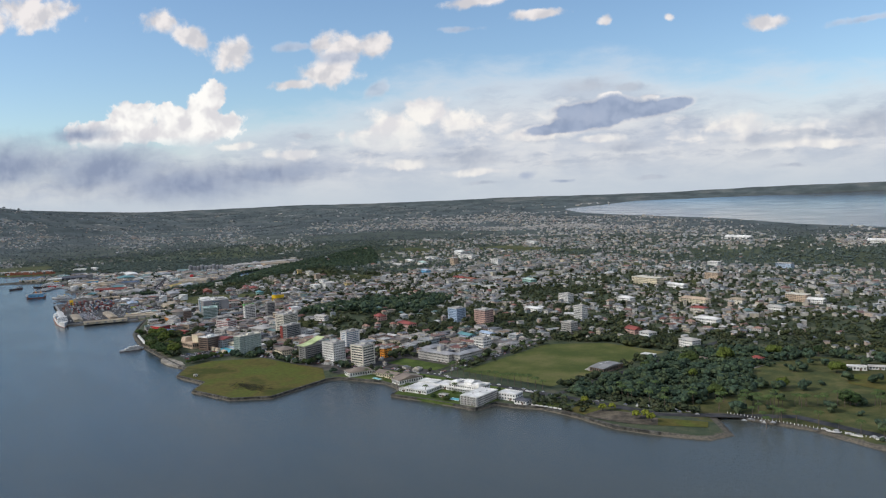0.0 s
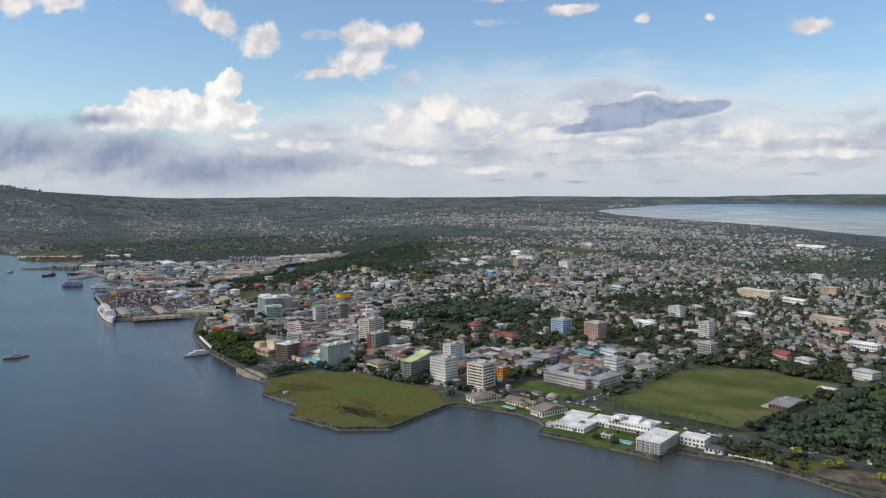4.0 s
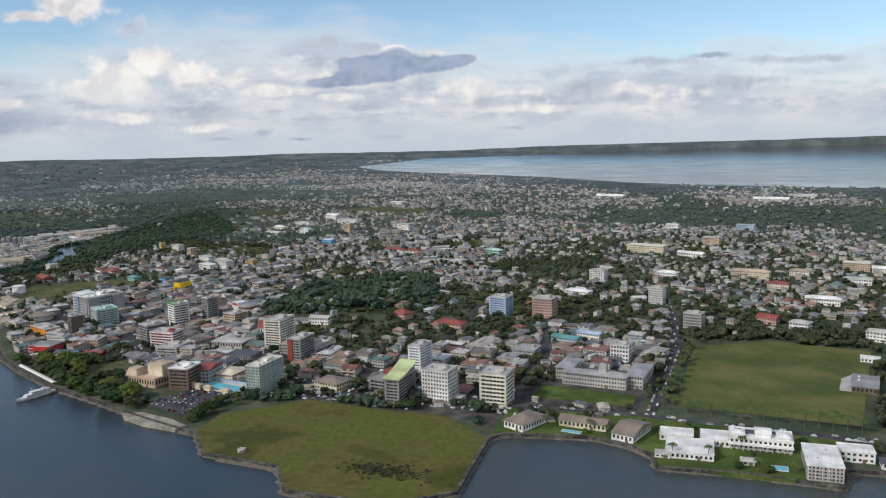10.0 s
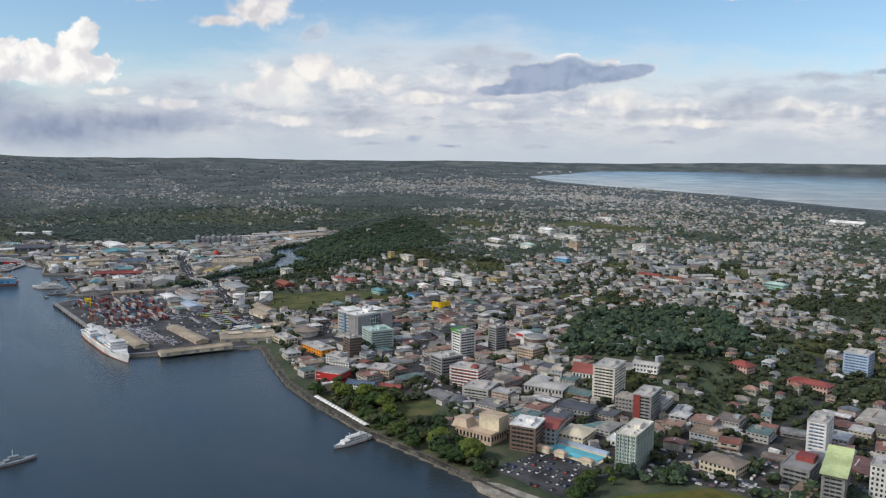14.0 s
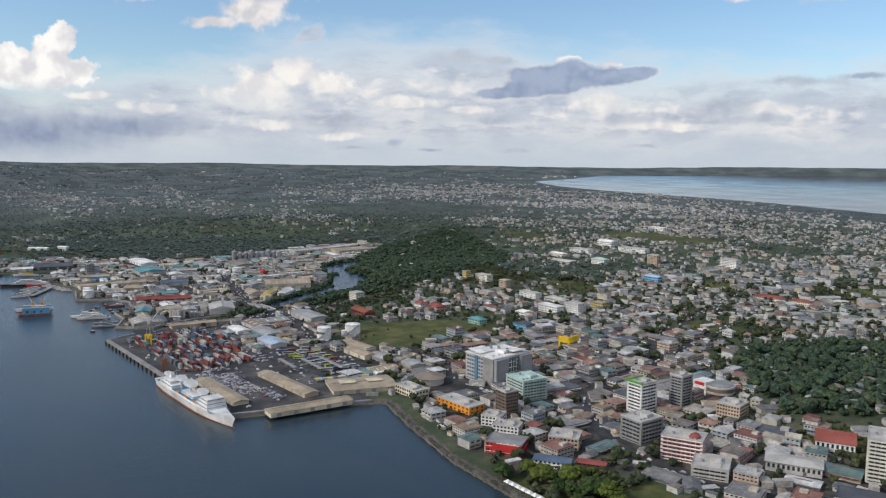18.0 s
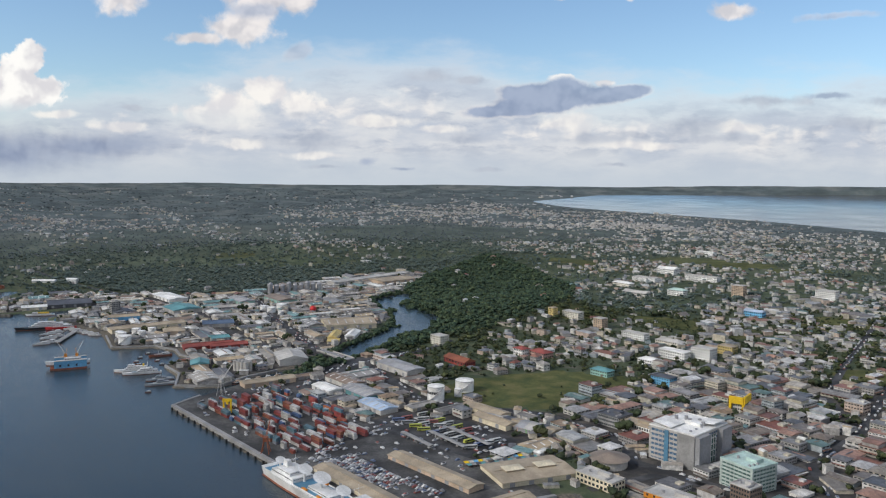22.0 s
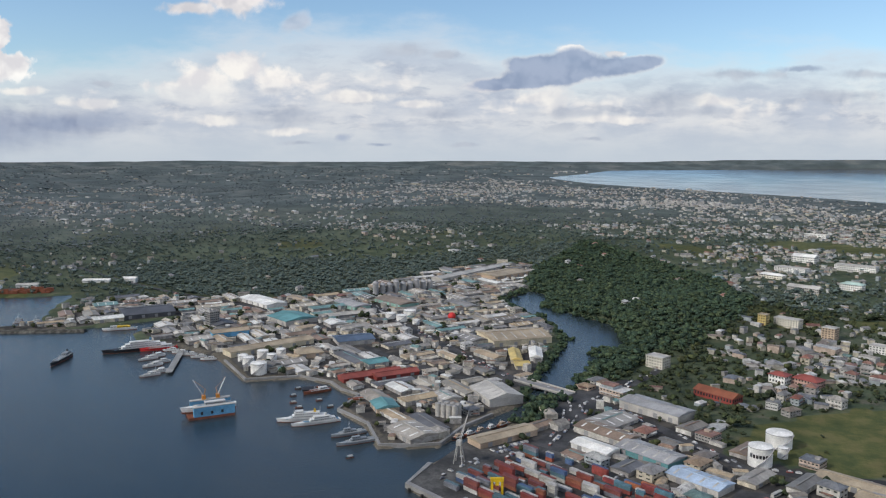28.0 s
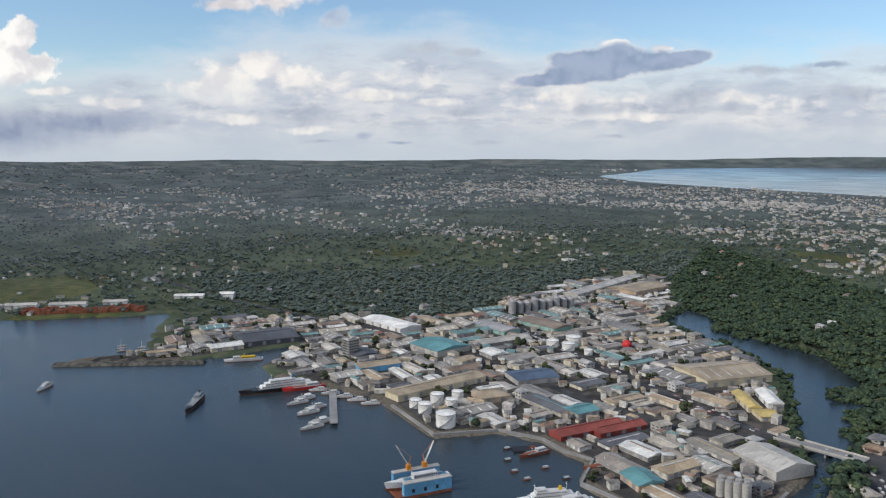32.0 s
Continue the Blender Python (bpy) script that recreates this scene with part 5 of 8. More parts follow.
low_building(-398, 404, 10, 20, 3.4, -14, W, "brown roof", "white gabled hall with a brown roof by the sea", "gable", 2.6, 1)
t = thing("swimming_pool", -424, 399, ground_z(-424, 399), -4, "turquoise pool in front of a hall", "pool")
part("kerb", parapet(9, 3.4, 0.3, "white paint"), t)
part("pool_water", box(8.1, 2.6, 0.1, "pool floor"), t, (0, 0, 0.24))
# government buildings
sheet("forecourt_lawn", [(-455, 440), (-455, 460), (-404, 458), (-404, 440)], "lawn", "clipped lawn before the government buildings", "lawn", 0.15)
for gx in range(-452, -402, 6):
    for gy in range(440, 466, 6):
        take(gx, gy, 3.4)
t = low_building(-428, 470, 34, 9, 6.5, -3, "pale concrete", "dusty steel", "long grey stone government building with a grey roof", "hip", 1.6, 3, "government_building", 1.4)
part("clock_tower", box(4, 4, 5, "pale concrete"), t, (4, 0, 6.8))
part("clock_tower_roof", hip(4, 4, 1.0, "dusty steel", 0.2), t, (4, 0, 11.8))
low_building(-407, 482, 9, 26, 6.5, -3, "pale concrete", "dusty steel", "grey stone government wing with a grey roof", "hip", 1.4, 3, "government_building", 1.4)
low_building(-446, 484, 9, 20, 6.5, -3, "pale concrete", "dusty steel", "grey stone government wing with a grey roof", "hip", 1.4, 3, "government_building", 1.4)
# grandstand
t = low_building(-297, 508, 12, 24, 3.5, -6, "brown render", "grey concrete", "grey-roofed grandstand beside the sports ground", "gable", 1.2, 1, "grandstand")
for k in range(4):
    part("terrace_step", box(1.4, 22, 0.7 * (4 - k), "pale concrete"), t, (-6.7 - 1.3 * k, 0, 0.3))
part("skylight", box(1.2, 3.5, 0.15, W), t, (-3, 4, 4.75), ry=-11)
part("skylight", box(1.2, 3.5, 0.15, W), t, (-3, -2, 4.75), ry=-11)
low_building(-290, 560, 10, 6, 2.4, -6, W, W, "small white clubhouse by the field", "flat", windows=1, name="clubhouse")
low_building(-345, 640, 14, 8, 4, -25, "pink render", "red roof", "house with a red pitched roof under trees", "gable", 2.4, 2, "house")
low_building(-325, 628, 12, 9, 5, -20, W, "pale concrete", "white two-storey house behind the field", "hip", 1.6, 2, "house")
low_building(-280, 612, 14, 10, 6, -18, W, "pale concrete", "white three-storey house among trees", "hip", 1.6, 3, "house")
low_building(-296, 402, 9, 6, 2.6, 2, W, "dark roof", "small white clubhouse beside the shore road", "hip", 1.2, 1, "clubhouse")
# civic centre
t = low_building(-664, 396, 20, 13, 5, -4, "tan render", "tan render", "beige civic hall with a tall windowless stage block", "flat", windows=1, name="civic_hall")
part("stage_block", box(11, 8, 6.5, "cream paint"), t, (5, 3, 5.2))
part("stage_roof", parapet(11.3, 8.3, 0.4, "tan render"), t, (5, 3, 11.7))
part("foyer", cached(("foyer", 9), lambda: frustum_vf(9, 9, 4.2, 6, 6), "tan render"), t, (-8, -2, 5.2))
low_building(-636, 412, 9, 16, 8, 10, "dusty steel", "red roof", "office building with a red pitched roof", "gable", 1.6, 4)
low_building(-626, 419, 12, 15, 4, 0, "cream paint", "cream paint", "cream villa with arched porches", "hip", 1.8, 2, "villa")
low_building(-560, 420, 16, 12, 4.6, -12, "cream paint", "brown roof", "cream two-storey house with a brown hipped roof", "hip", 2.0, 2, "house")
low_building(-655, 500, 16, 8, 4, 6, W, "red roof", "church hall with a steep red roof", "gable", 4.5, 1, "church")
low_building(-628, 520, 14, 7, 4.5, 4, W, "pale concrete", "long pale school building", "gable", 1.4, 2, "school")
low_building(-668, 474, 22, 12, 4, 6, "pale concrete", "pale concrete", "low long shop building with a pale roof", "hip", 1.2, 1, "shop")
low_building(-640, 450, 18, 12, 4.5, 2, "grey concrete", "dark roof", "grey concrete arcade building on the street", "flat", windows=2, name="arcade")
low_building(-585, 560, 12, 9, 4, -20, "pink render", "red roof", "pink villa with red tiled roofs on a wooded hill", "hip", 2.6, 2, "villa")
low_building(-548, 560, 22, 9, 4.5, -14, "pink render", "red roof", "long pink hall with a red roof", "hip", 2.0, 2)
low_building(-606, 425, 12, 9, 2.4, 0, W, W, "white open shed roof", "flat", windows=1, name="shed")
low_building(-758, 425, 16, 7, 3.0, 12, W, "slate blue", "long white building with a slate-blue roof by the park", "gable", 1.5, 2, "shop")
low_building(-743, 432, 12, 5, 2.4, 12, "dark red", "red roof", "low red-roofed shop beside the park", "gable", 1.0, 1, "shop")
low_building(-552, 329, 2.6, 2.2, 1.4, 0, W, "pale concrete", "tiny white hut on the reclaimed grass", "flat", windows=1, name="hut")
low_building(-362, 808, 32, 10, 5, -10, "cream paint", "tan render", "long peach college building on the hill", "hip", 2.0, 3, "college")
low_building(-467, 908, 40, 12, 8, -14, "cream paint", "cream white", "large cream office building on the hill", "flat", windows=4, name="office_building")
low_building(-308, 712, 24, 9, 5, -8, W, W, "white two-storey school building under trees", "hip", 1.8, 2, "school")
low_building(-1024, 808, 6, 6, 7.5, -20, "faded yellow", "tan roof", "narrow yellow tower block at the forest edge", "flat", windows=4, name="apartment_block")
low_building(-1008, 816, 18, 8, 6, -20, "cream white", "pale concrete", "cream four-storey block at the forest edge", "flat", windows=4, name="apartment_block")
# larger buildings that stand out of the inland quarters
low_building(-431, 786, 18, 9, 4.5, -12, W, W, "white villa with a white roof on the hill", "hip", None, 2, "town_building")
low_building(-421, 893, 28, 7, 3.5, -24, W, W, "long low white hall on the hill", "gable", None, 1, "town_building")
low_building(-407, 966, 18, 11, 8, -10, "tan render", "pale concrete", "tan five-storey ward block", "flat", None, 5, "town_building")
low_building(-274, 863, 22, 11, 7, -8, "tan render", "cream white", "peach hospital block with a pale roof", "flat", None, 4, "town_building")
low_building(-254, 857, 16, 9, 4, -8, W, W, "white-roofed school hall among trees", "gable", None, 2, "town_building")
low_building(-274, 799, 14, 8, 4.5, -14, W, "pale concrete", "white two-storey school among trees", "hip", None, 2, "town_building")
low_building(-339, 766, 16, 8, 4, -10, "cream white", "red roof", "cream house with a bright red roof", "hip", None, 2, "town_building")
low_building(-322, 822, 16, 8, 5, -12, "cream white", "tan roof", "cream college wing among trees", "hip", None, 3, "town_building")
low_building(-465, 1108, 16, 9, 8, -10, W, W, "white block on the skyline of the suburb", "flat", None, 4, "town_building")
low_building(-379, 1143, 22, 9, 7, -10, "pale blue", "pale concrete", "pale blue apartment block among dark trees", "flat", None, 4, "town_building")
low_building(-490, 694, 22, 8, 4, -16, W, W, "white hall with a white roof", "hip", None, 2, "town_building")
low_building(-660, 1709, 60, 16, 5, -14, W, W, "long white factory roof far inland", "gable", None, 1, "town_building")
low_building(-354, 1606, 60, 14, 5, -6, W, W, "long white factory roof near the far bay", "gable", None, 1, "town_building")
low_building(-299, 1697, 46, 14, 5, -6, W, "pale concrete", "long grey factory roof near the far bay", "gable", None, 1, "town_building")
low_building(-822, 1066, 20, 12, 11, -16, W, "pale concrete", "tall white block above the inland quarter", "flat", None, 6, "town_building")
low_building(-875, 946, 18, 8, 5, -20, "blue paint", "pale blue", "bright blue-roofed hall among trees", "gable", None, 2, "town_building")
low_building(-748, 880, 26, 8, 4, -14, "cream white", "red roof", "row of shops under a dull red roof", "hip", None, 2, "town_building")
low_building(-720, 872, 18, 8, 4, -14, "cream white", "rust red", "shop row with a rusty roof among trees", "hip", None, 2, "town_building")
low_building(-627, 882, 20, 9, 5, -20, "mint paint", "pale green roof", "white and green school by a meadow", "hip", None, 2, "town_building")
low_building(-1032, 1136, 34, 12, 5, -20, W, "pale concrete", "large pale school block", "flat", None, 3, "town_building")
low_building(-1024, 1212, 26, 14, 7, -20, W, W, "white hall with a white roof inland", "gable", None, 3, "town_building")
low_building(-970, 1168, 42, 12, 6, -14, W, "pale concrete", "long pale flat-roofed hospital wing", "flat", None, 3, "town_building")
low_building(-1011, 1022, 30, 10, 4, -20, "pale concrete", "pale concrete", "long grey hall with a pale roof", "gable", None, 2, "town_building")
low_building(-971, 1044, 20, 10, 6, -20, W, "pale green roof", "white block with a pale green roof", "hip", None, 3, "town_building")
low_building(-1047, 1090, 26, 9, 4, -24, "cream white", W, "cream school wing with a white roof", "hip", None, 2, "town_building")
low_building(-1027, 1462, 30, 12, 6, -16, W, W, "white hall on a grassy rise", "flat", None, 3, "town_building")
low_building(-908, 1056, 13, 9, 13, -16, "tan render", "pale concrete", "grey-brown eight-storey block inland", "flat", None, 8, "town_building")
low_building(-986, 692, 15, 10, 4, -24, "pink render", "red roof", "house with a broad red roof", "hip", None, 2, "town_building")
low_building(-1001, 690, 10, 8, 5, -24, W, "red roof", "white and red two-storey house", "hip", None, 2, "town_building")
low_building(-1072, 690, 12, 9, 7, -20, "cream white", "pale concrete", "cream four-storey block by the mangroves", "flat", None, 4, "town_building")
low_building(-1028, 642, 24, 10, 3.5, -24, "dark red", "rust red", "shed with a rusty red roof", "gable", None, 1, "town_building")
low_building(-980, 808, 9, 8, 8, -20, "tan render", "pale concrete", "tan five-storey block on the slope", "flat", None, 5, "town_building")
low_building(-944, 790, 22, 8, 5, -20, W, "pale concrete", "long white flats with dark windows", "flat", None, 3, "town_building")
low_building(-899, 737, 22, 9, 6, -20, W, W, "white three-storey office block", "flat", None, 3, "town_building")
low_building(-879, 742, 15, 10, 9, -20, W, "pale concrete", "white five-storey apartment block", "flat", None, 5, "town_building")
low_building(-913, 780, 22, 9, 4, -20, "cream white", "pale concrete", "pale two-storey school among trees", "hip", None, 2, "town_building")
low_building(-909, 708, 16, 8, 4, -20, W, W, "white house with a white roof", "hip", None, 2, "town_building")
low_building(-929, 662, 14, 8, 4, -20, "mint paint", "teal roof", "house with a teal roof among trees", "hip", None, 2, "town_building")
low_building(-868, 772, 12, 8, 6, -20, "faded yellow", "tan roof", "yellow three-storey house among trees", "flat", None, 3, "town_building")
low_building(-887, 660, 14, 9, 5, -20, "blue paint", "dark roof", "blue-painted three-storey apartment block in town", "flat", windows=3, name="apartment_block")
low_building(-464, 551, 18, 8, 4, -16, "pale blue", "teal roof", "row of shops with pale blue roofs", "gable", 1.4, 2, "shop")
low_building(-452, 566, 16, 7, 4, -16, W, "pale blue", "shops with a pale blue roof", "gable", 1.2, 2, "shop")
# bowling green and shore garden
sheet("bowling_green", [(-289, 402), (-289, 414), (-268, 416), (-268, 404)], "sports turf", "small mown bowling green", "lawn", 0.2)
t = thing("garden_wall", -278.5, 402, ground_z(-278, 403), 5, "low white wall of the bowling green", "wall")
for k in range(7):
    part("panel", box(2.6, 0.2, 1.0, "white paint"), t, (-9.3 + 3.1 * k, 0, 0))
sheet("playing_ground", [(-152, 578), (-134, 588), (-96, 592), (-92, 556), (-126, 546), (-146, 552)], "rough grass", "dry brownish playing ground beside the garden", "grass", 0.25)
low_building(-152, 594, 13, 5, 2.6, 20, W, W, "low white pavilion beside the playing ground", "flat", windows=1, name="pavilion")
low_building(-141, 602, 10, 4, 2.2, 20, W, "pale concrete", "low white shelter beside the pavilion", "gable", 1.0, 1, name="shelter")
low_building(-250, 566, 7, 5, 2.6, 10, W, "brown roof", "small white lodge under garden trees", "hip", 1.4, 1, name="lodge")
low_building(-217, 588, 8, 5, 2.8, -20, "cream paint", "red roof", "cream lodge with a reddish roof under garden trees", "hip", 1.4, 1, name="lodge")
ribbon("path", [(-231, 481), (-225, 497), (-217, 516)], 1.6, "sand", "pale path through the botanical garden", "path")
ribbon("path", [(-214, 547), (-212, 560), (-209, 576)], 1.6, "sand", "pale path through the botanical garden", "path")
sheet("bare_soil", [(-251, 401), (-240, 398), (-222, 399), (-206, 405), (-212, 417), (-230, 419), (-248, 416)], "mud", "bare grey-brown soil and dead grass on the point", "soil", 0.2, step=3.0)
sheet("point_grass", [(-206, 405), (-182, 416), (-186, 426), (-212, 417)], "rough grass", "rough olive grass on the point", "grass", 0.2, step=3.0)
sheet("verge_grass", [(-264, 404), (-251, 401), (-248, 416), (-264, 418)], "rough grass", "rough olive grass beside the bowling green", "grass", 0.2, step=3.0)
sheet("beach", [(-642, 352), (-632, 356), (-612, 353), (-598, 348), (-600, 342), (-620, 343), (-636, 347)], "sand", "small pale sand beach", "beach", 0.05, skirt=True)
rail = thing("shore_railing", -140, 446, 1.6, -3, "white posts and chain along the shore road", "railing")
for k in range(44):
    part("post", box(0.3, 0.3, 0.9, "white paint"), rail, (-44 + 2.0 * k, 0, 0.0))
for k in range(3):
    part("bench_wall", box(6, 0.4, 0.7, "white paint"), rail, (14 + 12 * k, -1.5, 0))
# pool by the shore
t = thing("swimming_pool", -620, 402, ground_z(-620, 402), -8, "large turquoise public swimming pool", "pool")
part("kerb", parapet(30, 13, 0.5, "cream paint"), t)
part("pool_water", box(26, 9, 0.15, "pool floor"), t, (0, 0, 0.4))
for x, w in ((-11, 7), (-2, 5), (11, 6)):
    part("pavilion", box(w, 3, 2.4, "cream paint"), t, (x, -7.2, 0))
    part("pavilion_roof", hip(w, 3, 0.9, "tan render", 0.3), t, (x, -7.2, 2.4))
part("stand", box(26, 2.2, 1.8, "pale blue"), t, (0, 7.4, 0))
take_box(-620, 402, 31, 17, -8)
# round cinema
t = thing("cinema", -726, 566, ground_z(-726, 566) - 0.3, -20, "round brown and grey cinema block", "building")
for x, r in ((-9, 7.5), (7, 8)):
    part("drum", tube(r, 6.5, "brown render", n=24), t, (x, 0, 0))
    part("band", tube(r + 0.3, 1.2, "pale concrete", n=24), t, (x, 0, 2.4))
    part("band", tube(r + 0.3, 1.0, "pale concrete", n=24), t, (x, 0, 5.6))
    part("roof", tube(r - 0.8, 0.5, "grey concrete", n=24), t, (x, 0, 6.5))
part("entrance", box(8, 9, 8, W), t, (-1, -3, 0))
part("sign_front", box(6, 0.4, 1.6, "red paint"), t, (-1, -7.7, 6.0))
take_box(-726, 566, 32, 16, -20)


# ---- port: sheds, market, tanks ----
def shed(x, y, w, d, h, rz, wall, roof, label, rise=None, name="warehouse", ribs=0, shape="gable"):
    z = ground_z(x, y)
    h *= 0.72
    t = thing(name, x, y, z - 0.2, rz, label, "warehouse")
    part("wall", box(w, d, h + 0.2, wall), t)
    rise = rise or d * 0.11
    part("roof", gable(w, d, rise, roof, 0.5, ribs) if shape == "gable" else hip(w, d, rise, roof), t, (0, 0, h + 0.2))
    part("ridge_vent", box(w * 0.92, 0.7, 0.3, roof), t, (0, 0, h + rise + 0.12))
    tilt = math.degrees(math.atan2(rise, d / 2 + 0.5))
    for i in range(ribs):
        for s in (-1, 1):
            part("skylight", box(0.9, d * 0.34, 0.1, "pale concrete"), t, ((i + 0.5) / ribs * w - w / 2, s * d * 0.25, h + 0.24 + rise * 0.5), rx=-s * tilt)
    for i in range(max(2, int(w / 9))):
        n = max(2, int(w / 9))
        part("roller_door", box(2.4, 0.12, min(2.6, h * 0.8), "dusty steel"), t, ((i + 0.5) / n * w - w / 2, -d / 2 - 0.05, 0.2))
    take_box(x, y, w, d, rz, 0.5)
    return t


shed(-937, 451, 55, 9, 3.2, -18, "tan render", "tan roof", "long tan-roofed wharf shed", 1.0, ribs=0)
shed(-899, 427, 46, 9, 3.2, 64, "cream paint", "tan roof", "long tan-roofed shed along the creek wharf", 1.0)
shed(-958, 420, 54, 9, 3.2, -20, "cream paint", "tan roof", "long narrow tan-roofed quay shed", 1.0)
t = shed(-900, 473, 37, 24, 3.6, 51, "cream paint", "tan roof", "broad flat tan-roofed market hall", 0.9, "market_hall")
for s in (-8, 8):
    part("roof_lantern", box(9, 6, 1.3, "tan roof"), t, (s, 0, 3.0))
    part("lantern_roof", hip(9, 6, 0.6, "cream paint", 0.3), t, (s, 0, 4.3))
shed(-1107, 530, 34, 10, 4.5, 62, "tan render", "tan roof", "long rusty tan shed at the wharf end", 0.9)
# market awnings in many colours
for i in range(16):
    a = 51
    c, s = math.cos(radians(a)), math.sin(radians(a))
    px, py = -922 + i * 2.3 * c - 3 * s, 462 + i * 2.3 * s + 3 * c
    for k in range(2):
        qx, qy = px - (3.0 + 3.2 * k) * s, py + (3.0 + 3.2 * k) * c
        aw = thing("market_stall", qx, qy, ground_z(qx, qy), a, "small market stall under a coloured tarpaulin", "stall", "stalls beside the market hall")
        part("tarpaulin", gable(2.0, 2.8, 0.5, ("teal roof", "blue paint", "grey concrete", "yellow paint", "dark roof", "pale concrete")[(i * 2 + k * 3) % 6], 0.05), aw, (0, 0, 1.5))
        part("table", box(1.8, 2.4, 0.6, "brown render"), aw)
        for sx in (-0.85, 0.85):
            part("pole", box(0.08, 0.08, 1.5, "dusty steel"), aw, (sx, -1.2, 0))
# a row of bright-fronted shops beside the bus yard
for k, tint in enumerate(("dark roof", "mint paint", "orange paint", "pink render", "dark roof", "green paint", "blue paint", "pale concrete")):
    f = k / 7
    x, y = -950 + 38 * f, 535 + -6 * f
    if free(x, y, 1.5):
        shed(x, y, 6.0, 13, 3.2, -9, tint if k % 4 else "pink render", ("dusty steel", "pale concrete", "dark roof", "tan roof")[k % 4], "narrow shop with a bright front in a row", 1.0, "shop")
# round roof beside the market
t = thing("round_hall", -872, 503, ground_z(-872, 503) - 0.2, 0, "round hall with a dull brown conical roof", "building")
part("wall", tube(8.5, 4, "pale concrete", n=20), t)
part("roof", tube(9.6, 2.4, "brown roof", r1=0.6, n=20), t, (0, 0, 4))
take(-872, 503, 10)


def winding(r, h, n=18):
    """A stair flight that winds round a tank."""
    v, f = [], []
    for i in range(n + 1):
        a, z = 1.7 * i / n - 2.2, h * i / n
        for q, dz in ((r + 0.08, 0.0), (r + 0.75, 0.0), (r + 0.75, -0.35), (r + 0.08, -0.35)):
            v.append((q * math.cos(a), q * math.sin(a), z + dz + 0.1))
    for i in range(n):
        for k in range(4):
            f.append((4 * i + k, 4 * i + (k + 1) % 4, 4 * i + 4 + (k + 1) % 4, 4 * i + 4 + k))
    return v, f + [(3, 2, 1, 0), (4 * n, 4 * n + 1, 4 * n + 2, 4 * n + 3)]


def tank(x, y, r, h, label, wall="white paint", group="", name="storage_tank", bund=False):
    z = ground_z(x, y)
    t = thing(name, x, y, z - 0.2, 20, label, "tank", group)
    part("shell", tube(r, h + 0.2, wall, n=28), t)
    part("roof", tube(r + 0.06, r * 0.12, wall, r1=0.3, n=28), t, (0, 0, h + 0.2))
    part("top_rim", cached(("rim", r, wall), lambda: joined([tube_vf(r + 0.12, r + 0.12, 0.25, 28)]), "dusty steel"), t, (0, 0, h * 0.97))
    part("stair", cached(("stair", r, h), lambda: winding(r, h), "dusty steel"), t, (0, 0, 0.2))
    take(x, y, r + 2)
    return t


t = tank(-996, 554, 5.1, 8.6, "tall white fuel tank with dark unreadable lettering bars")
for k in range(5):
    part("emblem_bar", cached(("bar", k), lambda: [v for v in (box_vf(0.95, 0.12, 1.5),)][0], "black paint"), t, (5.16 * math.cos(radians(-132 + 15 * k)), 5.16 * math.sin(radians(-132 + 15 * k)), 4.4), -42 + 15 * k)
part("emblem_disc", box(1.2, 0.12, 1.8, "dark roof"), t, (5.16 * math.cos(radians(-148)), 5.16 * math.sin(radians(-148)), 4.4), -58)
tank(-991, 581, 5.8, 6.8, "broad white fuel tank in a grassy yard")
tank(-988, 567, 2.2, 4.8, "small white fuel tank between two large ones")
for x, y, r, h in ((-1312, 579, 3.3, 4.4), (-1303, 574, 3.7, 5.2), (-1305, 590, 3.7, 5.6), (-1298, 600, 3.2, 5.2), (-1294, 586, 3.2, 5.4), (-1284, 562, 4.9, 6.8)):
    tank(x, y, r, h, "white cylindrical fuel tank on the shore depot", group="fuel tanks at the shore depot")
for x, y, r, h in ((-1297, 735, 4.2, 4.6), (-1284, 731, 4.4, 5.0), (-1287, 749, 5.2, 5.4), (-1268, 726, 2.8, 3.4)):
    tank(x, y, r, h, "pale fuel tank on a grassy lot", group="fuel tanks on the grassy lot")
sheet("depot_yard", [(-1322, 579), (-1285, 554), (-1262, 576), (-1294, 606)], "yard concrete", "concrete yard of the fuel depot", "yard", 0.18)
t = thing("bund_ring", -1266, 577, ground_z(-1266, 577), 0, "low ring wall where a tank stood", "wall")
for k in range(24):
    a = k * math.pi / 12
    part("kerb", box(1.2, 0.35, 0.7, "pale concrete"), t, (4.2 * math.cos(a), 4.2 * math.sin(a), 0.1), math.degrees(a) + 90)
t = thing("barge", -1238, 556, -0.3, 40, "black flat barge at the slipway", "barge")
part("hull", cached(("barge",), lambda: frustum_vf(12, 6, 1.0, 13, 6.4), "black paint"), t)
part("deck_gear", box(2.5, 1.6, 0.7, "rust red"), t, (3, 0, 1.0))
shed(-1352, 760, 36, 16, 4.5, -24, "mint paint", "dusty steel", "long shed with a mint-green wall", 1.6, ribs=5)
shed(-1325, 790, 40, 20, 4.5, -24, "mint paint", "brown roof", "broad mint-walled factory with a brown roof", 1.8)
shed(-1278, 655, 26, 20, 4.5, 48, "pale concrete", "slate blue", "shed with a faded slate-blue roof", 1.6)
t = thing("gas_sphere", -1250, 752, ground_z(-1250, 752) + 0.2, 0, "red spherical gas tank on short legs", "tank")
part("sphere", dome(3.2, 3.2, "red paint"), t, (0, 0, 3.2))
part("lower_shell", dome(3.2, 3.2, "red paint"), t, (0, 0, 3.2), rx=180)
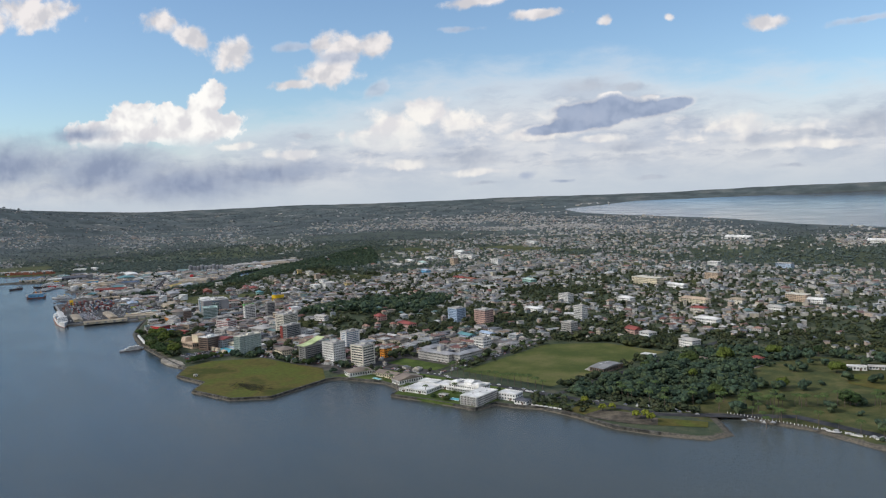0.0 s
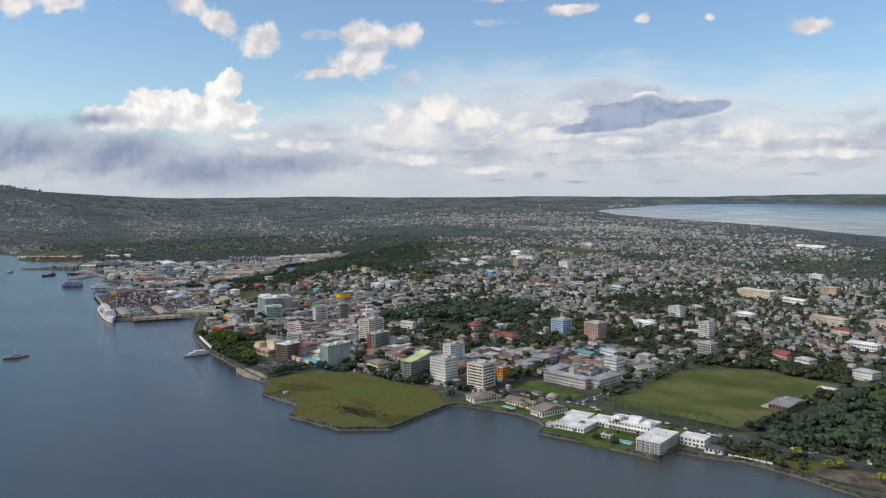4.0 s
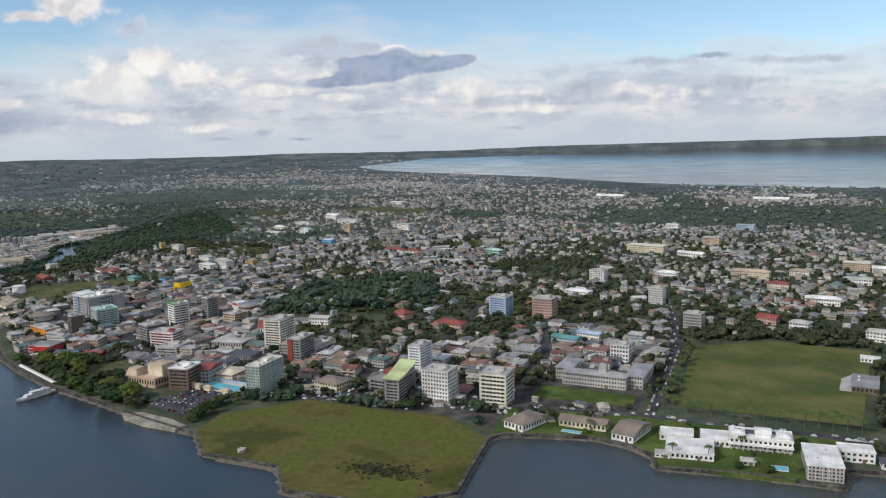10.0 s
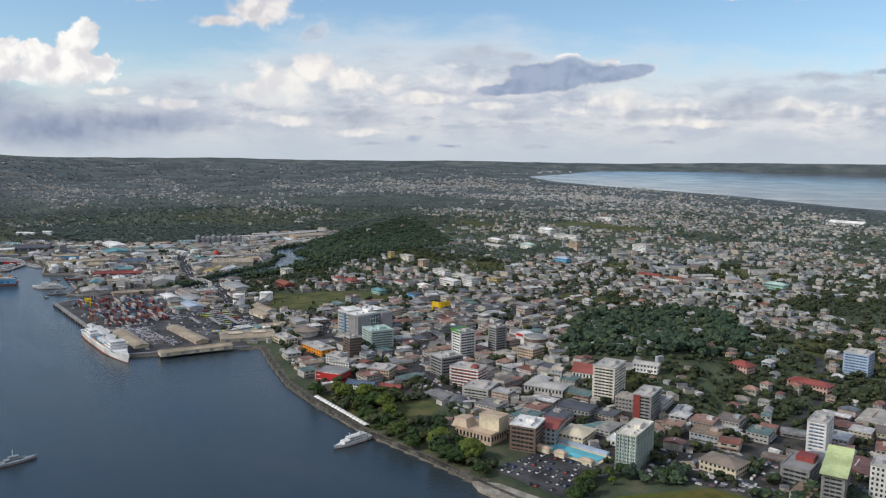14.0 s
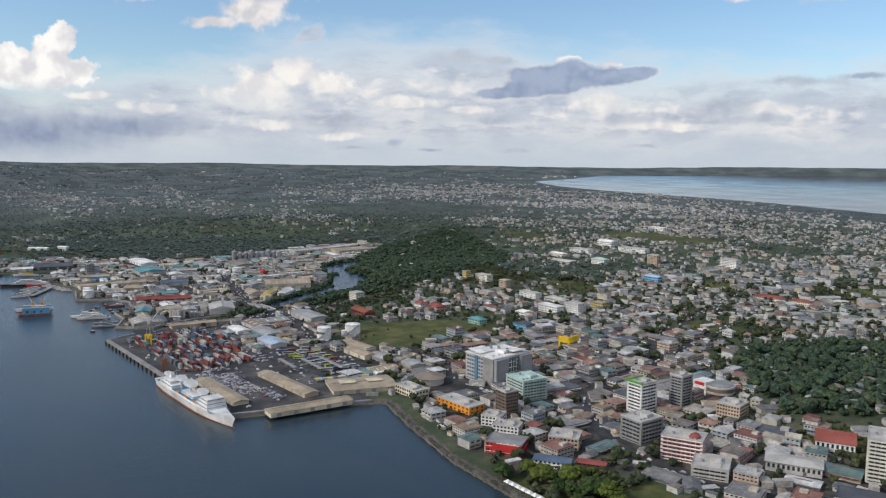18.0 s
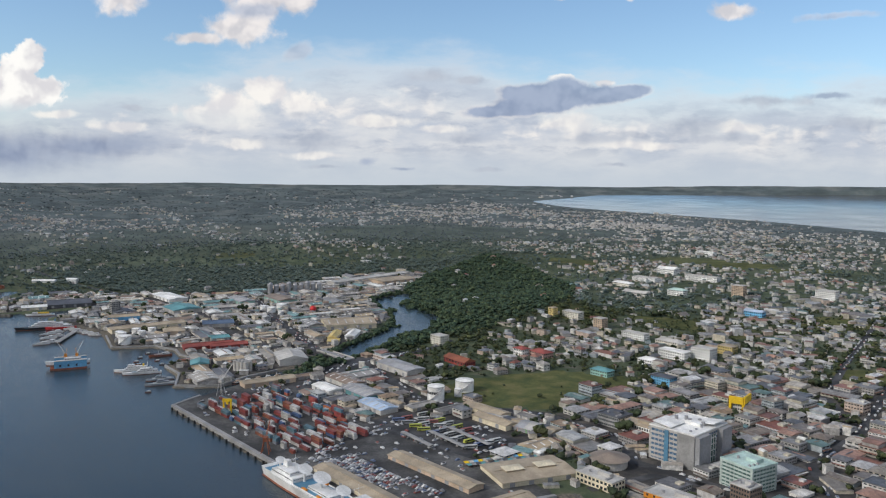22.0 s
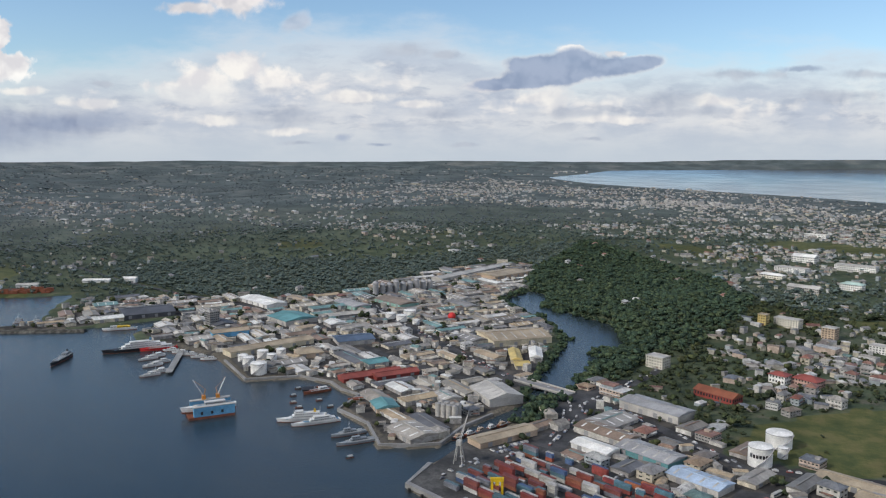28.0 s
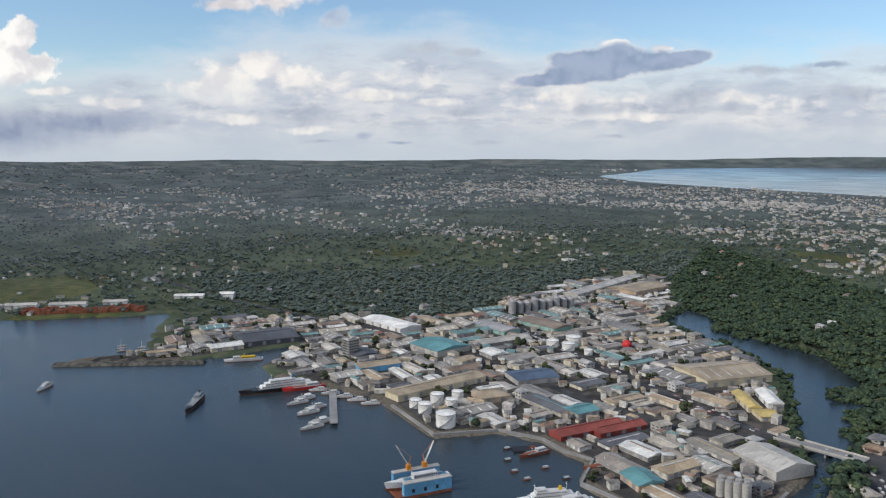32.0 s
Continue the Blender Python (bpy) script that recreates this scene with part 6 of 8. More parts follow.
for a in range(6):
    part("leg", box(0.3, 0.3, 3.4, "dusty steel"), t, (2.9 * math.cos(a * 1.047), 2.9 * math.sin(a * 1.047), -0.3))
for i in range(9):
    x, y = -1366 + i * 4.2, 820 + i * 5.6
    for k in range(2):
        t = thing("grain_silo", x - 3 * k, y + 4 * k, ground_z(x, y) - 0.2, 0, "grey steel grain silo in a row", "silo", "row of grain silos")
        part("shell", tube(2.6, 9 if i % 3 else 11, "dusty steel", n=18), t)
        part("cone_roof", tube(2.7, 1.4, "dusty steel", r1=0.3, n=18), t, (0, 0, 9 if i % 3 else 11))
        take(x - 3 * k, y + 4 * k, 4)
for i in range(8):
    x, y = -1150 + (i % 4) * 3.2, 545 + (i // 4) * 4.0
    t = thing("cement_silo", x, y, ground_z(x, y) - 0.2, 0, "pale grey concrete silo of a mill", "silo", "silos of the mill")
    part("shell", tube(1.6, 7, "pale concrete", n=14), t)
    part("cap", tube(1.65, 0.6, "grey concrete", r1=0.4, n=14), t, (0, 0, 7))
    take(x, y, 3)
# landmark sheds of the industrial peninsula
shed(-1360, 689, 30, 28, 5.5, -22, "pale concrete", "teal roof", "broad shed with a faded teal roof", 2.4, ribs=0)
shed(-1220, 588, 38, 10, 3.2, 57, "dark red", "red roof", "long shed with a dull red roof", 1.8)
shed(-1207, 596, 28, 8, 3.2, 57, "dark red", "red roof", "shed with a dull red roof beside another", 1.6)
shed(-1231, 610, 14, 12, 4.5, 60, "pale concrete", "teal roof", "small shed with a bright teal roof", 1.4)
shed(-1283, 610, 17, 14, 4.5, 50, "tan render", "tan roof", "tan-roofed depot shed near the tanks", 2.4, shape="hip")
shed(-1181, 716, 44, 34, 6, 46, "cream paint", "tan roof", "very large tan-roofed warehouse", 2.6, ribs=6)
shed(-1160, 669, 27, 7, 4, -62, "cream paint", "faded yellow", "narrow shed with a faded yellow roof", 1.4)
shed(-1150, 680, 24, 8, 4, -66, W, W, "narrow shed with a clean white roof", 1.6)
shed(-1148, 652, 9, 12, 3.5, 30, "cream paint", "faded yellow", "small yellow-roofed shed by the river", 1.2)
shed(-1136, 586, 26, 20, 6, -40, "pale concrete", "pale concrete", "large pale mill shed with vaulted roofs", 2.6, ribs=5)
shed(-1180, 541, 14, 12, 4, -42, "tan render", "teal roof", "teal-roofed boat shed on the point", 1.8)
shed(-1371, 630, 26, 12, 5, 56, "blue paint", "tan roof", "shed with a blue wall and tan roof", 1.4)
shed(-1486, 656, 40, 34, 4.5, 56, "dark roof", "dark roof", "broad dark-roofed boat shed by the marina", 2.4, ribs=0)
shed(-1318, 612, 62, 13, 5, 67, "cream paint", "tan roof", "very long tan-roofed depot shed", 1.4)
shed(-1338, 970, 130, 14, 5, 81, "pale concrete", "pale concrete", "very long pale factory shed against the wooded hill", 1.6)
shed(-1306, 974, 50, 32, 5, 70, "tan render", "tan roof", "broad tan factory shed by the hill", 2.0)
shed(-1430, 735, 50, 20, 4.5, -20, W, "white paint", "pale long shed by the wooded hill", 1.4)
shed(-1400, 650, 24, 16, 4, -24, "pale concrete", "dark roof", "grey shed with a dark roof", 1.6)
t = tower((-1400, 640), 8, 8, 12, -20, 7, "grey concrete", label="grey concrete apartment block among sheds", name="block")
shed(-1052, 602, 36, 15, 6, -22, "pale concrete", "dusty steel", "large grey supermarket shed beside the road", 1.2, name="shop_hall")
shed(-1040, 540, 28, 14, 4, -22, "teal roof", "dusty steel", "shed with a blue-green wall and ribbed roof", 1.4, ribs=5)
shed(-1064, 536, 20, 10, 3.6, -20, W, W, "white-roofed port shed beside the road", 1.0)
shed(-1015, 520, 24, 12, 4, -22, "pale concrete", "pale blue", "shed with a faded pale blue roof", 1.2, ribs=4)
shed(-958, 545, 30, 9, 4, -18, "cream paint", "tan roof", "long tan-roofed bus depot shed", 1.0)
shed(-945, 530, 26, 9, 4, -20, "cream paint", "tan roof", "tan-roofed store by the bus yard", 1.2)
# bridge over the river
t = thing("road_bridge", -1120, 617, 1.2, -20, "grey concrete road bridge over the river", "bridge")
part("deck", box(40, 8, 0.7, "grey concrete"), t, (0, 0, 0.6))
for s in (-1, 1):
    part("railing", box(40, 0.2, 0.8, "pale concrete"), t, (0, s * 3.8, 1.3))
for i in range(4):
    part("pier", box(0.8, 7, 3, "grey concrete"), t, (-12 + 8 * i, 0, -2.4))


# ---- containers and vehicles ----
def container_mesh(length):
    def make():
        out = [box_vf(length, 1.5, 1.62, 0.04)]
        n = int(length / 0.5)
        for i in range(n):
            for s in (-1, 1):
                out.append(box_vf(0.2, 0.06, 1.4, 0.15, (i + 0.5) / n * length - length / 2, s * 0.78))
        for sx in (-1, 1):
            for sy in (-1, 1):
                out.append(box_vf(0.16, 0.16, 1.66, 0.02, sx * length / 2, sy * 0.74))
        return joined(out)
    return cached(("container", length), make, "containers")


rng = random.Random(7)
made = 0
ca, sa = math.cos(radians(-20)), math.sin(radians(-20))
rest_boxes = []
for row in range(18):
    for col in range(13):
        if rng.random() < 0.10:
            continue
        gx, gy = -1104 + col * 8.2 * ca + row * 3.4 * sa * -1, 466 + col * 8.2 * sa + row * 3.4 * ca
        if not inside(ZONES["quay"], gx, gy + 3) or nearest(COAST, np.array([gx]), np.array([gy]))[0][0] < 10 or not free(gx, gy, 2.5):
            continue
        length = 7.6 if rng.random() < 0.7 else 3.7
        z = ground_z(gx, gy) + 0.33
        for lev in range(rng.choice((1, 1, 2, 2, 2, 3))):
            for side in (0, 1):
                if made >= 300:
                    m = pose(gx - side * 1.65 * -sa, gy + side * 1.65 * ca, z + lev * 1.66, 0, 0, -20)
                    bv, bf = box_vf(length, 1.5, 1.62)
                    rest_boxes.append(([tuple(m @ Vector(q)) for q in bv], bf))
                    continue
                c = thing("shipping_container", gx - side * 1.65 * -sa, gy + side * 1.65 * ca, z + lev * 1.66, -20 + rng.uniform(-0.6, 0.6), "corrugated steel shipping container stacked on the wharf", "container", "containers on the wharf", container_mesh(length))
                made += 1
        take(gx, gy, 4)

if rest_boxes:
    v, f = joined(rest_boxes)
    surface("far containers", [(0.30, 0.07, 0.06), (0.36, 0.10, 0.06), (0.25, 0.06, 0.06), (0.52, 0.51, 0.49), (0.09, 0.14, 0.26), (0.28, 0.08, 0.07), (0.42, 0.15, 0.07), (0.20, 0.07, 0.07), (0.10, 0.20, 0.25)], 0.6, by="island", wear_gaps=0.35)
    tagged(new("container_stacks", mesh_of("container_stacks", v, f, [MATS["far containers"]])), "more stacked shipping containers at the back of the wharf", "containers", kind="stuff")


def car(x, y, z, rz, kind="car"):
    if kind == "car":
        t = thing("car", x, y, z, rz, "parked small car on dark asphalt", "car", "parked cars")
        part("body", cached(("car_body",), lambda: joined([frustum_vf(2.7, 1.1, 0.42, 2.55, 1.02, 0.15)]), "car paint"), t)
        part("cabin", cached(("car_cabin",), lambda: frustum_vf(1.5, 1.0, 0.36, 1.05, 0.82, 0.57), "black paint"), t, (-0.1, 0, 0))
        for sx in (-0.8, 0.8):
            for sy in (-0.5, 0.5):
                part("wheel", tube(0.2, 0.14, "tyre", n=10), t, (sx, sy + 0.07 * (1 if sy < 0 else 1), 0.2), rx=90)
    else:
        t = thing("bus", x, y, z, rz, "painted town bus standing in the bus yard", "bus", "buses in the yard")
        part("body", cached(("bus_body",), lambda: joined([frustum_vf(6.8, 1.55, 1.55, 6.6, 1.4, 0.3)]), "bus paint"), t)
        part("window_band", box(6.2, 1.56, 0.5, "glass"), t, (0, 0, 1.05))
        for sx in (-2.1, 2.1):
            for sy in (-0.7, 0.7):
                part("wheel", tube(0.32, 0.2, "tyre", n=10), t, (sx, sy + 0.1, 0.32), rx=90)
    return t


proto_car, proto_bus = None, None
for i in range(11):
    for j in range(6):
        x, y = -636 + i * 3.6 + rng.uniform(-0.5, 0.5) - j * 1.0, 362 + j * 6.0 + rng.uniform(-0.5, 0.5)
        if inside(ZONES["carpark"], x, y) and rng.random() < 0.8:
            m = pose(x, y, ground_z(x, y) + 0.17, 0, 0, 85 + rng.uniform(-4, 4))
            if proto_car is None:
                proto_car = car(x, y, m.translation.z, 85)
            else:
                copy_thing(proto_car, m)
for i in range(9):
    for j in range(4):
        x, y = -992 + i * 6.8 + j * 2.0, 507 - i * 2.4 + j * 5.2 + rng.uniform(-0.5, 0.5)
        if inside(ZONES["bus"], x, y) and rng.random() < 0.85:
            m = pose(x, y, ground_z(x, y) + 0.17, 0, 0, 40 + (j % 2) * 24 + rng.uniform(-4, 4))
            if proto_bus is None:
                proto_bus = car(x, y, m.translation.z, 40, "bus")
            else:
                copy_thing(proto_bus, m)
# long bus shelters
for i, (x, y, w) in enumerate(((-945, 500, 34), (-952, 490, 30), (-965, 482, 26))):
    t = thing("bus_shelter", x, y, ground_z(x, y), -24, "long grey roofed bus shelter on posts", "shelter", "bus shelters")
    part("roof", gable(w, 3.0, 0.4, "grey concrete", 0.1), t, (0, 0, 2.2))
    for k in range(int(w / 5)):
        part("post", box(0.2, 0.2, 2.2, "dusty steel"), t, (-w / 2 + 2.5 + 5 * k, 0, 0))
# rows of imported cars on the wharf and traffic: too many to count
cv, cf = [], []
lots = [(-975, 436, 40, 12, -19, 2.0, 3.4), (-930, 436, 26, 10, -19, 2.2, 3.4), (-1045, 470, 30, 12, -20, 2.0, 3.4), (-962, 440, 46, 16, -19, 2.0, 3.4), (-1010, 458, 40, 14, -20, 2.0, 3.4), (-1100, 528, 30, 12, 62, 2.2, 3.6), (-915, 415, 30, 6, 64, 2.4, 3.6)]
spots = []
for lx, ly, lw, ld, la, sx, sy in lots:
    c, s = math.cos(radians(la)), math.sin(radians(la))
    for i in range(int(lw / sx)):
        for j in range(int(ld / sy)):
            a, b = i * sx - lw / 2, j * sy - ld / 2
            x, y = lx + a * c - b * s, ly + a * s + b * c
            if rng.random() < 0.85 and free(x, y, 0.8) and inside(ZONES["quay"], x, y):
                spots.append((x, y, la + 90 + rng.uniform(-5, 5), 0.34))
main = [(-395, 429), (-460, 424), (-560, 440), (-620, 446), (-660, 452), (-690, 440), (-720, 448), (-752, 470), (-775, 505), (-790, 550), (-772, 614), (-755, 760)]
main2 = [(-775, 505), (-822, 500), (-862, 512), (-884, 545), (-930, 560), (-1000, 545), (-1060, 590), (-1100, 614), (-1132, 617), (-1176, 648), (-1233, 688), (-1285, 728), (-1341, 775)]
for line in (main, main2, [(-1086, 528), (-1087, 560), (-1096, 590), (-1104, 606)], [(-1082, 532), (-1083, 562), (-1088, 600), (-1078, 642), (-1070, 700)], [(-1092, 600), (-1084, 585), (-1064, 588)], [(-774, 945), (-785, 810), (-796, 682)], [(-394, 429), (-396, 570), (-440, 800)], [(-98, 448), (-290, 428), (-395, 429)]):
    for (ax, ay), (bx, by) in zip(line, line[1:]):
        ln = math.hypot(bx - ax, by - ay)
        for k in range(int(ln / 5)):
            f = rng.random()
            ang = math.degrees(math.atan2(by - ay, bx - ax))
            off = rng.choice((-1.6, 1.6))
            spots.append((ax + (bx - ax) * f - off * math.sin(radians(ang)), ay + (by - ay) * f + off * math.cos(radians(ang)), ang, 0.14))
# cars about the towers behind the grass
for k in range(260):
    x, y = rng.uniform(-600, -440), rng.uniform(397, 428)
    if free(x, y, 0.9):
        spots.append((x, y, rng.choice((0, 0, 90)) + rng.uniform(-6, 6), 0.14))
        take(x, y, 1.1)
for zn, n, lift in (("quay", 520, 0.34), ("bus", 150, 0.2)):
    p = ZONES[zn]
    for _ in range(n):
        x, y = rng.uniform(p[:, 0].min(), p[:, 0].max()), rng.uniform(p[:, 1].min(), p[:, 1].max())
        if inside(p, x, y) and free(x, y, 1.0 if zn == "quay" else -3.0) and nearest(COAST, np.array([x]), np.array([y]))[0][0] > 5:
            spots.append((x, y, -20 + rng.choice((0, 90)) + rng.uniform(-8, 8), lift))
            take(x, y, 1.3)
sz = ground_z(np.array([p[0] for p in spots]), np.array([p[1] for p in spots]))
pieces = []
for (x, y, a, lift), z in zip(spots, sz):
    m = pose(x, y, z + lift, 0, 0, a)
    for v, f in (frustum_vf(2.7, 1.15, 0.5, 2.5, 1.05, 0.1), frustum_vf(1.5, 1.0, 0.36, 1.05, 0.82, 0.6)):
        pieces.append(([tuple(m @ Vector(p)) for p in v], f))
v, f = joined(pieces)
tagged(new("traffic", mesh_of("traffic", v, f, [MATS["far car paint"]])), "many small cars in rows and along the streets", "cars", kind="stuff")


# ---- ships ----
def hull_vf(length, beam, depth, sheer=0.25, stern=0.75, z0=-0.8):
    """A hull along x with its bow at +x."""
    n = 12
    v, f = [], []
    for i in range(n + 1):
        u = i / n
        half = beam / 2 * (stern + (1 - stern) * min(1, u / 0.2)) * (1 - max(0, (u - 0.62) / 0.38) ** 2.0)
        top = depth + sheer * depth * max(0, (u - 0.55) / 0.45) ** 2
        rake = 0.05 * length * max(0, (u - 0.9) / 0.1)
        x = (u - 0.5) * length
        v += [(x, -half * 0.75, z0), (x + rake, -half, top), (x + rake, half, top), (x, half * 0.75, z0)]
    for i in range(n):
        a, b = 4 * i, 4 * i + 4
        f += [(a, b, b + 1, a + 1), (a + 1, b + 1, b + 2, a + 2), (a + 2, b + 2, b + 3, a + 3), (a + 3, b + 3, b, a)]
    f.append((0, 1, 2, 3))
    return v, f


def ship(bow, stern, beam, depth, hull, label, decks=(), funnel=None, masts=(), extra=(), name="ship", category="ship", deck="deck blue", group=""):
    b, s = Vector(bow), Vector(stern)
    length = (b - s).length
    c = (b + s) / 2
    t = thing(name, c.x, c.y, 0, math.degrees(math.atan2((b - s).y, (b - s).x)), label, category, group)
    part("hull", cached(("hull", round(length, 1), beam, depth, hull), lambda: hull_vf(length, beam, depth), hull), t)
    part("deck", box(length * 0.82, beam * 0.8, 0.12, deck), t, (-length * 0.05, 0, depth - 0.02))
    for x, l, w, z, h, mat in decks:
        dh = part("deckhouse", cached(("house", round(l * length, 1), round(w * beam, 1), h, mat), lambda: frustum_vf(l * length, w * beam, h, l * length * 0.96, w * beam * 0.95), mat), t, (x * length, 0, depth + z))
        part("glazing", panes(l * length * 0.97, w * beam * 0.97, h * 0.3, "glass", 0.9, 0.55), dh, (0, 0, h * 0.45))
    if funnel:
        x, z, h, mat = funnel
        part("funnel", cached(("funnel", beam, h, mat), lambda: frustum_vf(beam * 0.28, beam * 0.2, h, beam * 0.2, beam * 0.16), mat), t, (x * length, 0, depth + z))
    for x, z, h in masts:
        part("mast", tube(0.12, h, "ship white", r1=0.05, n=6), t, (x * length, 0, depth + z))
        part("yard", box(0.1, beam * 0.4, 0.1, "ship white"), t, (x * length, 0, depth + z + h * 0.7))
    part("rail", cached(("rail", round(length, 1), beam), lambda: joined([box_vf(length * 0.7, 0.06, 0.5, 0, -length * 0.06, s * beam * 0.44) for s in (-1, 1)]), "ship white"), t, (0, 0, depth))
    part("boot_stripe", cached(("stripe", round(length, 1), beam), lambda: hull_vf(length * 1.001, beam * 0.985, 0.25, 0.0), "rust red"), t)
    return t, length


SW = "ship white"
t, ln = ship((-915, 387), (-1004, 418), 13, 4.4, SW, "large white survey ship with dish aerials at the wharf", [(0.24, 0.16, 0.85, 0, 2.0, SW), (0.25, 0.13, 0.8, 2.0, 1.8, SW), (0.26, 0.09, 0.75, 3.8, 1.6, SW), (-0.30, 0.20, 0.8, 0, 1.8, SW), (-0.30, 0.12, 0.7, 1.8, 1.5, SW), (-0.02, 0.18, 0.5, 0, 1.4, SW)], (-0.34, 3.3, 2.4, SW), [(0.24, 5.4, 6), (-0.27, 3.3, 7), (-0.44, 0, 4)])
for x, r, z in ((0.12, 3.2, 4.0), (-0.05, 3.9, 4.4), (-0.19, 3.2, 4.6), (-0.41, 2.4, 3.0)):
    part("dish_pedestal", tube(0.6, z, SW, n=10), t, (x * ln, 0, 4.4))
    part("dish_aerial", cached(("dish", r), lambda: joined([tube_vf(0.4, r, r * 0.45, 20)]), SW), t, (x * ln, 0, 4.4 + z), ry=24)
part("radar_dome", dome(1.2, 1.6, SW), t, (0.20 * ln, 2.5, 7.0))
for s in (-1, 1):
    for x in (-0.1, 0.02, 0.14):
        part("lifeboat", box(3.4, 1.0, 0.9, "orange paint"), t, (x * ln, s * 5.2, 4.5))
ship((-713, 350), (-709, 370), 4.4, 1.4, SW, "small white harbour ferry at a jetty", [(-0.05, 0.7, 0.85, 0, 1.2, SW), (-0.1, 0.5, 0.8, 1.2, 1.1, SW)], (-0.2, 2.3, 1.0, SW), [(0.1, 2.3, 2)], name="ferry")
ship((-812, 268), (-815, 250), 3.6, 1.2, "navy grey", "small grey patrol boat on open water", [(0.0, 0.4, 0.7, 0, 1.2, "navy grey"), (0.02, 0.22, 0.6, 1.2, 1.0, "navy grey")], None, [(0.0, 2.2, 2.6)], name="patrol_boat", deck="navy grey")
ship((-1219, 502), (-1199, 519), 4.6, 1.7, SW, "white inter-island ferry moored in the bay", [(-0.08, 0.66, 0.85, 0, 1.4, SW), (-0.05, 0.5, 0.8, 1.4, 1.2, SW), (0.1, 0.16, 0.7, 2.6, 1.0, SW)], (-0.2, 2.6, 1.6, "yellow paint"), [(0.2, 2.6, 3), (-0.3, 2.6, 3)], name="ferry")
ship((-1208, 500), (-1193, 519), 4.0, 1.5, SW, "white ferry moored beside another", [(-0.12, 0.55, 0.85, 0, 1.3, SW), (-0.1, 0.35, 0.8, 1.3, 1.1, SW)], (-0.2, 2.4, 1.4, SW), [(0.1, 2.4, 2.6)], name="ferry")
for bow, st in (((-1182, 497), (-1172, 511)), ((-1173, 489), (-1161, 505))):
    ship(bow, st, 3.2, 1.3, "navy grey", "grey naval patrol boat off the point", [(-0.02, 0.4, 0.7, 0, 1.2, "navy grey"), (0.05, 0.2, 0.6, 1.2, 1.0, "navy grey")], None, [(0.0, 2.2, 3.2)], name="patrol_boat", deck="navy grey")
ship((-1411, 553), (-1387, 588), 6, 2.2, "black paint", "black-hulled white ferry at the north jetty", [(-0.1, 0.7, 0.85, 0, 1.6, SW), (-0.08, 0.55, 0.8, 1.6, 1.4, SW), (-0.05, 0.35, 0.75, 3.0, 1.3, SW)], (-0.2, 4.2, 2.0, "deck blue"), [(0.1, 4.3, 4)], name="ferry")
ship((-1394, 569), (-1380, 588), 4.2, 2.0, "red paint", "red-hulled cargo boat at the north jetty", [(-0.2, 0.3, 0.8, 0, 1.8, SW)], None, [(0.1, 0, 4)], name="cargo_boat", deck="rust red")
ship((-1414, 515), (-1428, 540), 4.0, 2.0, "black paint", "dark coaster under way in the harbour", [(-0.25, 0.25, 0.8, 0, 2.2, "navy grey")], (-0.32, 2.2, 1.4, "black paint"), [(0.1, 0, 3.5)], name="coaster", deck="navy grey")
ship((-1517, 500), (-1523, 513), 3.0, 1.1, SW, "white motor yacht on open water", [(-0.1, 0.5, 0.75, 0, 1.1, SW), (-0.1, 0.3, 0.7, 1.1, 0.8, SW)], None, [], name="yacht")
ship((-1470, 600), (-1453, 617), 4.2, 1.6, SW, "white and yellow work boat at the yard", [(-0.1, 0.4, 0.8, 0, 1.6, "yellow paint"), (0.2, 0.2, 0.7, 0, 1.8, SW)], None, [(0.0, 0, 3.5)], name="work_boat")
ship((-1236, 545), (-1228, 559), 3.0, 1.4, "rust red", "rust-red boat at the slipway", [(-0.2, 0.3, 0.8, 0, 1.5, SW)], None, [(0.1, 0, 3)], name="fishing_boat", deck="rust red")
ship((-1206, 546), (-1190, 562), 4.0, 1.8, "rust red", "rusty red coaster at the shipyard", [(-0.2, 0.3, 0.8, 0, 1.8, SW)], None, [(0.1, 0, 4)], name="coaster", deck="rust red")
for i in range(9):
    x, y = -1342 - i * 5.2 + (i % 3) * 4, 530 + i * 4.4 + (i % 2) * 3
    ship((x - 2.6, y - 5.4), (x + 2.6, y + 5.4), 2.6, 1.2, SW, "white longline fishing boat rafted at the jetty", [(-0.15, 0.3, 0.8, 0, 1.4, SW)], None, [(0.15, 0, 2.6)], name="fishing_boat", deck="pale concrete", group="fishing boats at the jetty")
for i in range(8):
    x, y = -1338 - i * 10, 575 + i * 1.3
    ship((x - 4, y - 3), (x + 4, y + 3), 2.4, 1.1, SW, "white fishing boat moored along the shore", [(-0.15, 0.35, 0.8, 0, 1.3, SW)], None, [(0.1, 0, 2.4)], name="fishing_boat", deck="pale concrete", group="fishing boats along the shore")
for i in range(12):
    x, y = -1502 - i * 5.6, 596 - i * 1.2 + (i % 3) * 6
    ship((x - 1.6, y - 2.2), (x + 1.6, y + 2.2), 1.5, 0.7, SW, "small white yacht in the marina", [(-0.1, 0.4, 0.7, 0, 0.5, SW)], None, [(0.05, 0, 4.5)], name="yacht", group="yachts in the marina")
for i, (x, y) in enumerate(((-1240, 540), (-1232, 530), (-1246, 552), (-1222, 540), (-1210, 534), (-1224, 525), (-1160, 480))):
    ship((x - 1.2, y - 1.4), (x + 1.2, y + 1.4), 1.3, 0.6, ("black paint", "rust red")[i % 2], "small dark launch at anchor", [(-0.1, 0.4, 0.7, 0, 0.6, SW)], None, [], name="launch", group="launches at anchor")
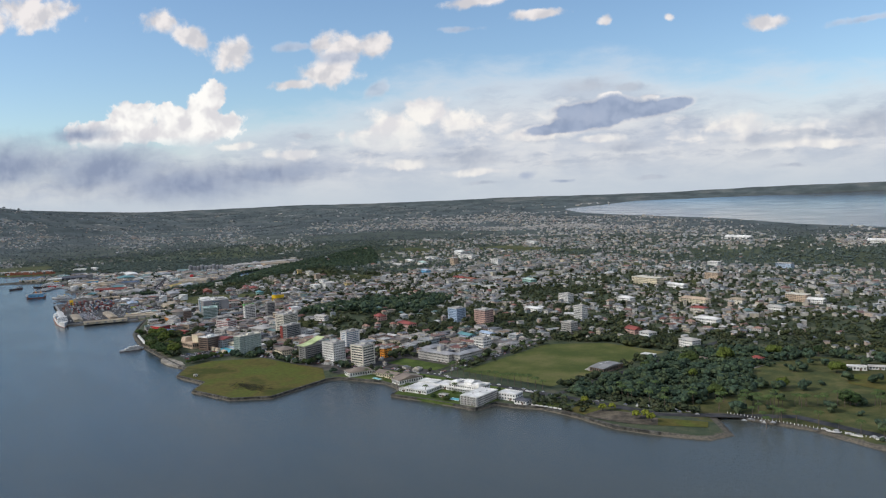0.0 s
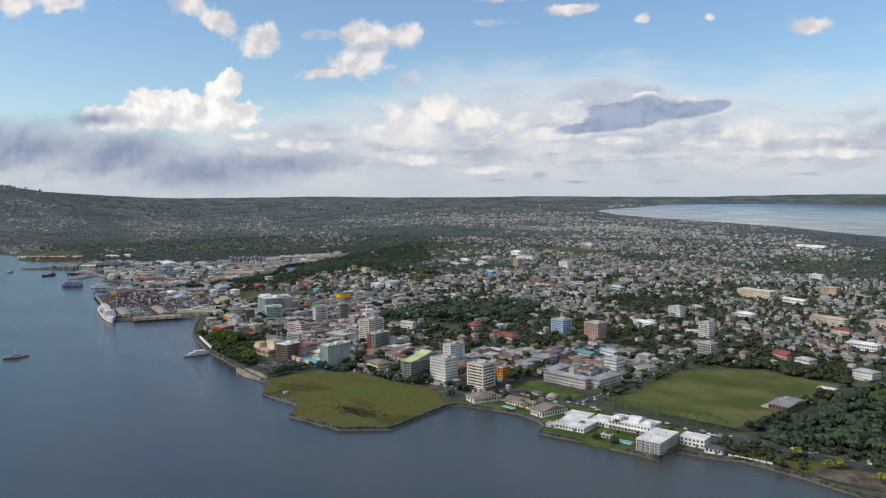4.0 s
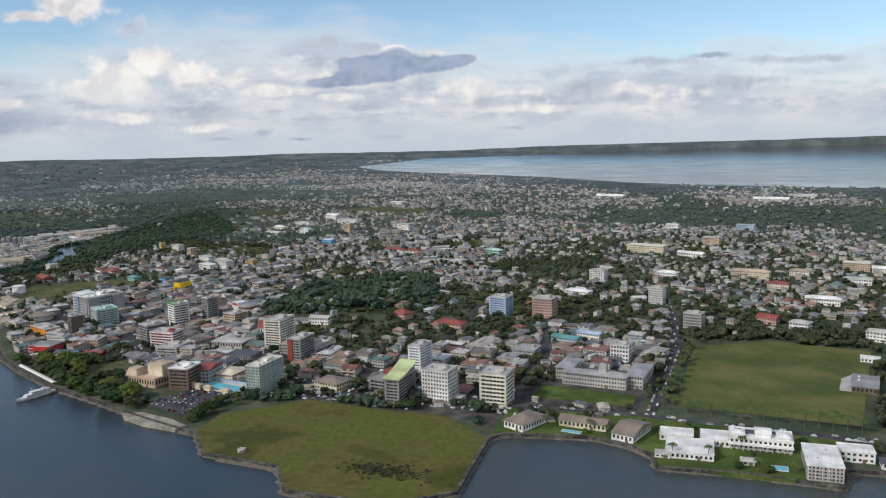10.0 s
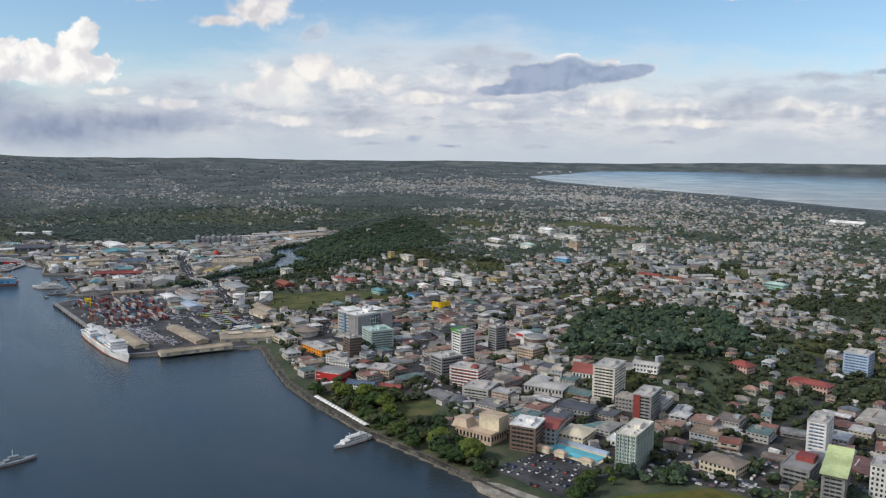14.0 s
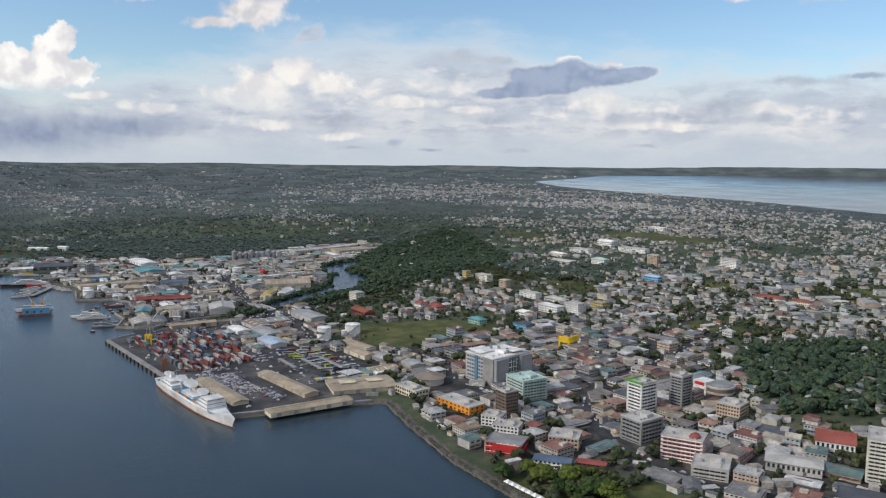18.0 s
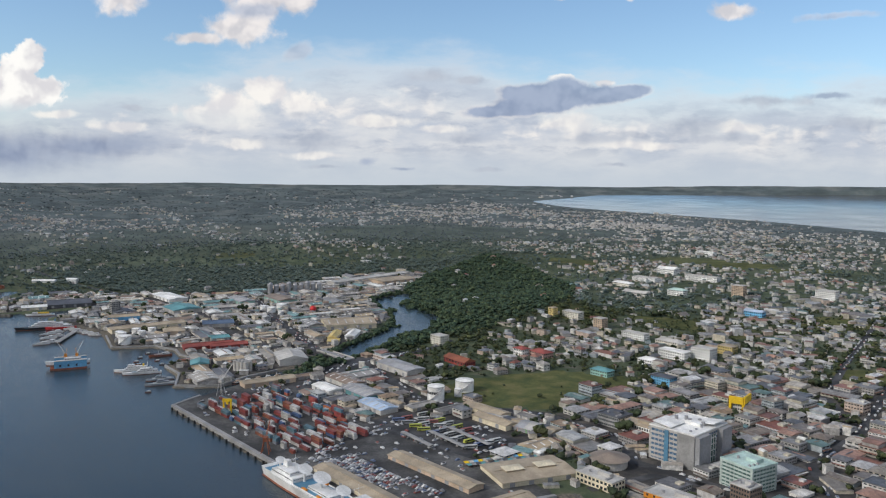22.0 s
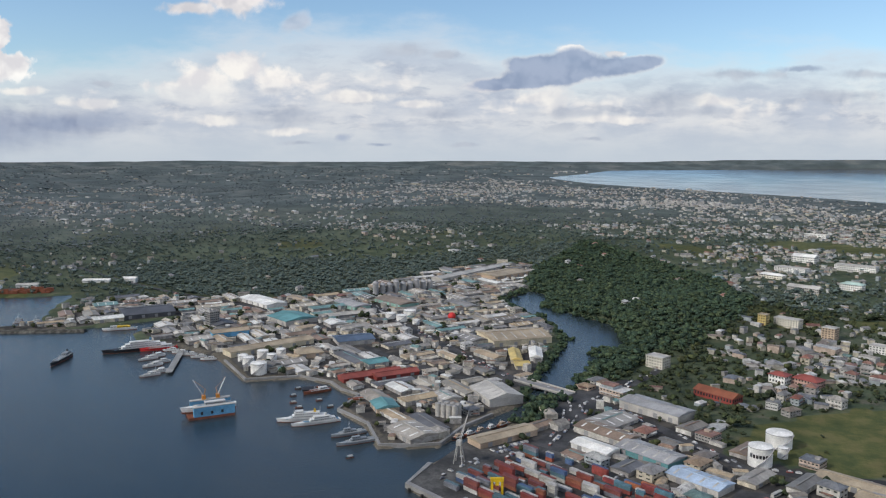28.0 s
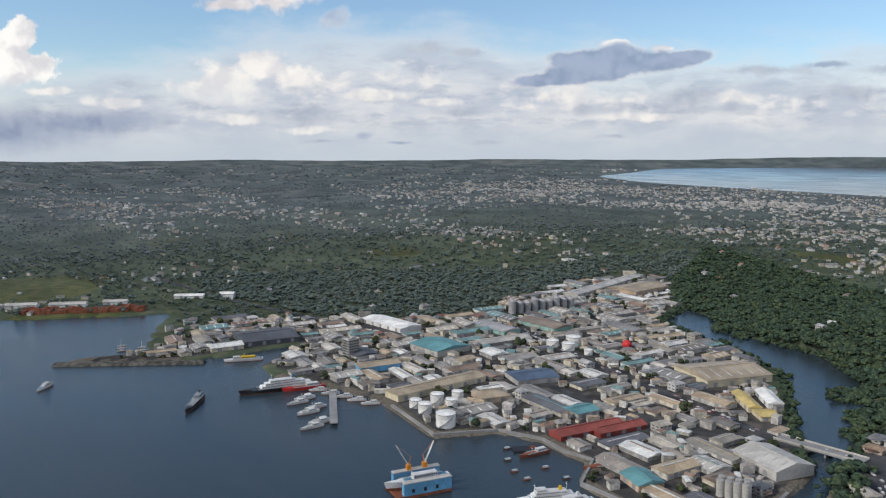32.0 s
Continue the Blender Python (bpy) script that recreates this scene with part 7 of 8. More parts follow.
for i in range(6):
    x, y = -1128 + i * 2.8, 524 + i * 6.5
    ship((x - 1.2, y - 3.4), (x + 1.2, y + 3.4), 2.2, 1.0, ("black paint", "rust red", "navy grey")[i % 3], "worn dark tug boat in the river mouth", [(-0.05, 0.4, 0.8, 0, 1.4, SW if i % 2 else "tan render")], None, [(0.1, 0, 3)], name="tug_boat", deck="rust red", group="tugs in the river mouth")
# jetty, floating dock
t = thing("jetty", -1352, 560, 0.2, 128, "grey timber and concrete fishing jetty", "jetty")
part("deck", box(56, 4, 0.5, "grey concrete"), t, (0, 0, 0.9))
for i in range(10):
    part("pile", tube(0.3, 3.2, "grey concrete", n=8), t, (-25 + 5.5 * i, 1.4, -2.0))
t = thing("breakwater", -1520, 566, -0.6, 33, "low dark stone breakwater of the marina", "breakwater")
part("rubble", cached(("rubble",), lambda: frustum_vf(96, 9, 2.4, 94, 3.5), "seawall stone"), t)
t = thing("floating_dock", -1259, 495, -0.6, 54, "blue floating dry dock with two side walls and cranes", "floating dock")
t.scale = (0.86, 0.86, 0.86)
part("pontoon", box(27, 17, 2.2, "rust red"), t)
for s in (-1, 1):
    part("side_wall", box(24, 3, 5.6, "blue paint"), t, (1.5, s * 7, 2.2))
    part("wall_deck", box(24.3, 3.3, 0.4, "pale concrete"), t, (1.5, s * 7, 7.8))
    crane_x = 2 + 4.2 * s
    part("crane_house", box(2.2, 2.2, 2.4, "orange paint"), t, (crane_x, 7, 8.2))
    tip = (5.0, 0.5, 10.0) if s > 0 else (-6.0, 0.5, 10.5)
    part("crane_jib", cached(("dock jib", s), lambda: joined([beam_vf((0, o, 0), (tip[0], tip[1] + o * 0.3, tip[2]), 0.34) for o in (-0.5, 0.5)]), W), t, (crane_x, 7, 10.2), label="white lattice crane jib")
    part("crane_mast", cached(("dock mast", s), lambda: joined([beam_vf((0, 0, 0), (-tip[0] * 0.2, -tip[1] * 0.2, 4), 0.3), beam_vf((-tip[0] * 0.2, -tip[1] * 0.2, 4), tip, 0.1)]), "orange paint"), t, (crane_x, 7, 10.4))
    for k in range(3):
        part("opening", box(1.4, 0.12, 1.8, "black paint"), t, (-6 + 6 * k, -8.55 if s < 0 else 8.55, 3.4))
ship((-1262, 484), (-1253, 497), 2.6, 1.0, SW, "white fishing boat beside the floating dock", [(-0.1, 0.4, 0.8, 0, 1.2, SW)], None, [(0.1, 0, 2.4)], name="fishing_boat")
t2, _ = ship((-1267, 484), (-1251, 506), 4.0, 2.4, SW, "white ship standing inside the floating dock", [(-0.1, 0.4, 0.8, 0, 2.0, SW)], None, [(0.1, 0, 4)])
t2.location.z = 1.6 + 0.8


def crane(x, y, rz, label, mat, tall=12):
    t = thing("harbour_crane", x, y, ground_z(x, y) + 0.25, rz, label, "crane")
    for sx in (-2, 2):
        for sy in (-2, 2):
            part("leg", cached(("leg", sx, sy, tall), lambda: beam_vf((sx, sy, 0), (sx * 0.4, sy * 0.4, tall * 0.55), 0.35), mat), t)
    cab = part("cab", box(2.6, 2.2, 2.0, mat), t, (0, 0, tall * 0.55))
    part("cab_window", box(0.1, 1.8, 0.8, "glass"), cab, (1.34, 0, 0.9))
    part("jib", cached(("jib", tall), lambda: joined([beam_vf((0, -0.4, tall * 0.6), (tall, 0, tall * 1.25), 0.25), beam_vf((0, 0.4, tall * 0.6), (tall, 0, tall * 1.25), 0.25), beam_vf((-1.5, 0, tall * 0.8), (tall, 0, tall * 1.25), 0.08)]), mat), t)


crane(-1020, 432, 120, "rust-brown wharf crane with lattice jib", "rust red", 11)
crane(-1112, 494, 100, "pale harbour crane with a long jib", "pale concrete", 15)
t = thing("reach_stacker", -1083, 470, ground_z(-1083, 470) + 0.3, 30, "bright yellow container gantry", "machine")
for sx in (-2, 2):
    part("leg", box(0.9, 0.9, 7, "yellow paint"), t, (sx, 0, 0))
part("beam", box(5.2, 1.4, 1.4, "yellow paint"), t, (0, 0, 6.6))
part("cab", box(1.4, 1.4, 1.6, "yellow paint"), t, (0, 0, 5.0))
# white tents along the sea wall, jetty with ferry
for i in range(17):
    f = i / 16
    x, y = -766 + 48 * f + 0.8, 396 - 19 * f
    t = thing("market_tent", x, y, ground_z(x, y) + 0.1, -22, "white peaked tent on the sea front", "tent", "white tents along the sea wall")
    part("canopy", hip(2.7, 2.7, 0.9, "white paint", 0.05), t, (0, 0, 1.5))
    for sx, sy in ((-1.2, -1.2), (1.2, 1.2)):
        part("pole", box(0.08, 0.08, 1.5, "dusty steel"), t, (sx, sy, 0))
    take(x, y, 2)
t = thing("landing_stage", -709, 370, 0.4, -60, "small grey landing stage", "jetty")
part("deck", box(9, 1.8, 0.3, "grey concrete"), t, (0, 0, 0.6))
for sx in (-3, 0, 3):
    part("pile", tube(0.2, 2.4, "grey concrete", n=8), t, (sx, 0, -1.6))
# wharf fenders
for i in range(26):
    f = (i + 0.5) / 26
    x, y = -928 - 193 * f, 394 + 70 * f
    o = thing("fender", x - 0.5, y - 1.5, -0.6, -20, "dark rubber fender on the wharf face", "fender", "fenders along the wharf", box(1.0, 0.9, 2.3, "tyre"))


# far container yard across the inner bay
rest_boxes = []
for i in range(24):
    for j in range(5):
        f = i / 23
        x, y = -1716 + 74 * f - 1.7 * j - 2.5, 620 + 58 * f + 2.2 * j + 1
        if rng.random() < 0.88:
            for lev in range(rng.choice((1, 2, 2, 3))):
                m = pose(x, y, 1.6 + 1.66 * lev, 0, 0, 38)
                bv, bf = box_vf(3.7, 1.6, 1.6)
                rest_boxes.append(([tuple(m @ Vector(q)) for q in bv], bf))
v, f = joined(rest_boxes)
tagged(new("far_container_rows", mesh_of("far_container_rows", v, f, [MATS["rust red"]])), "rows of dull red containers across the inner bay", "containers", kind="stuff")
for x, y, w in ((-1748, 640, 26), (-1716, 662, 30), (-1690, 690, 20), (-1770, 622, 26)):
    shed(x, y, w, 9, 4, 38, W, "pale concrete", "white shed with a pale roof across the inner bay", 1.2)
shed(-1622, 756, 13, 9, 7, 30, W, W, "tall white store beside the wooded slope", 1.2)
shed(-1655, 742, 26, 8, 3.5, 34, W, W, "long white shed beside the wooded slope", 1.2)


# ---- trees ----
def ico():
    p = (1 + 5 ** 0.5) / 2
    v = np.array([(-1, p, 0), (1, p, 0), (-1, -p, 0), (1, -p, 0), (0, -1, p), (0, 1, p), (0, -1, -p), (0, 1, -p), (p, 0, -1), (p, 0, 1), (-p, 0, -1), (-p, 0, 1)], float)
    v /= np.linalg.norm(v[0])
    f = np.array([(0, 11, 5), (0, 5, 1), (0, 1, 7), (0, 7, 10), (0, 10, 11), (1, 5, 9), (5, 11, 4), (11, 10, 2), (10, 7, 6), (7, 1, 8), (3, 9, 4), (3, 4, 2), (3, 2, 6), (3, 6, 8), (3, 8, 9), (4, 9, 5), (2, 4, 11), (6, 2, 10), (8, 6, 7), (9, 8, 1)])
    return v, f


ICO_V, ICO_F = ico()
nrng = np.random.default_rng(5)


OCT_V = np.array([(1, 0, 0), (0, 1, 0), (-1, 0, 0), (0, -1, 0), (0, 0, 1), (0, 0, -1)], float)
OCT_F = np.array([(0, 1, 4), (1, 2, 4), (2, 3, 4), (3, 0, 4), (1, 0, 5), (2, 1, 5), (3, 2, 5), (0, 3, 5)])


def clumps(centres, sizes, coarse=False):
    """Leaf clumps, each a ragged lump of its own: arrays of centres (n, 3) and sizes (n, 3)."""
    n = len(centres)
    pv, pf = (OCT_V, OCT_F) if coarse else (ICO_V, ICO_F)
    jit = nrng.uniform(0.62, 1.28, (n, len(pv), 1))
    v = pv[None] * jit * sizes[:, None, :] + centres[:, None, :]
    f = pf[None] + len(pv) * np.arange(n)[:, None, None]
    return v.reshape(-1, 3), f.reshape(-1, 3)


def fast_mesh(name, v, f, mats, index=None):
    me = bpy.data.meshes.new(name)
    k = f.shape[1]
    me.vertices.add(len(v))
    me.vertices.foreach_set("co", v.astype(np.float32).ravel())
    me.loops.add(f.size)
    me.loops.foreach_set("vertex_index", f.astype(np.int32).ravel())
    me.polygons.add(len(f))
    me.polygons.foreach_set("loop_start", np.arange(0, f.size, k, dtype=np.int32))
    for m in mats:
        me.materials.append(m)
    if index is not None:
        me.polygons.foreach_set("material_index", index.astype(np.int32))
    me.update(calc_edges=True)
    me.validate()
    me.shade_flat()
    return me


def crown_mesh(r, h, count):
    a, u = nrng.uniform(0, 2 * np.pi, count), nrng.uniform(-0.35, 1, count)
    rad = r * np.sqrt(np.clip(1 - u * u * 0.85, 0, 1)) * nrng.uniform(0.55, 1.0, count)
    c = np.stack([rad * np.cos(a), rad * np.sin(a), u * h * 0.5], -1)
    s = nrng.uniform(0.26, 0.46, (count, 1)) * r * np.array([1, 1, 0.75])
    v, f = clumps(c, s)
    return fast_mesh("crown", v, f, [MATS["tree leaves"]])


def trunk_mesh(h, r):
    pieces = [tube_vf(r, r * 0.6, h, 8)]
    for i in range(5):
        a = i * 1.257 + 0.4
        pieces.append(beam_vf((0, 0, h * (0.6 + 0.07 * i)), (h * 0.4 * math.cos(a), h * 0.4 * math.sin(a), h * 1.25), r * 0.5))
    v, f = joined(pieces)
    return mesh_of("trunk", v, f, [MATS["bark"]])


PROTO = []
for r, h, n in ((3.2, 4.0, 46), (4.2, 4.4, 60), (2.6, 4.2, 38), (5.4, 4.6, 76), (3.6, 5.6, 54)):
    root = thing("tree", 0, 0, -50, 0, "broad green tropical tree with a ragged crown", "tree", "trees of the town")
    part("trunk", trunk_mesh(3.0, 0.28), root)
    part("crown", crown_mesh(r, h, n), root, (0, 0, 3.4 + h * 0.2))
    PROTO.append(root)


def palm():
    root = thing("palm_tree", 0, 0, -50, 0, "tall slender palm with drooping fronds", "tree", "palms along the shore")
    part("trunk", cached(("palm_trunk",), lambda: joined([tube_vf(0.2, 0.13, 6.0, 7)]), "bark"), root)
    pieces = []
    for i in range(13):
        a = i * 2.4
        up = 0.5 + 0.5 * math.sin(i * 1.7)
        pts = [(0.0, 0.0, 6.0), (0.9, 0, 6.2 + 0.5 * up), (1.8, 0, 6.1 + 0.3 * up), (2.5, 0, 5.3 + 0.4 * up)]
        wid = (0.1, 0.42, 0.36, 0.05)
        v = []
        for (x, _, z), wd in zip(pts, wid):
            for off, dz in ((-wd, -0.14), (0, 0.06), (wd, -0.14)):
                v.append((x * math.cos(a) - off * math.sin(a), x * math.sin(a) + off * math.cos(a), z + dz))
        f = [(3 * k + j, 3 * k + 3 + j, 3 * k + 4 + j, 3 * k + 1 + j) for k in range(3) for j in range(2)]
        pieces.append((v, f))
    part("crown", cached(("palm_crown",), lambda: joined(pieces), "palm leaves"), root)
    return root


PALM = palm()


def plant(proto, x, y, scale=1.0):
    ob = copy_thing(proto, pose(x, y, ground_z(x, y) - 0.1, 0, 0, rng.uniform(0, 360)))
    ob.scale = (scale, scale, scale * rng.uniform(0.9, 1.15))
    return ob


for i in range(15):  # palms before the sports field
    plant(PALM, -384 + 5.7 * i, 436 + 0.4 * math.sin(i), rng.uniform(0.95, 1.3))
for i in range(10):
    plant(PALM, -390 + 0.3 * i, 446 + 12 * i, rng.uniform(0.95, 1.25))
for i in range(26):  # palms of the shore road
    f = i / 25
    plant(PALM, -180 + 280 * f, 458 - 44 * f + rng.uniform(-2, 2), rng.uniform(0.9, 1.2))
for i in range(34):  # the palm avenue across the garden lawn
    f = i / 33
    plant(PALM, -184 + 84 * f + rng.uniform(-4, 4), 468 + 52 * f + rng.uniform(-7, 7), rng.uniform(0.9, 1.25))
for x, y in ((-332, 383), (-345, 381), (-378, 384), (-364, 386), (-416, 402), (-408, 398), (-436, 400), (-352, 402)):
    plant(PALM, x, y, 0.85)


def scatter(zone, count, gap, keep=True):
    p = ZONES[zone]
    out = []
    for _ in range(count * 14):
        x, y = rng.uniform(p[:, 0].min(), p[:, 0].max()), rng.uniform(p[:, 1].min(), p[:, 1].max())
        if inside(p, x, y) and free(x, y, gap):
            out.append((x, y))
            if keep:
                take(x, y, gap * 0.8)
            if len(out) >= count:
                break
    return out


for x, y in ((-246, 414), (-242, 418), (-222, 410), (-218, 414), (-212, 409), (-262, 420)):
    ob = plant(PROTO[0], x, y, 0.7)
    ob["label"] = "bright yellow-green tree beside the shore road"
    for ch in ob.children:
        if ch.name.startswith("crown"):
            ch.material_slots[0].link = "OBJECT"
            ch.material_slots[0].material = MATS["lime leaves"]
for i in range(28):
    plant(PALM, rng.uniform(-262, -150), rng.uniform(430, 470), rng.uniform(0.9, 1.3))
for x, y in scatter("park", 34, 3.0):
    if math.hypot(x + 702, y - 413) < 20:
        continue
    plant(rng.choice(PROTO), x, y, rng.uniform(0.7, 1.1))
for x, y in scatter("garden", 80, 4.0):
    if not (open_lawn(x, y) and rng.random() < 0.85):
        plant(rng.choice(PROTO), x, y, rng.uniform(0.8, 1.3))
for x, y in scatter("hotels", 12, 2.6):
    plant(rng.choice(PROTO), x, y, rng.uniform(0.25, 0.4))
for i in range(22):
    x, y = -594 + 5.6 * i, 400 + 2.5 * math.sin(i * 1.3) + (i > 16) * 2
    if free(x, y, 1.5):
        plant(rng.choice(PROTO), x, y, rng.uniform(0.5, 0.85))
for i in range(14):
    x, y = -592 + rng.uniform(-6, 10), 345 + i * 3.2
    plant(rng.choice(PROTO), x - 6, y + 6, rng.uniform(0.5, 0.8))


# ---- houses, shop blocks and warehouses of the town ----
def house_proto(w, d, floors, shape):
    root = thing("house", 0, 0, -60, 0, "painted concrete house with a sheet-metal roof", "house", "houses of the town", box(w, d, 2.0 * floors + 0.8, "house wall"))
    top = 2.0 * floors + 0.8
    part("roof", hip(w, d, d * 0.24, "house roof") if shape == "hip" else gable(w, d, d * 0.24, "house roof"), root, (0, 0, top))
    for k in range(floors):
        part("glazing", panes(w, d, 0.6, "glass", 2.5, 0.45), root, (0, 0, 1.6 + 2.0 * k))
    part("porch_roof", box(w * 0.5, 1.6, 0.12, "house roof"), root, (0, -d / 2 - 0.7, 2.3))
    return root, w, d


def block_proto(w, d, floors, style):
    """style: 0 flat roof, 1 low pitched sheet roof, 2 hipped roof, 3 stepped flat roofs."""
    h = 1.8 * floors
    root = thing("commercial_block", 0, 0, -60, 0, "concrete commercial block with a weathered roof and shop windows", "building", "commercial blocks of the town", box(w, d, h + 0.6, "house wall"))
    if style == 1:
        part("roof", gable(w, d, d * 0.10, "house roof", 0.3), root, (0, 0, h + 0.6))
        part("ridge_vent", box(w * 0.5, 0.5, 0.3, "house roof"), root, (0, 0, h + 0.6 + d * 0.085))
    elif style == 2:
        part("roof", hip(w, d, d * 0.17, "house roof"), root, (0, 0, h + 0.6))
    else:
        part("roof", parapet(w + 0.3, d + 0.3, 0.4, "house roof"), root, (0, 0, h + 0.6))
        if style == 3:
            up = part("upper_storey", box(w * 0.5, d * 0.8, 1.7, "house wall"), root, (-w * 0.2, 0, h + 0.75))
            part("upper_roof", gable(w * 0.5, d * 0.8, d * 0.08, "house roof", 0.3), up, (0, 0, 1.7))
        else:
            part("rooftop_room", box(w * 0.25, d * 0.3, 1.1, "house wall"), root, (w * 0.2, d * 0.15, h + 0.75))
    for k in range(floors):
        part("glazing", panes(w, d, 0.62, "glass", 2.2 if style else 1.5, 0.6, 0.05, "ns" if style in (1, 3) else "nsew"), root, (0, 0, 1.3 + 1.8 * k))
    part("canopy", box(w * 0.96, 1.1, 0.15, "house roof"), root, (0, -d / 2 - 0.53, 2.0))
    return root, w, d


def shed_proto(w, d, h, ribs):
    root = thing("warehouse", 0, 0, -60, 0, "industrial warehouse with a weathered corrugated roof", "warehouse", "warehouses of the harbour", box(w, d, h + 0.5, "shed wall"))
    part("roof", gable(w, d, d * 0.12, "shed roof", 0.4), root, (0, 0, h + 0.5))
    part("ridge_vent", box(w * 0.8, 0.6, 0.3, "shed roof"), root, (0, 0, h + 0.5 + d * 0.115))
    if ribs:
        for i in range(ribs):
            for s in (-1, 1):
                part("skylight", box(0.8, d * 0.3, 0.08, "white paint"), root, ((i + 0.5) / ribs * w - w / 2, s * d * 0.25, h + 0.52 + d * 0.062), rx=-s * 13.0)
    for i in range(2):
        part("roller_door", box(2.2, 0.12, 2.3, "dusty steel"), root, (-w * 0.25 + i * w * 0.5, -d / 2 - 0.05, 0.5))
    return root, w, d


HOUSES = [house_proto(*a) for a in ((8, 6, 1, "hip"), (9, 6.5, 2, "hip"), (7, 5.5, 1, "gable"), (10, 7, 1, "hip"), (8, 6.5, 2, "gable"), (11, 7.5, 2, "hip"), (6.5, 6, 2, "hip"))]
BLOCKS = [block_proto(*a) for a in ((9, 8, 2, 0), (13, 9, 1, 1), (16, 10, 2, 3), (8, 8, 2, 2), (20, 11, 1, 1), (11, 11, 2, 0), (7, 9, 2, 1), (22, 13, 1, 3), (14, 7, 1, 1), (10, 9, 3, 0), (18, 8, 2, 2), (12, 12, 1, 0))]
SHED_KINDS = [shed_proto(*a) for a in ((14, 8, 2.2, 0), (20, 10, 2.5, 0), (26, 11, 2.8, 4), (32, 12, 3.0, 0), (17, 13, 2.6, 3), (11, 7, 2.1, 0), (22, 7, 2.2, 0))]


def lay_of(x, y):
    """The bearing of the streets."""
    if x > -690:
        return 0 if y < 520 else -12
    if x > -900:
        return -12 - 14 * min(1, (-690 - x) / 130)
    if x > -1125:
        return -21
    return -30


def fill(zone, kinds, count, gap=0.6, jitter=3.0, big=1.0, near=None):
    p = ZONES[zone] if isinstance(zone, str) else zone
    done = 0
    for _ in range(count * 30):
        x, y = rng.uniform(p[:, 0].min(), p[:, 0].max()), rng.uniform(p[:, 1].min(), p[:, 1].max())
        if not inside(p, x, y):
            continue
        proto, w, d = rng.choice(kinds)
        r = (w + d) / 4 * 0.98 + gap
        if not free(x, y, r * 0.95) or nearest(COAST, np.array([x]), np.array([y]))[0][0] < max(w, d) * 0.5 + 2 or not inside(COAST, x, y):
            continue
        if not isinstance(zone, str) and zone_of(x, y) != "suburb":
            continue
        if near and math.sin(x / 29 + math.sin(y / 37)) * math.sin(y / 26 + math.sin(x / 33)) < rng.uniform(-0.35, 0.1):
            continue
        rz = lay_of(x, y) + rng.choice((0, 90)) + rng.uniform(-jitter, jitter)
        ob = copy_thing(proto, pose(x, y, ground_z(x, y) - 0.5, 0, 0, rz))
        s = rng.uniform(0.9, 1.15) * big
        ob.scale = (s * rng.uniform(0.88, 1.15), s * rng.uniform(0.88, 1.15), rng.uniform(0.72, 1.12))
        take_box(x, y, w * s, d * s, rz, gap * 0.5)
        done += 1
        if done >= count:
            break
    return done


fill("downtown", BLOCKS, 235, 0.1, 5)
fill("downtown", HOUSES, 30, 0.3, 5, 0.7)
fill("walu", SHED_KINDS, 190, 0.2)
fill("port", SHED_KINDS, 40, 0.3)
fill("walu", HOUSES, 24, 0.1, 3, 0.85)
fill("port", BLOCKS[:4] + HOUSES[:2], 40, 0.3)
NEAR_TOWN = P((-1000, 560), (-900, 600), (-760, 560), (-560, 460), (-400, 560), (-260, 600), (-240, 760), (-560, 780), (-900, 800), (-1000, 760))
fill(NEAR_TOWN, HOUSES + HOUSES + BLOCKS[:3], 220, 0.5, 14, 0.68, True)
fill("wood", HOUSES, 16, 1.5, 20, 0.8)
fill("forest", HOUSES, 16, 1.5, 20, 0.7)
for proto, *_ in HOUSES + BLOCKS + SHED_KINDS:
    for ob in [*proto.children_recursive, proto]:
        bpy.data.objects.remove(ob)


# ---- what nobody could count: suburbs and woods ----
def noise2(x, y):
    return np.sin(x / 43 + 1.7 * np.sin(y / 67)) * np.sin(y / 39 + 1.9 * np.sin(x / 59)) + 0.6 * np.sin(x / 131 + y / 173) * np.sin(y / 117 - x / 149)


def wedge(n, r0, r1, power=1.0, a0=46, a1=174):
    """Places over the land to the north of the flight."""
    r = r0 + (r1 - r0) * nrng.random(n) ** power
    a = np.radians(nrng.uniform(a0, a1, n))
    x, y = MID.x + r * np.cos(a), MID.y + r * np.sin(a)
    east, mid, west = (np.degrees(np.arctan2(y - q, x - p)) for p, q in ((0, 0), (-306, 52), (-1096, 229)))
    ok = ((east > 99) | (mid > 84)) & ((west < 152) | (east < 163))
    x, y, r = x[ok], y[ok], r[ok]
    ok = shore(x, y) > 9
    return x[ok], y[ok], r[ok]


GREEN = ("forest", "wood", "garden", "verge", "park", "reclaimed", "field", "hotels", "tankgrass", "quay", "bus", "carpark", "walu", "port", "downtown")


def open_land(x, y, names):
    ok = np.ones(len(x), bool)
    for zn in names:
        ok &= ~inside(ZONES[zn], x, y)
    return ok


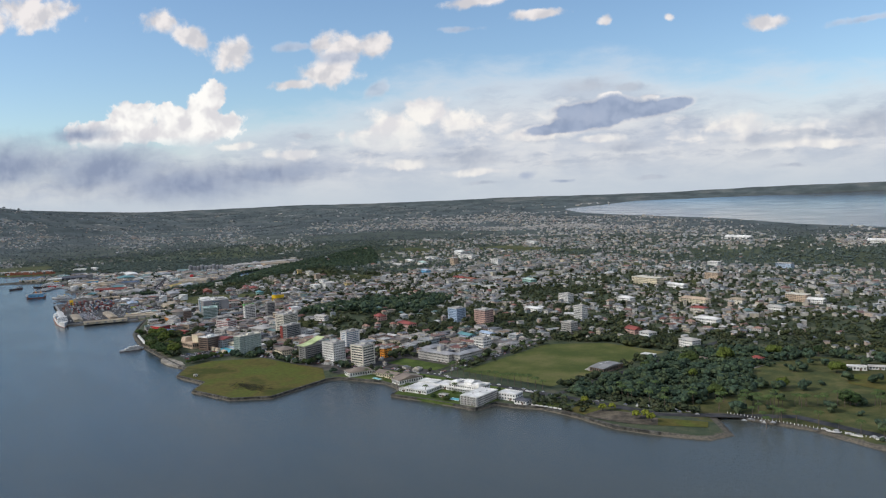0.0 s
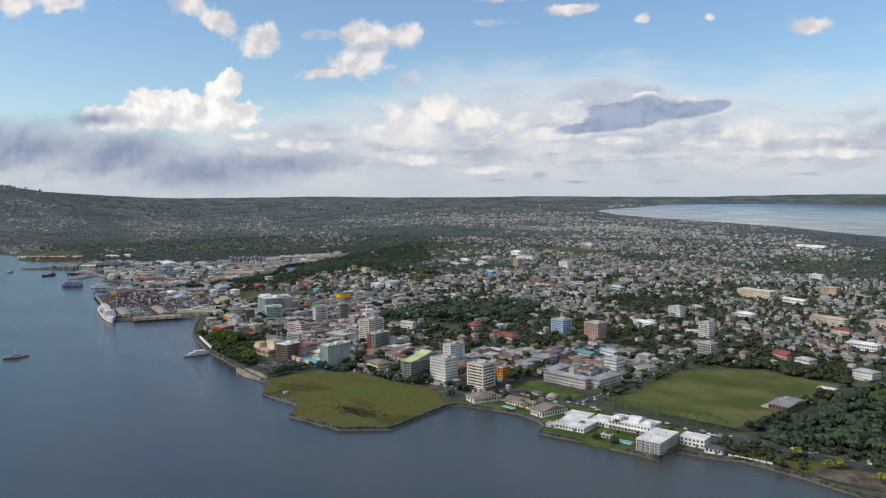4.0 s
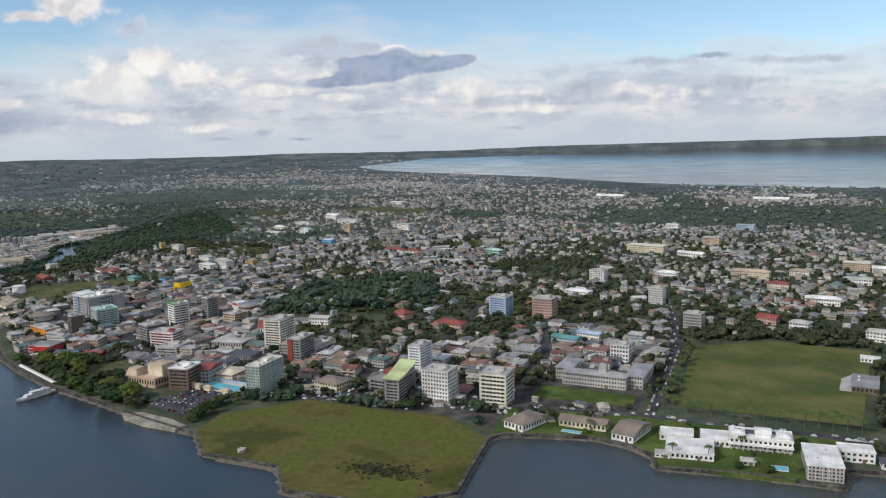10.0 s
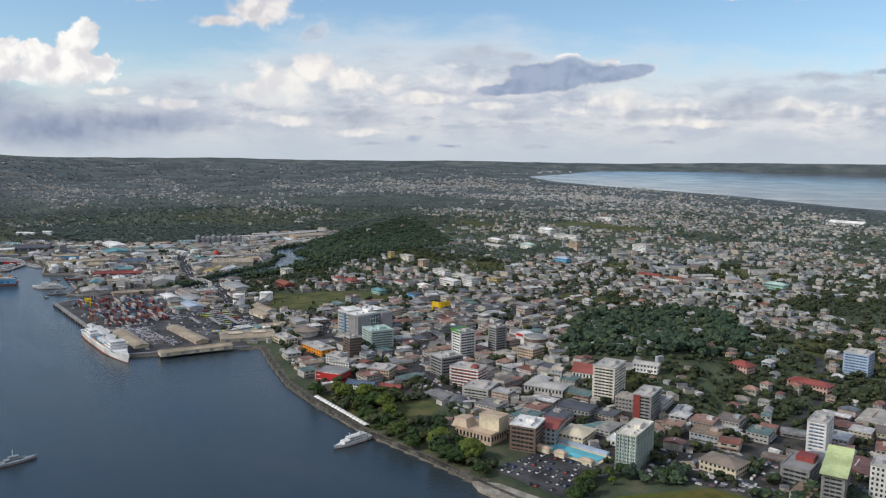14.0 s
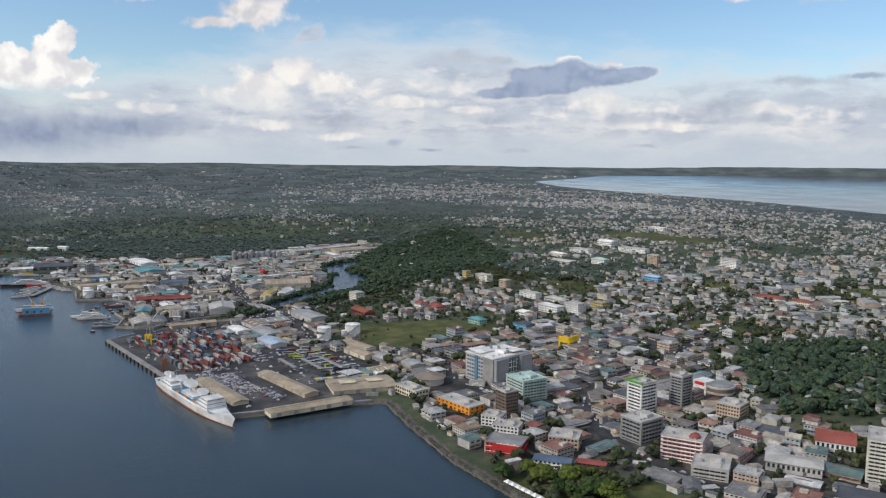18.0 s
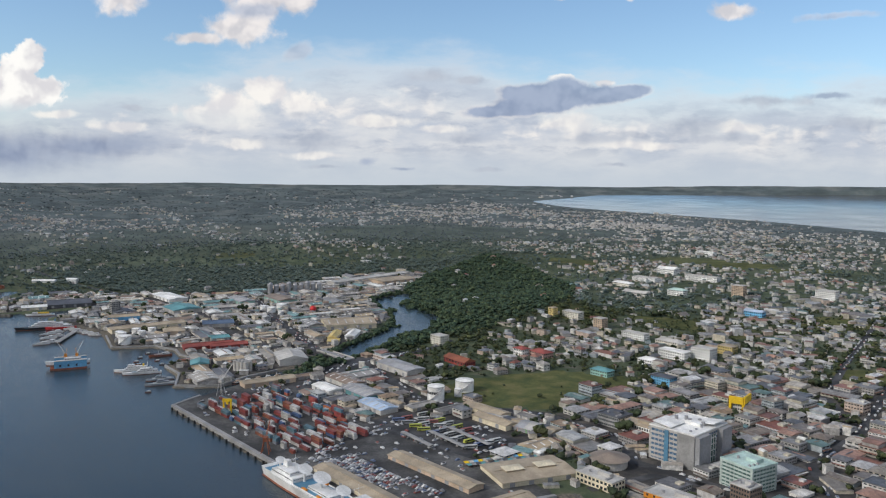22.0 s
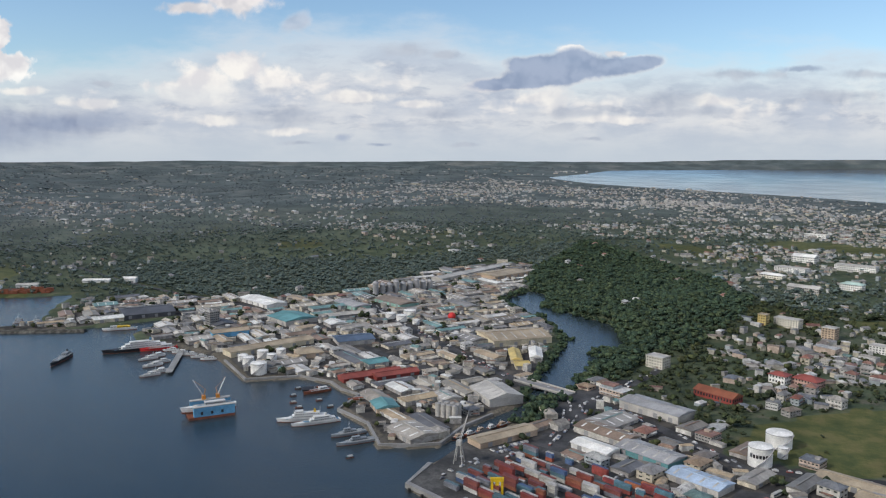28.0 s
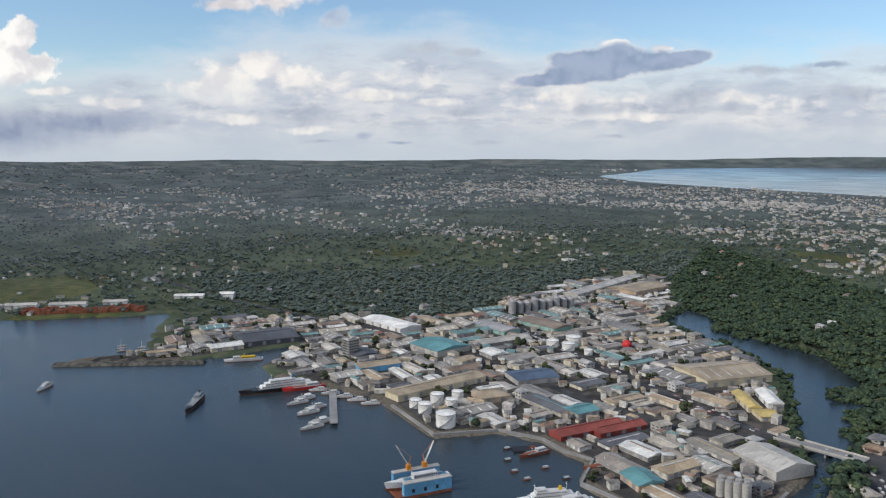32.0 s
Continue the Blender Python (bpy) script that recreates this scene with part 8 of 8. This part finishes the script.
def suburb(name, x, y, size, label, roofs="far roof", walls="far wall", steep=1.0):
    """Small houses with hipped or pitched roofs, each of its own size and turn."""
    n = len(x)
    z = height(x, y, shore(x, y))
    big = nrng.choice([0.75, 0.9, 1.0, 1.15, 1.7, 2.4], n, p=[0.2, 0.25, 0.25, 0.18, 0.09, 0.03])
    w, d = size * big * nrng.uniform(0.8, 1.6, n), size * big * nrng.uniform(0.55, 0.95, n)
    h = nrng.choice([1.7, 2.9, 4.4], n, p=[0.45, 0.42, 0.13]) * (0.5 + size / 11) * nrng.uniform(0.9, 1.15, n)
    a = np.radians(np.round(nrng.uniform(0, 4, n)) * 45 + nrng.uniform(-14, 14, n) - 15)
    rise = d * steep * nrng.choice([0.02, 0.06, 0.15, 0.24], n)
    ridge = np.where(nrng.random(n) < 0.6, w / 2 + 0.15, np.maximum(0.1, (w - d) / 2))
    sx, sy = np.array([-1, 1, 1, -1]), np.array([-1, -1, 1, 1])
    base = np.zeros((n, 14, 3))
    for k in range(4):
        base[:, k] = np.stack([sx[k] * w / 2, sy[k] * d / 2, np.full(n, -1.5)], -1)
        base[:, 4 + k] = np.stack([sx[k] * w / 2, sy[k] * d / 2, h], -1)
        base[:, 8 + k] = np.stack([sx[k] * (w / 2 + 0.2), sy[k] * (d / 2 + 0.2), h - 0.05], -1)
    base[:, 12] = np.stack([-ridge, 0 * w, h + rise + 0.1], -1)
    base[:, 13] = np.stack([ridge, 0 * w, h + rise + 0.1], -1)
    c, s = np.cos(a)[:, None], np.sin(a)[:, None]
    v = np.stack([x[:, None] + base[..., 0] * c - base[..., 1] * s, y[:, None] + base[..., 0] * s + base[..., 1] * c, z[:, None] + base[..., 2]], -1).reshape(-1, 3)
    v = np.stack(squash(v[:, 0], v[:, 1], v[:, 2]), -1)
    tri = []
    for q in ((0, 1, 5, 4), (1, 2, 6, 5), (2, 3, 7, 6), (3, 0, 4, 7)):
        tri += [(q[0], q[1], q[2]), (q[0], q[2], q[3])]
    roof = [(8, 9, 13), (8, 13, 12), (9, 10, 13), (10, 11, 12), (10, 12, 13), (11, 8, 12), (11, 10, 9), (11, 9, 8)]
    f = (np.array(tri + roof)[None] + 14 * np.arange(n)[:, None, None]).reshape(-1, 3)
    idx = np.tile(np.array([0] * len(tri) + [1] * len(roof)), n)
    me = fast_mesh(name, v, f, [MATS[walls], MATS[roofs]], idx)
    return tagged(new(name, me), label, "houses", kind="stuff")


# the inland quarter of larger flat blocks
p = P((-905, 690), (-770, 790), (-700, 800), (-600, 830), (-600, 1000), (-740, 1150), (-930, 1050))
xs, ys = nrng.uniform(-930, -600, 1500), nrng.uniform(690, 1150, 1500)
ok = inside(p, xs, ys) & (np.sin(xs / 37 + 1) * np.sin(ys / 53 + xs / 90) > nrng.uniform(-0.9, 0.5, 1500))
keep = []
for i in np.flatnonzero(ok):
    if free(xs[i], ys[i], 3.0):
        take(xs[i], ys[i], 4.4)
        keep.append(i)
suburb("inland_blocks", xs[keep], ys[keep], 7.6, "pale low blocks and halls of the inland quarter", steep=0.3)
x, y, r = wedge(38000, 300, 1600, 0.95)
dens = np.clip(1.0 - 1.0 * wooded(x, y), 0.05, 1) * np.clip(0.58 + 0.45 * noise2(x, y), 0.08, 1.0)
dens = dens * np.where(np.min([np.hypot((x - bx) * 0.7, y - by) - br for bx, by, br in MEADOWS], axis=0) < 0, 0.03, 1.0)
ok = (open_land(x, y, GREEN) | (inside(ZONES["wood"], x, y) & (nrng.random(len(x)) < 0.3))) & (nrng.random(len(x)) < dens)
x, y = x[ok], y[ok]
keep = []
for i, (a, b) in enumerate(zip(x, y)):
    if free(a, b, 1.7 + 1.0 * (i % 3 == 0)):
        take(a, b, 2.2)
        keep.append(i)
suburb("suburb_houses", x[keep], y[keep], 4.5, "many small pale houses among trees")
# low sheds and annexes between the larger buildings
for zn, n, size in (("downtown", 2600, 4.4), ("walu", 6000, 4.3), ("port", 700, 4.6)):
    p = ZONES[zn]
    xs, ys = nrng.uniform(p[:, 0].min(), p[:, 0].max(), n), nrng.uniform(p[:, 1].min(), p[:, 1].max(), n)
    ok = inside(p, xs, ys) & (shore(xs, ys) > 5)
    keep = []
    for i in np.flatnonzero(ok):
        if free(xs[i], ys[i], size * 0.36):
            take(xs[i], ys[i], size * 0.42)
            keep.append(i)
    suburb("back_sheds", xs[keep], ys[keep], size, "low sheds and annexes crowded between buildings", "far shed roof", "far shed wall")
x, y, r = wedge(34000, 1500, 3200, 1.1)
ok = nrng.random(len(x)) < np.clip(1.0 - 1.1 * wooded(x, y), 0.02, 1) * np.clip(0.36 + 0.4 * noise2(x * 0.6, y * 0.6), 0.04, 0.9)
suburb("distant_houses", x[ok], y[ok], 5.0, "distant pale houses scattered over green hills", "distant roof")
x, y, r = wedge(9000, 3000, 5400, 1.2)
ok = nrng.random(len(x)) < np.clip(0.10 + 0.5 * noise2(x * 0.25, y * 0.25) - 0.4 * wooded(x, y), 0.01, 1)
suburb("farthest_houses", x[ok], y[ok], 10.0, "far-off pale settlement near the horizon", "distant roof")
# crowded pale roofs of two far quarters
fx = np.concatenate([nrng.normal(-1340, 130, 330), nrng.normal(-2080, 130, 260), nrng.normal(-2300, 60, 200)])
fy = np.concatenate([nrng.normal(2085, 60, 330), nrng.normal(2400, 180, 260), nrng.normal(3000, 260, 200)])
ok = shore(fx, fy) > 60
suburb("far_quarter", fx[ok], fy[ok], 6.5, "crowded pale roofs of a far quarter before the bay", "pale concrete", "pale concrete", steep=0.4)


def wood_stuff(name, x, y, size, per, label, flat=0.8, leaf="leaves", coarse=False, z=None):
    z = height(x, y, shore(x, y)) if z is None else np.full(len(x), z)
    n = len(x)
    s = size * nrng.choice([0.55, 0.75, 1.0, 1.3, 1.7], n, p=[0.15, 0.3, 0.3, 0.18, 0.07]) * nrng.uniform(0.85, 1.15, n)
    cs, ss = [], []
    for k in range(per):
        off = nrng.uniform(-0.75, 0.75, (n, 3)) * s[:, None] * (0 if per == 1 else 1)
        cs.append(np.stack([x + off[:, 0], y + off[:, 1], z + s * 0.95 + off[:, 2] * 0.5], -1))
        ss.append((s * nrng.uniform(0.5, 0.85, n))[:, None] * np.array([1, 1, flat]))
    c, s3 = np.concatenate(cs), np.concatenate(ss)
    v, f = clumps(c, s3, coarse)
    v = np.stack(squash(v[:, 0], v[:, 1], v[:, 2]), -1)
    return tagged(new(name, fast_mesh(name, v, f, [MATS[leaf]])), label, "trees", kind="stuff")


def grove(zone, step, fill_share=1.0):
    p = ZONES[zone]
    gx, gy = np.meshgrid(np.arange(p[:, 0].min(), p[:, 0].max(), step), np.arange(p[:, 1].min(), p[:, 1].max(), step))
    gx, gy = gx.ravel() + nrng.uniform(-step, step, gx.size) * 0.6, gy.ravel() + nrng.uniform(-step, step, gy.size) * 0.6
    ok = inside(p, gx, gy) & (shore(gx, gy) > 3.5) & (nrng.random(gx.size) < fill_share)
    gx, gy = gx[ok], gy[ok]
    ok = np.array([free(a, b, 1.4) for a, b in zip(gx, gy)])
    return gx[ok], gy[ok]


gx, gy = grove("forest", 3.5, 0.95)
east = gx > -1290
wood_stuff("forest_trees", gx[east], gy[east], 1.95, 4, "dense dark green forest on the hill by the river", 0.7, "forest leaves")
west = ~east & (nrng.random(gx.size) < 0.85)
wood_stuff("ridge_trees", gx[west], gy[west], 1.95, 4, "green trees on the ridge behind the sheds, tinted for haze", 0.7, "haze-tinted mid leaves", True)
gx, gy = grove("wood", 4.4, 0.75)
wood_stuff("hill_trees", gx, gy, 2.8, 4, "dense green trees on the town hill", 0.8, "forest leaves")
gx, gy = grove("garden", 4.6, 0.9)
ok = ~(open_lawn(gx, gy) & (nrng.random(gx.size) < 0.93)) & (gx < 60) & ~((gx > -262) & (gx < -150) & (gy < 448))
wood_stuff("garden_trees", gx[ok], gy[ok], 2.5, 6, "dense dark trees of the botanical garden", 0.8, "forest leaves")
gx, gy = grove("park", 4.6, 0.8)
ok = np.hypot(gx + 702, gy - 413) > 20
gx, gy = gx[ok], gy[ok]
wood_stuff("park_trees", gx, gy, 2.6, 5, "green trees of the shore park")
for zn, share, size in (("downtown", 0.85, 2.2), ("walu", 0.3, 1.8), ("port", 0.4, 2.0), ("tankgrass", 0.07, 1.5)):
    gx, gy = grove(zn, 5.5, share)
    wood_stuff("street_trees", gx, gy, size, 4, "scattered green street trees between buildings")
x, y, r = wedge(44000, 300, 1650, 0.9)
ok = open_land(x, y, GREEN) & (nrng.random(len(x)) < np.clip(0.35 + 0.75 * wooded(x, y), 0, 1))
ok &= np.min([np.hypot((x - bx) * 0.7, y - by) - br for bx, by, br in MEADOWS], axis=0) > -2
ok &= np.array([free(a, b, 0.4) for a, b in zip(x, y)])
x, y, r = x[ok], y[ok], r[ok]
wood_stuff("suburb_trees", x[r < 900], y[r < 900], 1.9, 4, "green trees between suburban houses")
wood_stuff("outer_suburb_trees", x[r >= 900], y[r >= 900], 2.0, 4, "green trees between outer suburban houses, tinted for haze", 0.8, "haze-tinted mid leaves", True)
x, y, r = wedge(52000, 1550, 3200, 1.1)
ok = (shore(x, y) > 20 + 70 * (r > 2100)) & (nrng.random(len(x)) < 0.35 + 0.65 * wooded(x, y))
x, y = x[ok], y[ok]
wood_stuff("distant_trees", x, y, 3.0, 1, "distant green trees between houses, tinted for haze", 0.55, "haze-tinted far leaves", True)
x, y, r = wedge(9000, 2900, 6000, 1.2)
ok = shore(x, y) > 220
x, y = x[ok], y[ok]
wood_stuff("farthest_trees", x, y, 9.0, 1, "far woods near the horizon", 0.3, "haze-tinted far leaves", True)
x, y, r = wedge(16000, 300, 950, 0.8)
ok = open_land(x, y, GREEN)
ok &= np.array([free(a, b, 0.3) for a, b in zip(x, y)])
wood_stuff("garden_shrubs", x[ok], y[ok], 1.5, 2, "shrubs and small trees round the houses", 0.8, "leaves", True)
# dark trees between the grass and the towers
ex = np.concatenate([nrng.uniform(-596, -556, 40), nrng.uniform(-545, -440, 90), nrng.uniform(-600, -440, 90)])
ey = np.concatenate([nrng.uniform(388, 402, 40), nrng.uniform(394, 402, 90), nrng.uniform(402, 430, 90)])
ok = np.array([free(a, b, 0.8) for a, b in zip(ex, ey)])
wood_stuff("tower_trees", ex[ok], ey[ok], 2.2, 5, "dark green trees round the shore towers", 0.8, "forest leaves")
# trees about the sports ground
ex = np.concatenate([nrng.uniform(-392, -286, 150), nrng.uniform(-296, -284, 60)])
ey = np.concatenate([nrng.uniform(0, 22, 150) + 592 - np.abs(ex[:150] + 340) * 0.25, nrng.uniform(444, 590, 60)])
ok = np.array([free(a, b, 0.3) for a, b in zip(ex, ey)]) & ~inside(ZONES["field"], ex, ey)
wood_stuff("field_trees", ex[ok], ey[ok], 2.8, 4, "dark green trees round the sports ground")
# trees between the junction and the creek
ex, ey = nrng.normal(-1108, 3.5, 90), nrng.uniform(552, 600, 90)
wood_stuff("creek_trees", ex, ey, 1.9, 4, "dark trees between the junction and the creek", 0.8, "forest leaves")
# bushes of the eastern shore verge
ex, ey = np.concatenate([nrng.uniform(-300, -254, 70), nrng.uniform(-262, -196, 70)]), np.concatenate([nrng.uniform(398, 424, 70), nrng.uniform(430, 446, 70)])
ok = np.array([free(a, b, 0.6) for a, b in zip(ex, ey)]) & (shore(ex, ey) > 2)
wood_stuff("verge_bushes", ex[ok], ey[ok], 1.4, 4, "green bushes and small trees on the shore verge")
# dark scrub on the reclaimed ground
ex, ey = nrng.normal(-484, 9, 420), nrng.normal(331, 3.2, 420)
ok = inside(ZONES["reclaimed"], ex, ey)
wood_stuff("dry_scrub", ex[ok], ey[ok], 0.55, 2, "low dark scrub in the rough grass", 0.25, "dry scrub")
# bushes on the river banks and shore
bank = [p for p in COAST_TOWN[17:]] + [p for p in COAST_WEST[:9]]
bx, by = [], []
for (ax, ay), (cx, cy) in zip(bank, bank[1:]):
    n = int(math.hypot(cx - ax, cy - ay) / 1.3)
    for i in range(n):
        f = (i + rng.random()) / n
        bx.append(ax + (cx - ax) * f + rng.uniform(-3.5, 3.0)), by.append(ay + (cy - ay) * f + rng.uniform(-3.5, 3.0))
bx2, by2 = [], []
for (ax, ay), (cx, cy) in zip(COAST_TOWN[18:], COAST_TOWN[19:]):
    n = int(math.hypot(cx - ax, cy - ay) * 1.6)
    nx, ny = (cy - ay) / math.hypot(cx - ax, cy - ay), -(cx - ax) / math.hypot(cx - ax, cy - ay)
    for i in range(n):
        f, w = rng.random(), rng.uniform(-2.5, 17)
        bx2.append(ax + (cx - ax) * f + nx * w), by2.append(ay + (cy - ay) * f + ny * w)
wood_stuff("bank_trees", np.array(bx2), np.array(by2), 2.0, 4, "dark mangrove trees along the river bank", 0.8, "forest leaves")
# mangrove points and islets standing in the river
mx, my = [], []
for ox, oy, rad, n in ((-1206, 853, 8, 60), (-1190, 836, 6, 34), (-1171, 826, 2.2, 8), (-1158, 817, 2.0, 7), (-1112, 716, 13, 110), (-1104, 676, 10, 70), (-1108, 650, 6, 26), (-1150, 744, 5, 22), (-1198, 808, 6, 26)):
    for i in range(n):
        a, q = rng.uniform(0, 6.283), rad * math.sqrt(rng.random())
        mx.append(ox + q * math.cos(a)), my.append(oy + q * math.sin(a))
wood_stuff("mangroves", np.array(mx), np.array(my), 1.7, 4, "dark mangrove clumps standing in the river", 0.8, "forest leaves", z=-0.9)
wood_stuff("bank_bushes", np.array(bx), np.array(by), 1.7, 3, "dense mangrove bushes on the river banks", 0.8, "forest leaves", z=-0.2)
for proto in [*PROTO, PALM]:
    for ob in [*proto.children_recursive, proto]:
        bpy.data.objects.remove(ob)
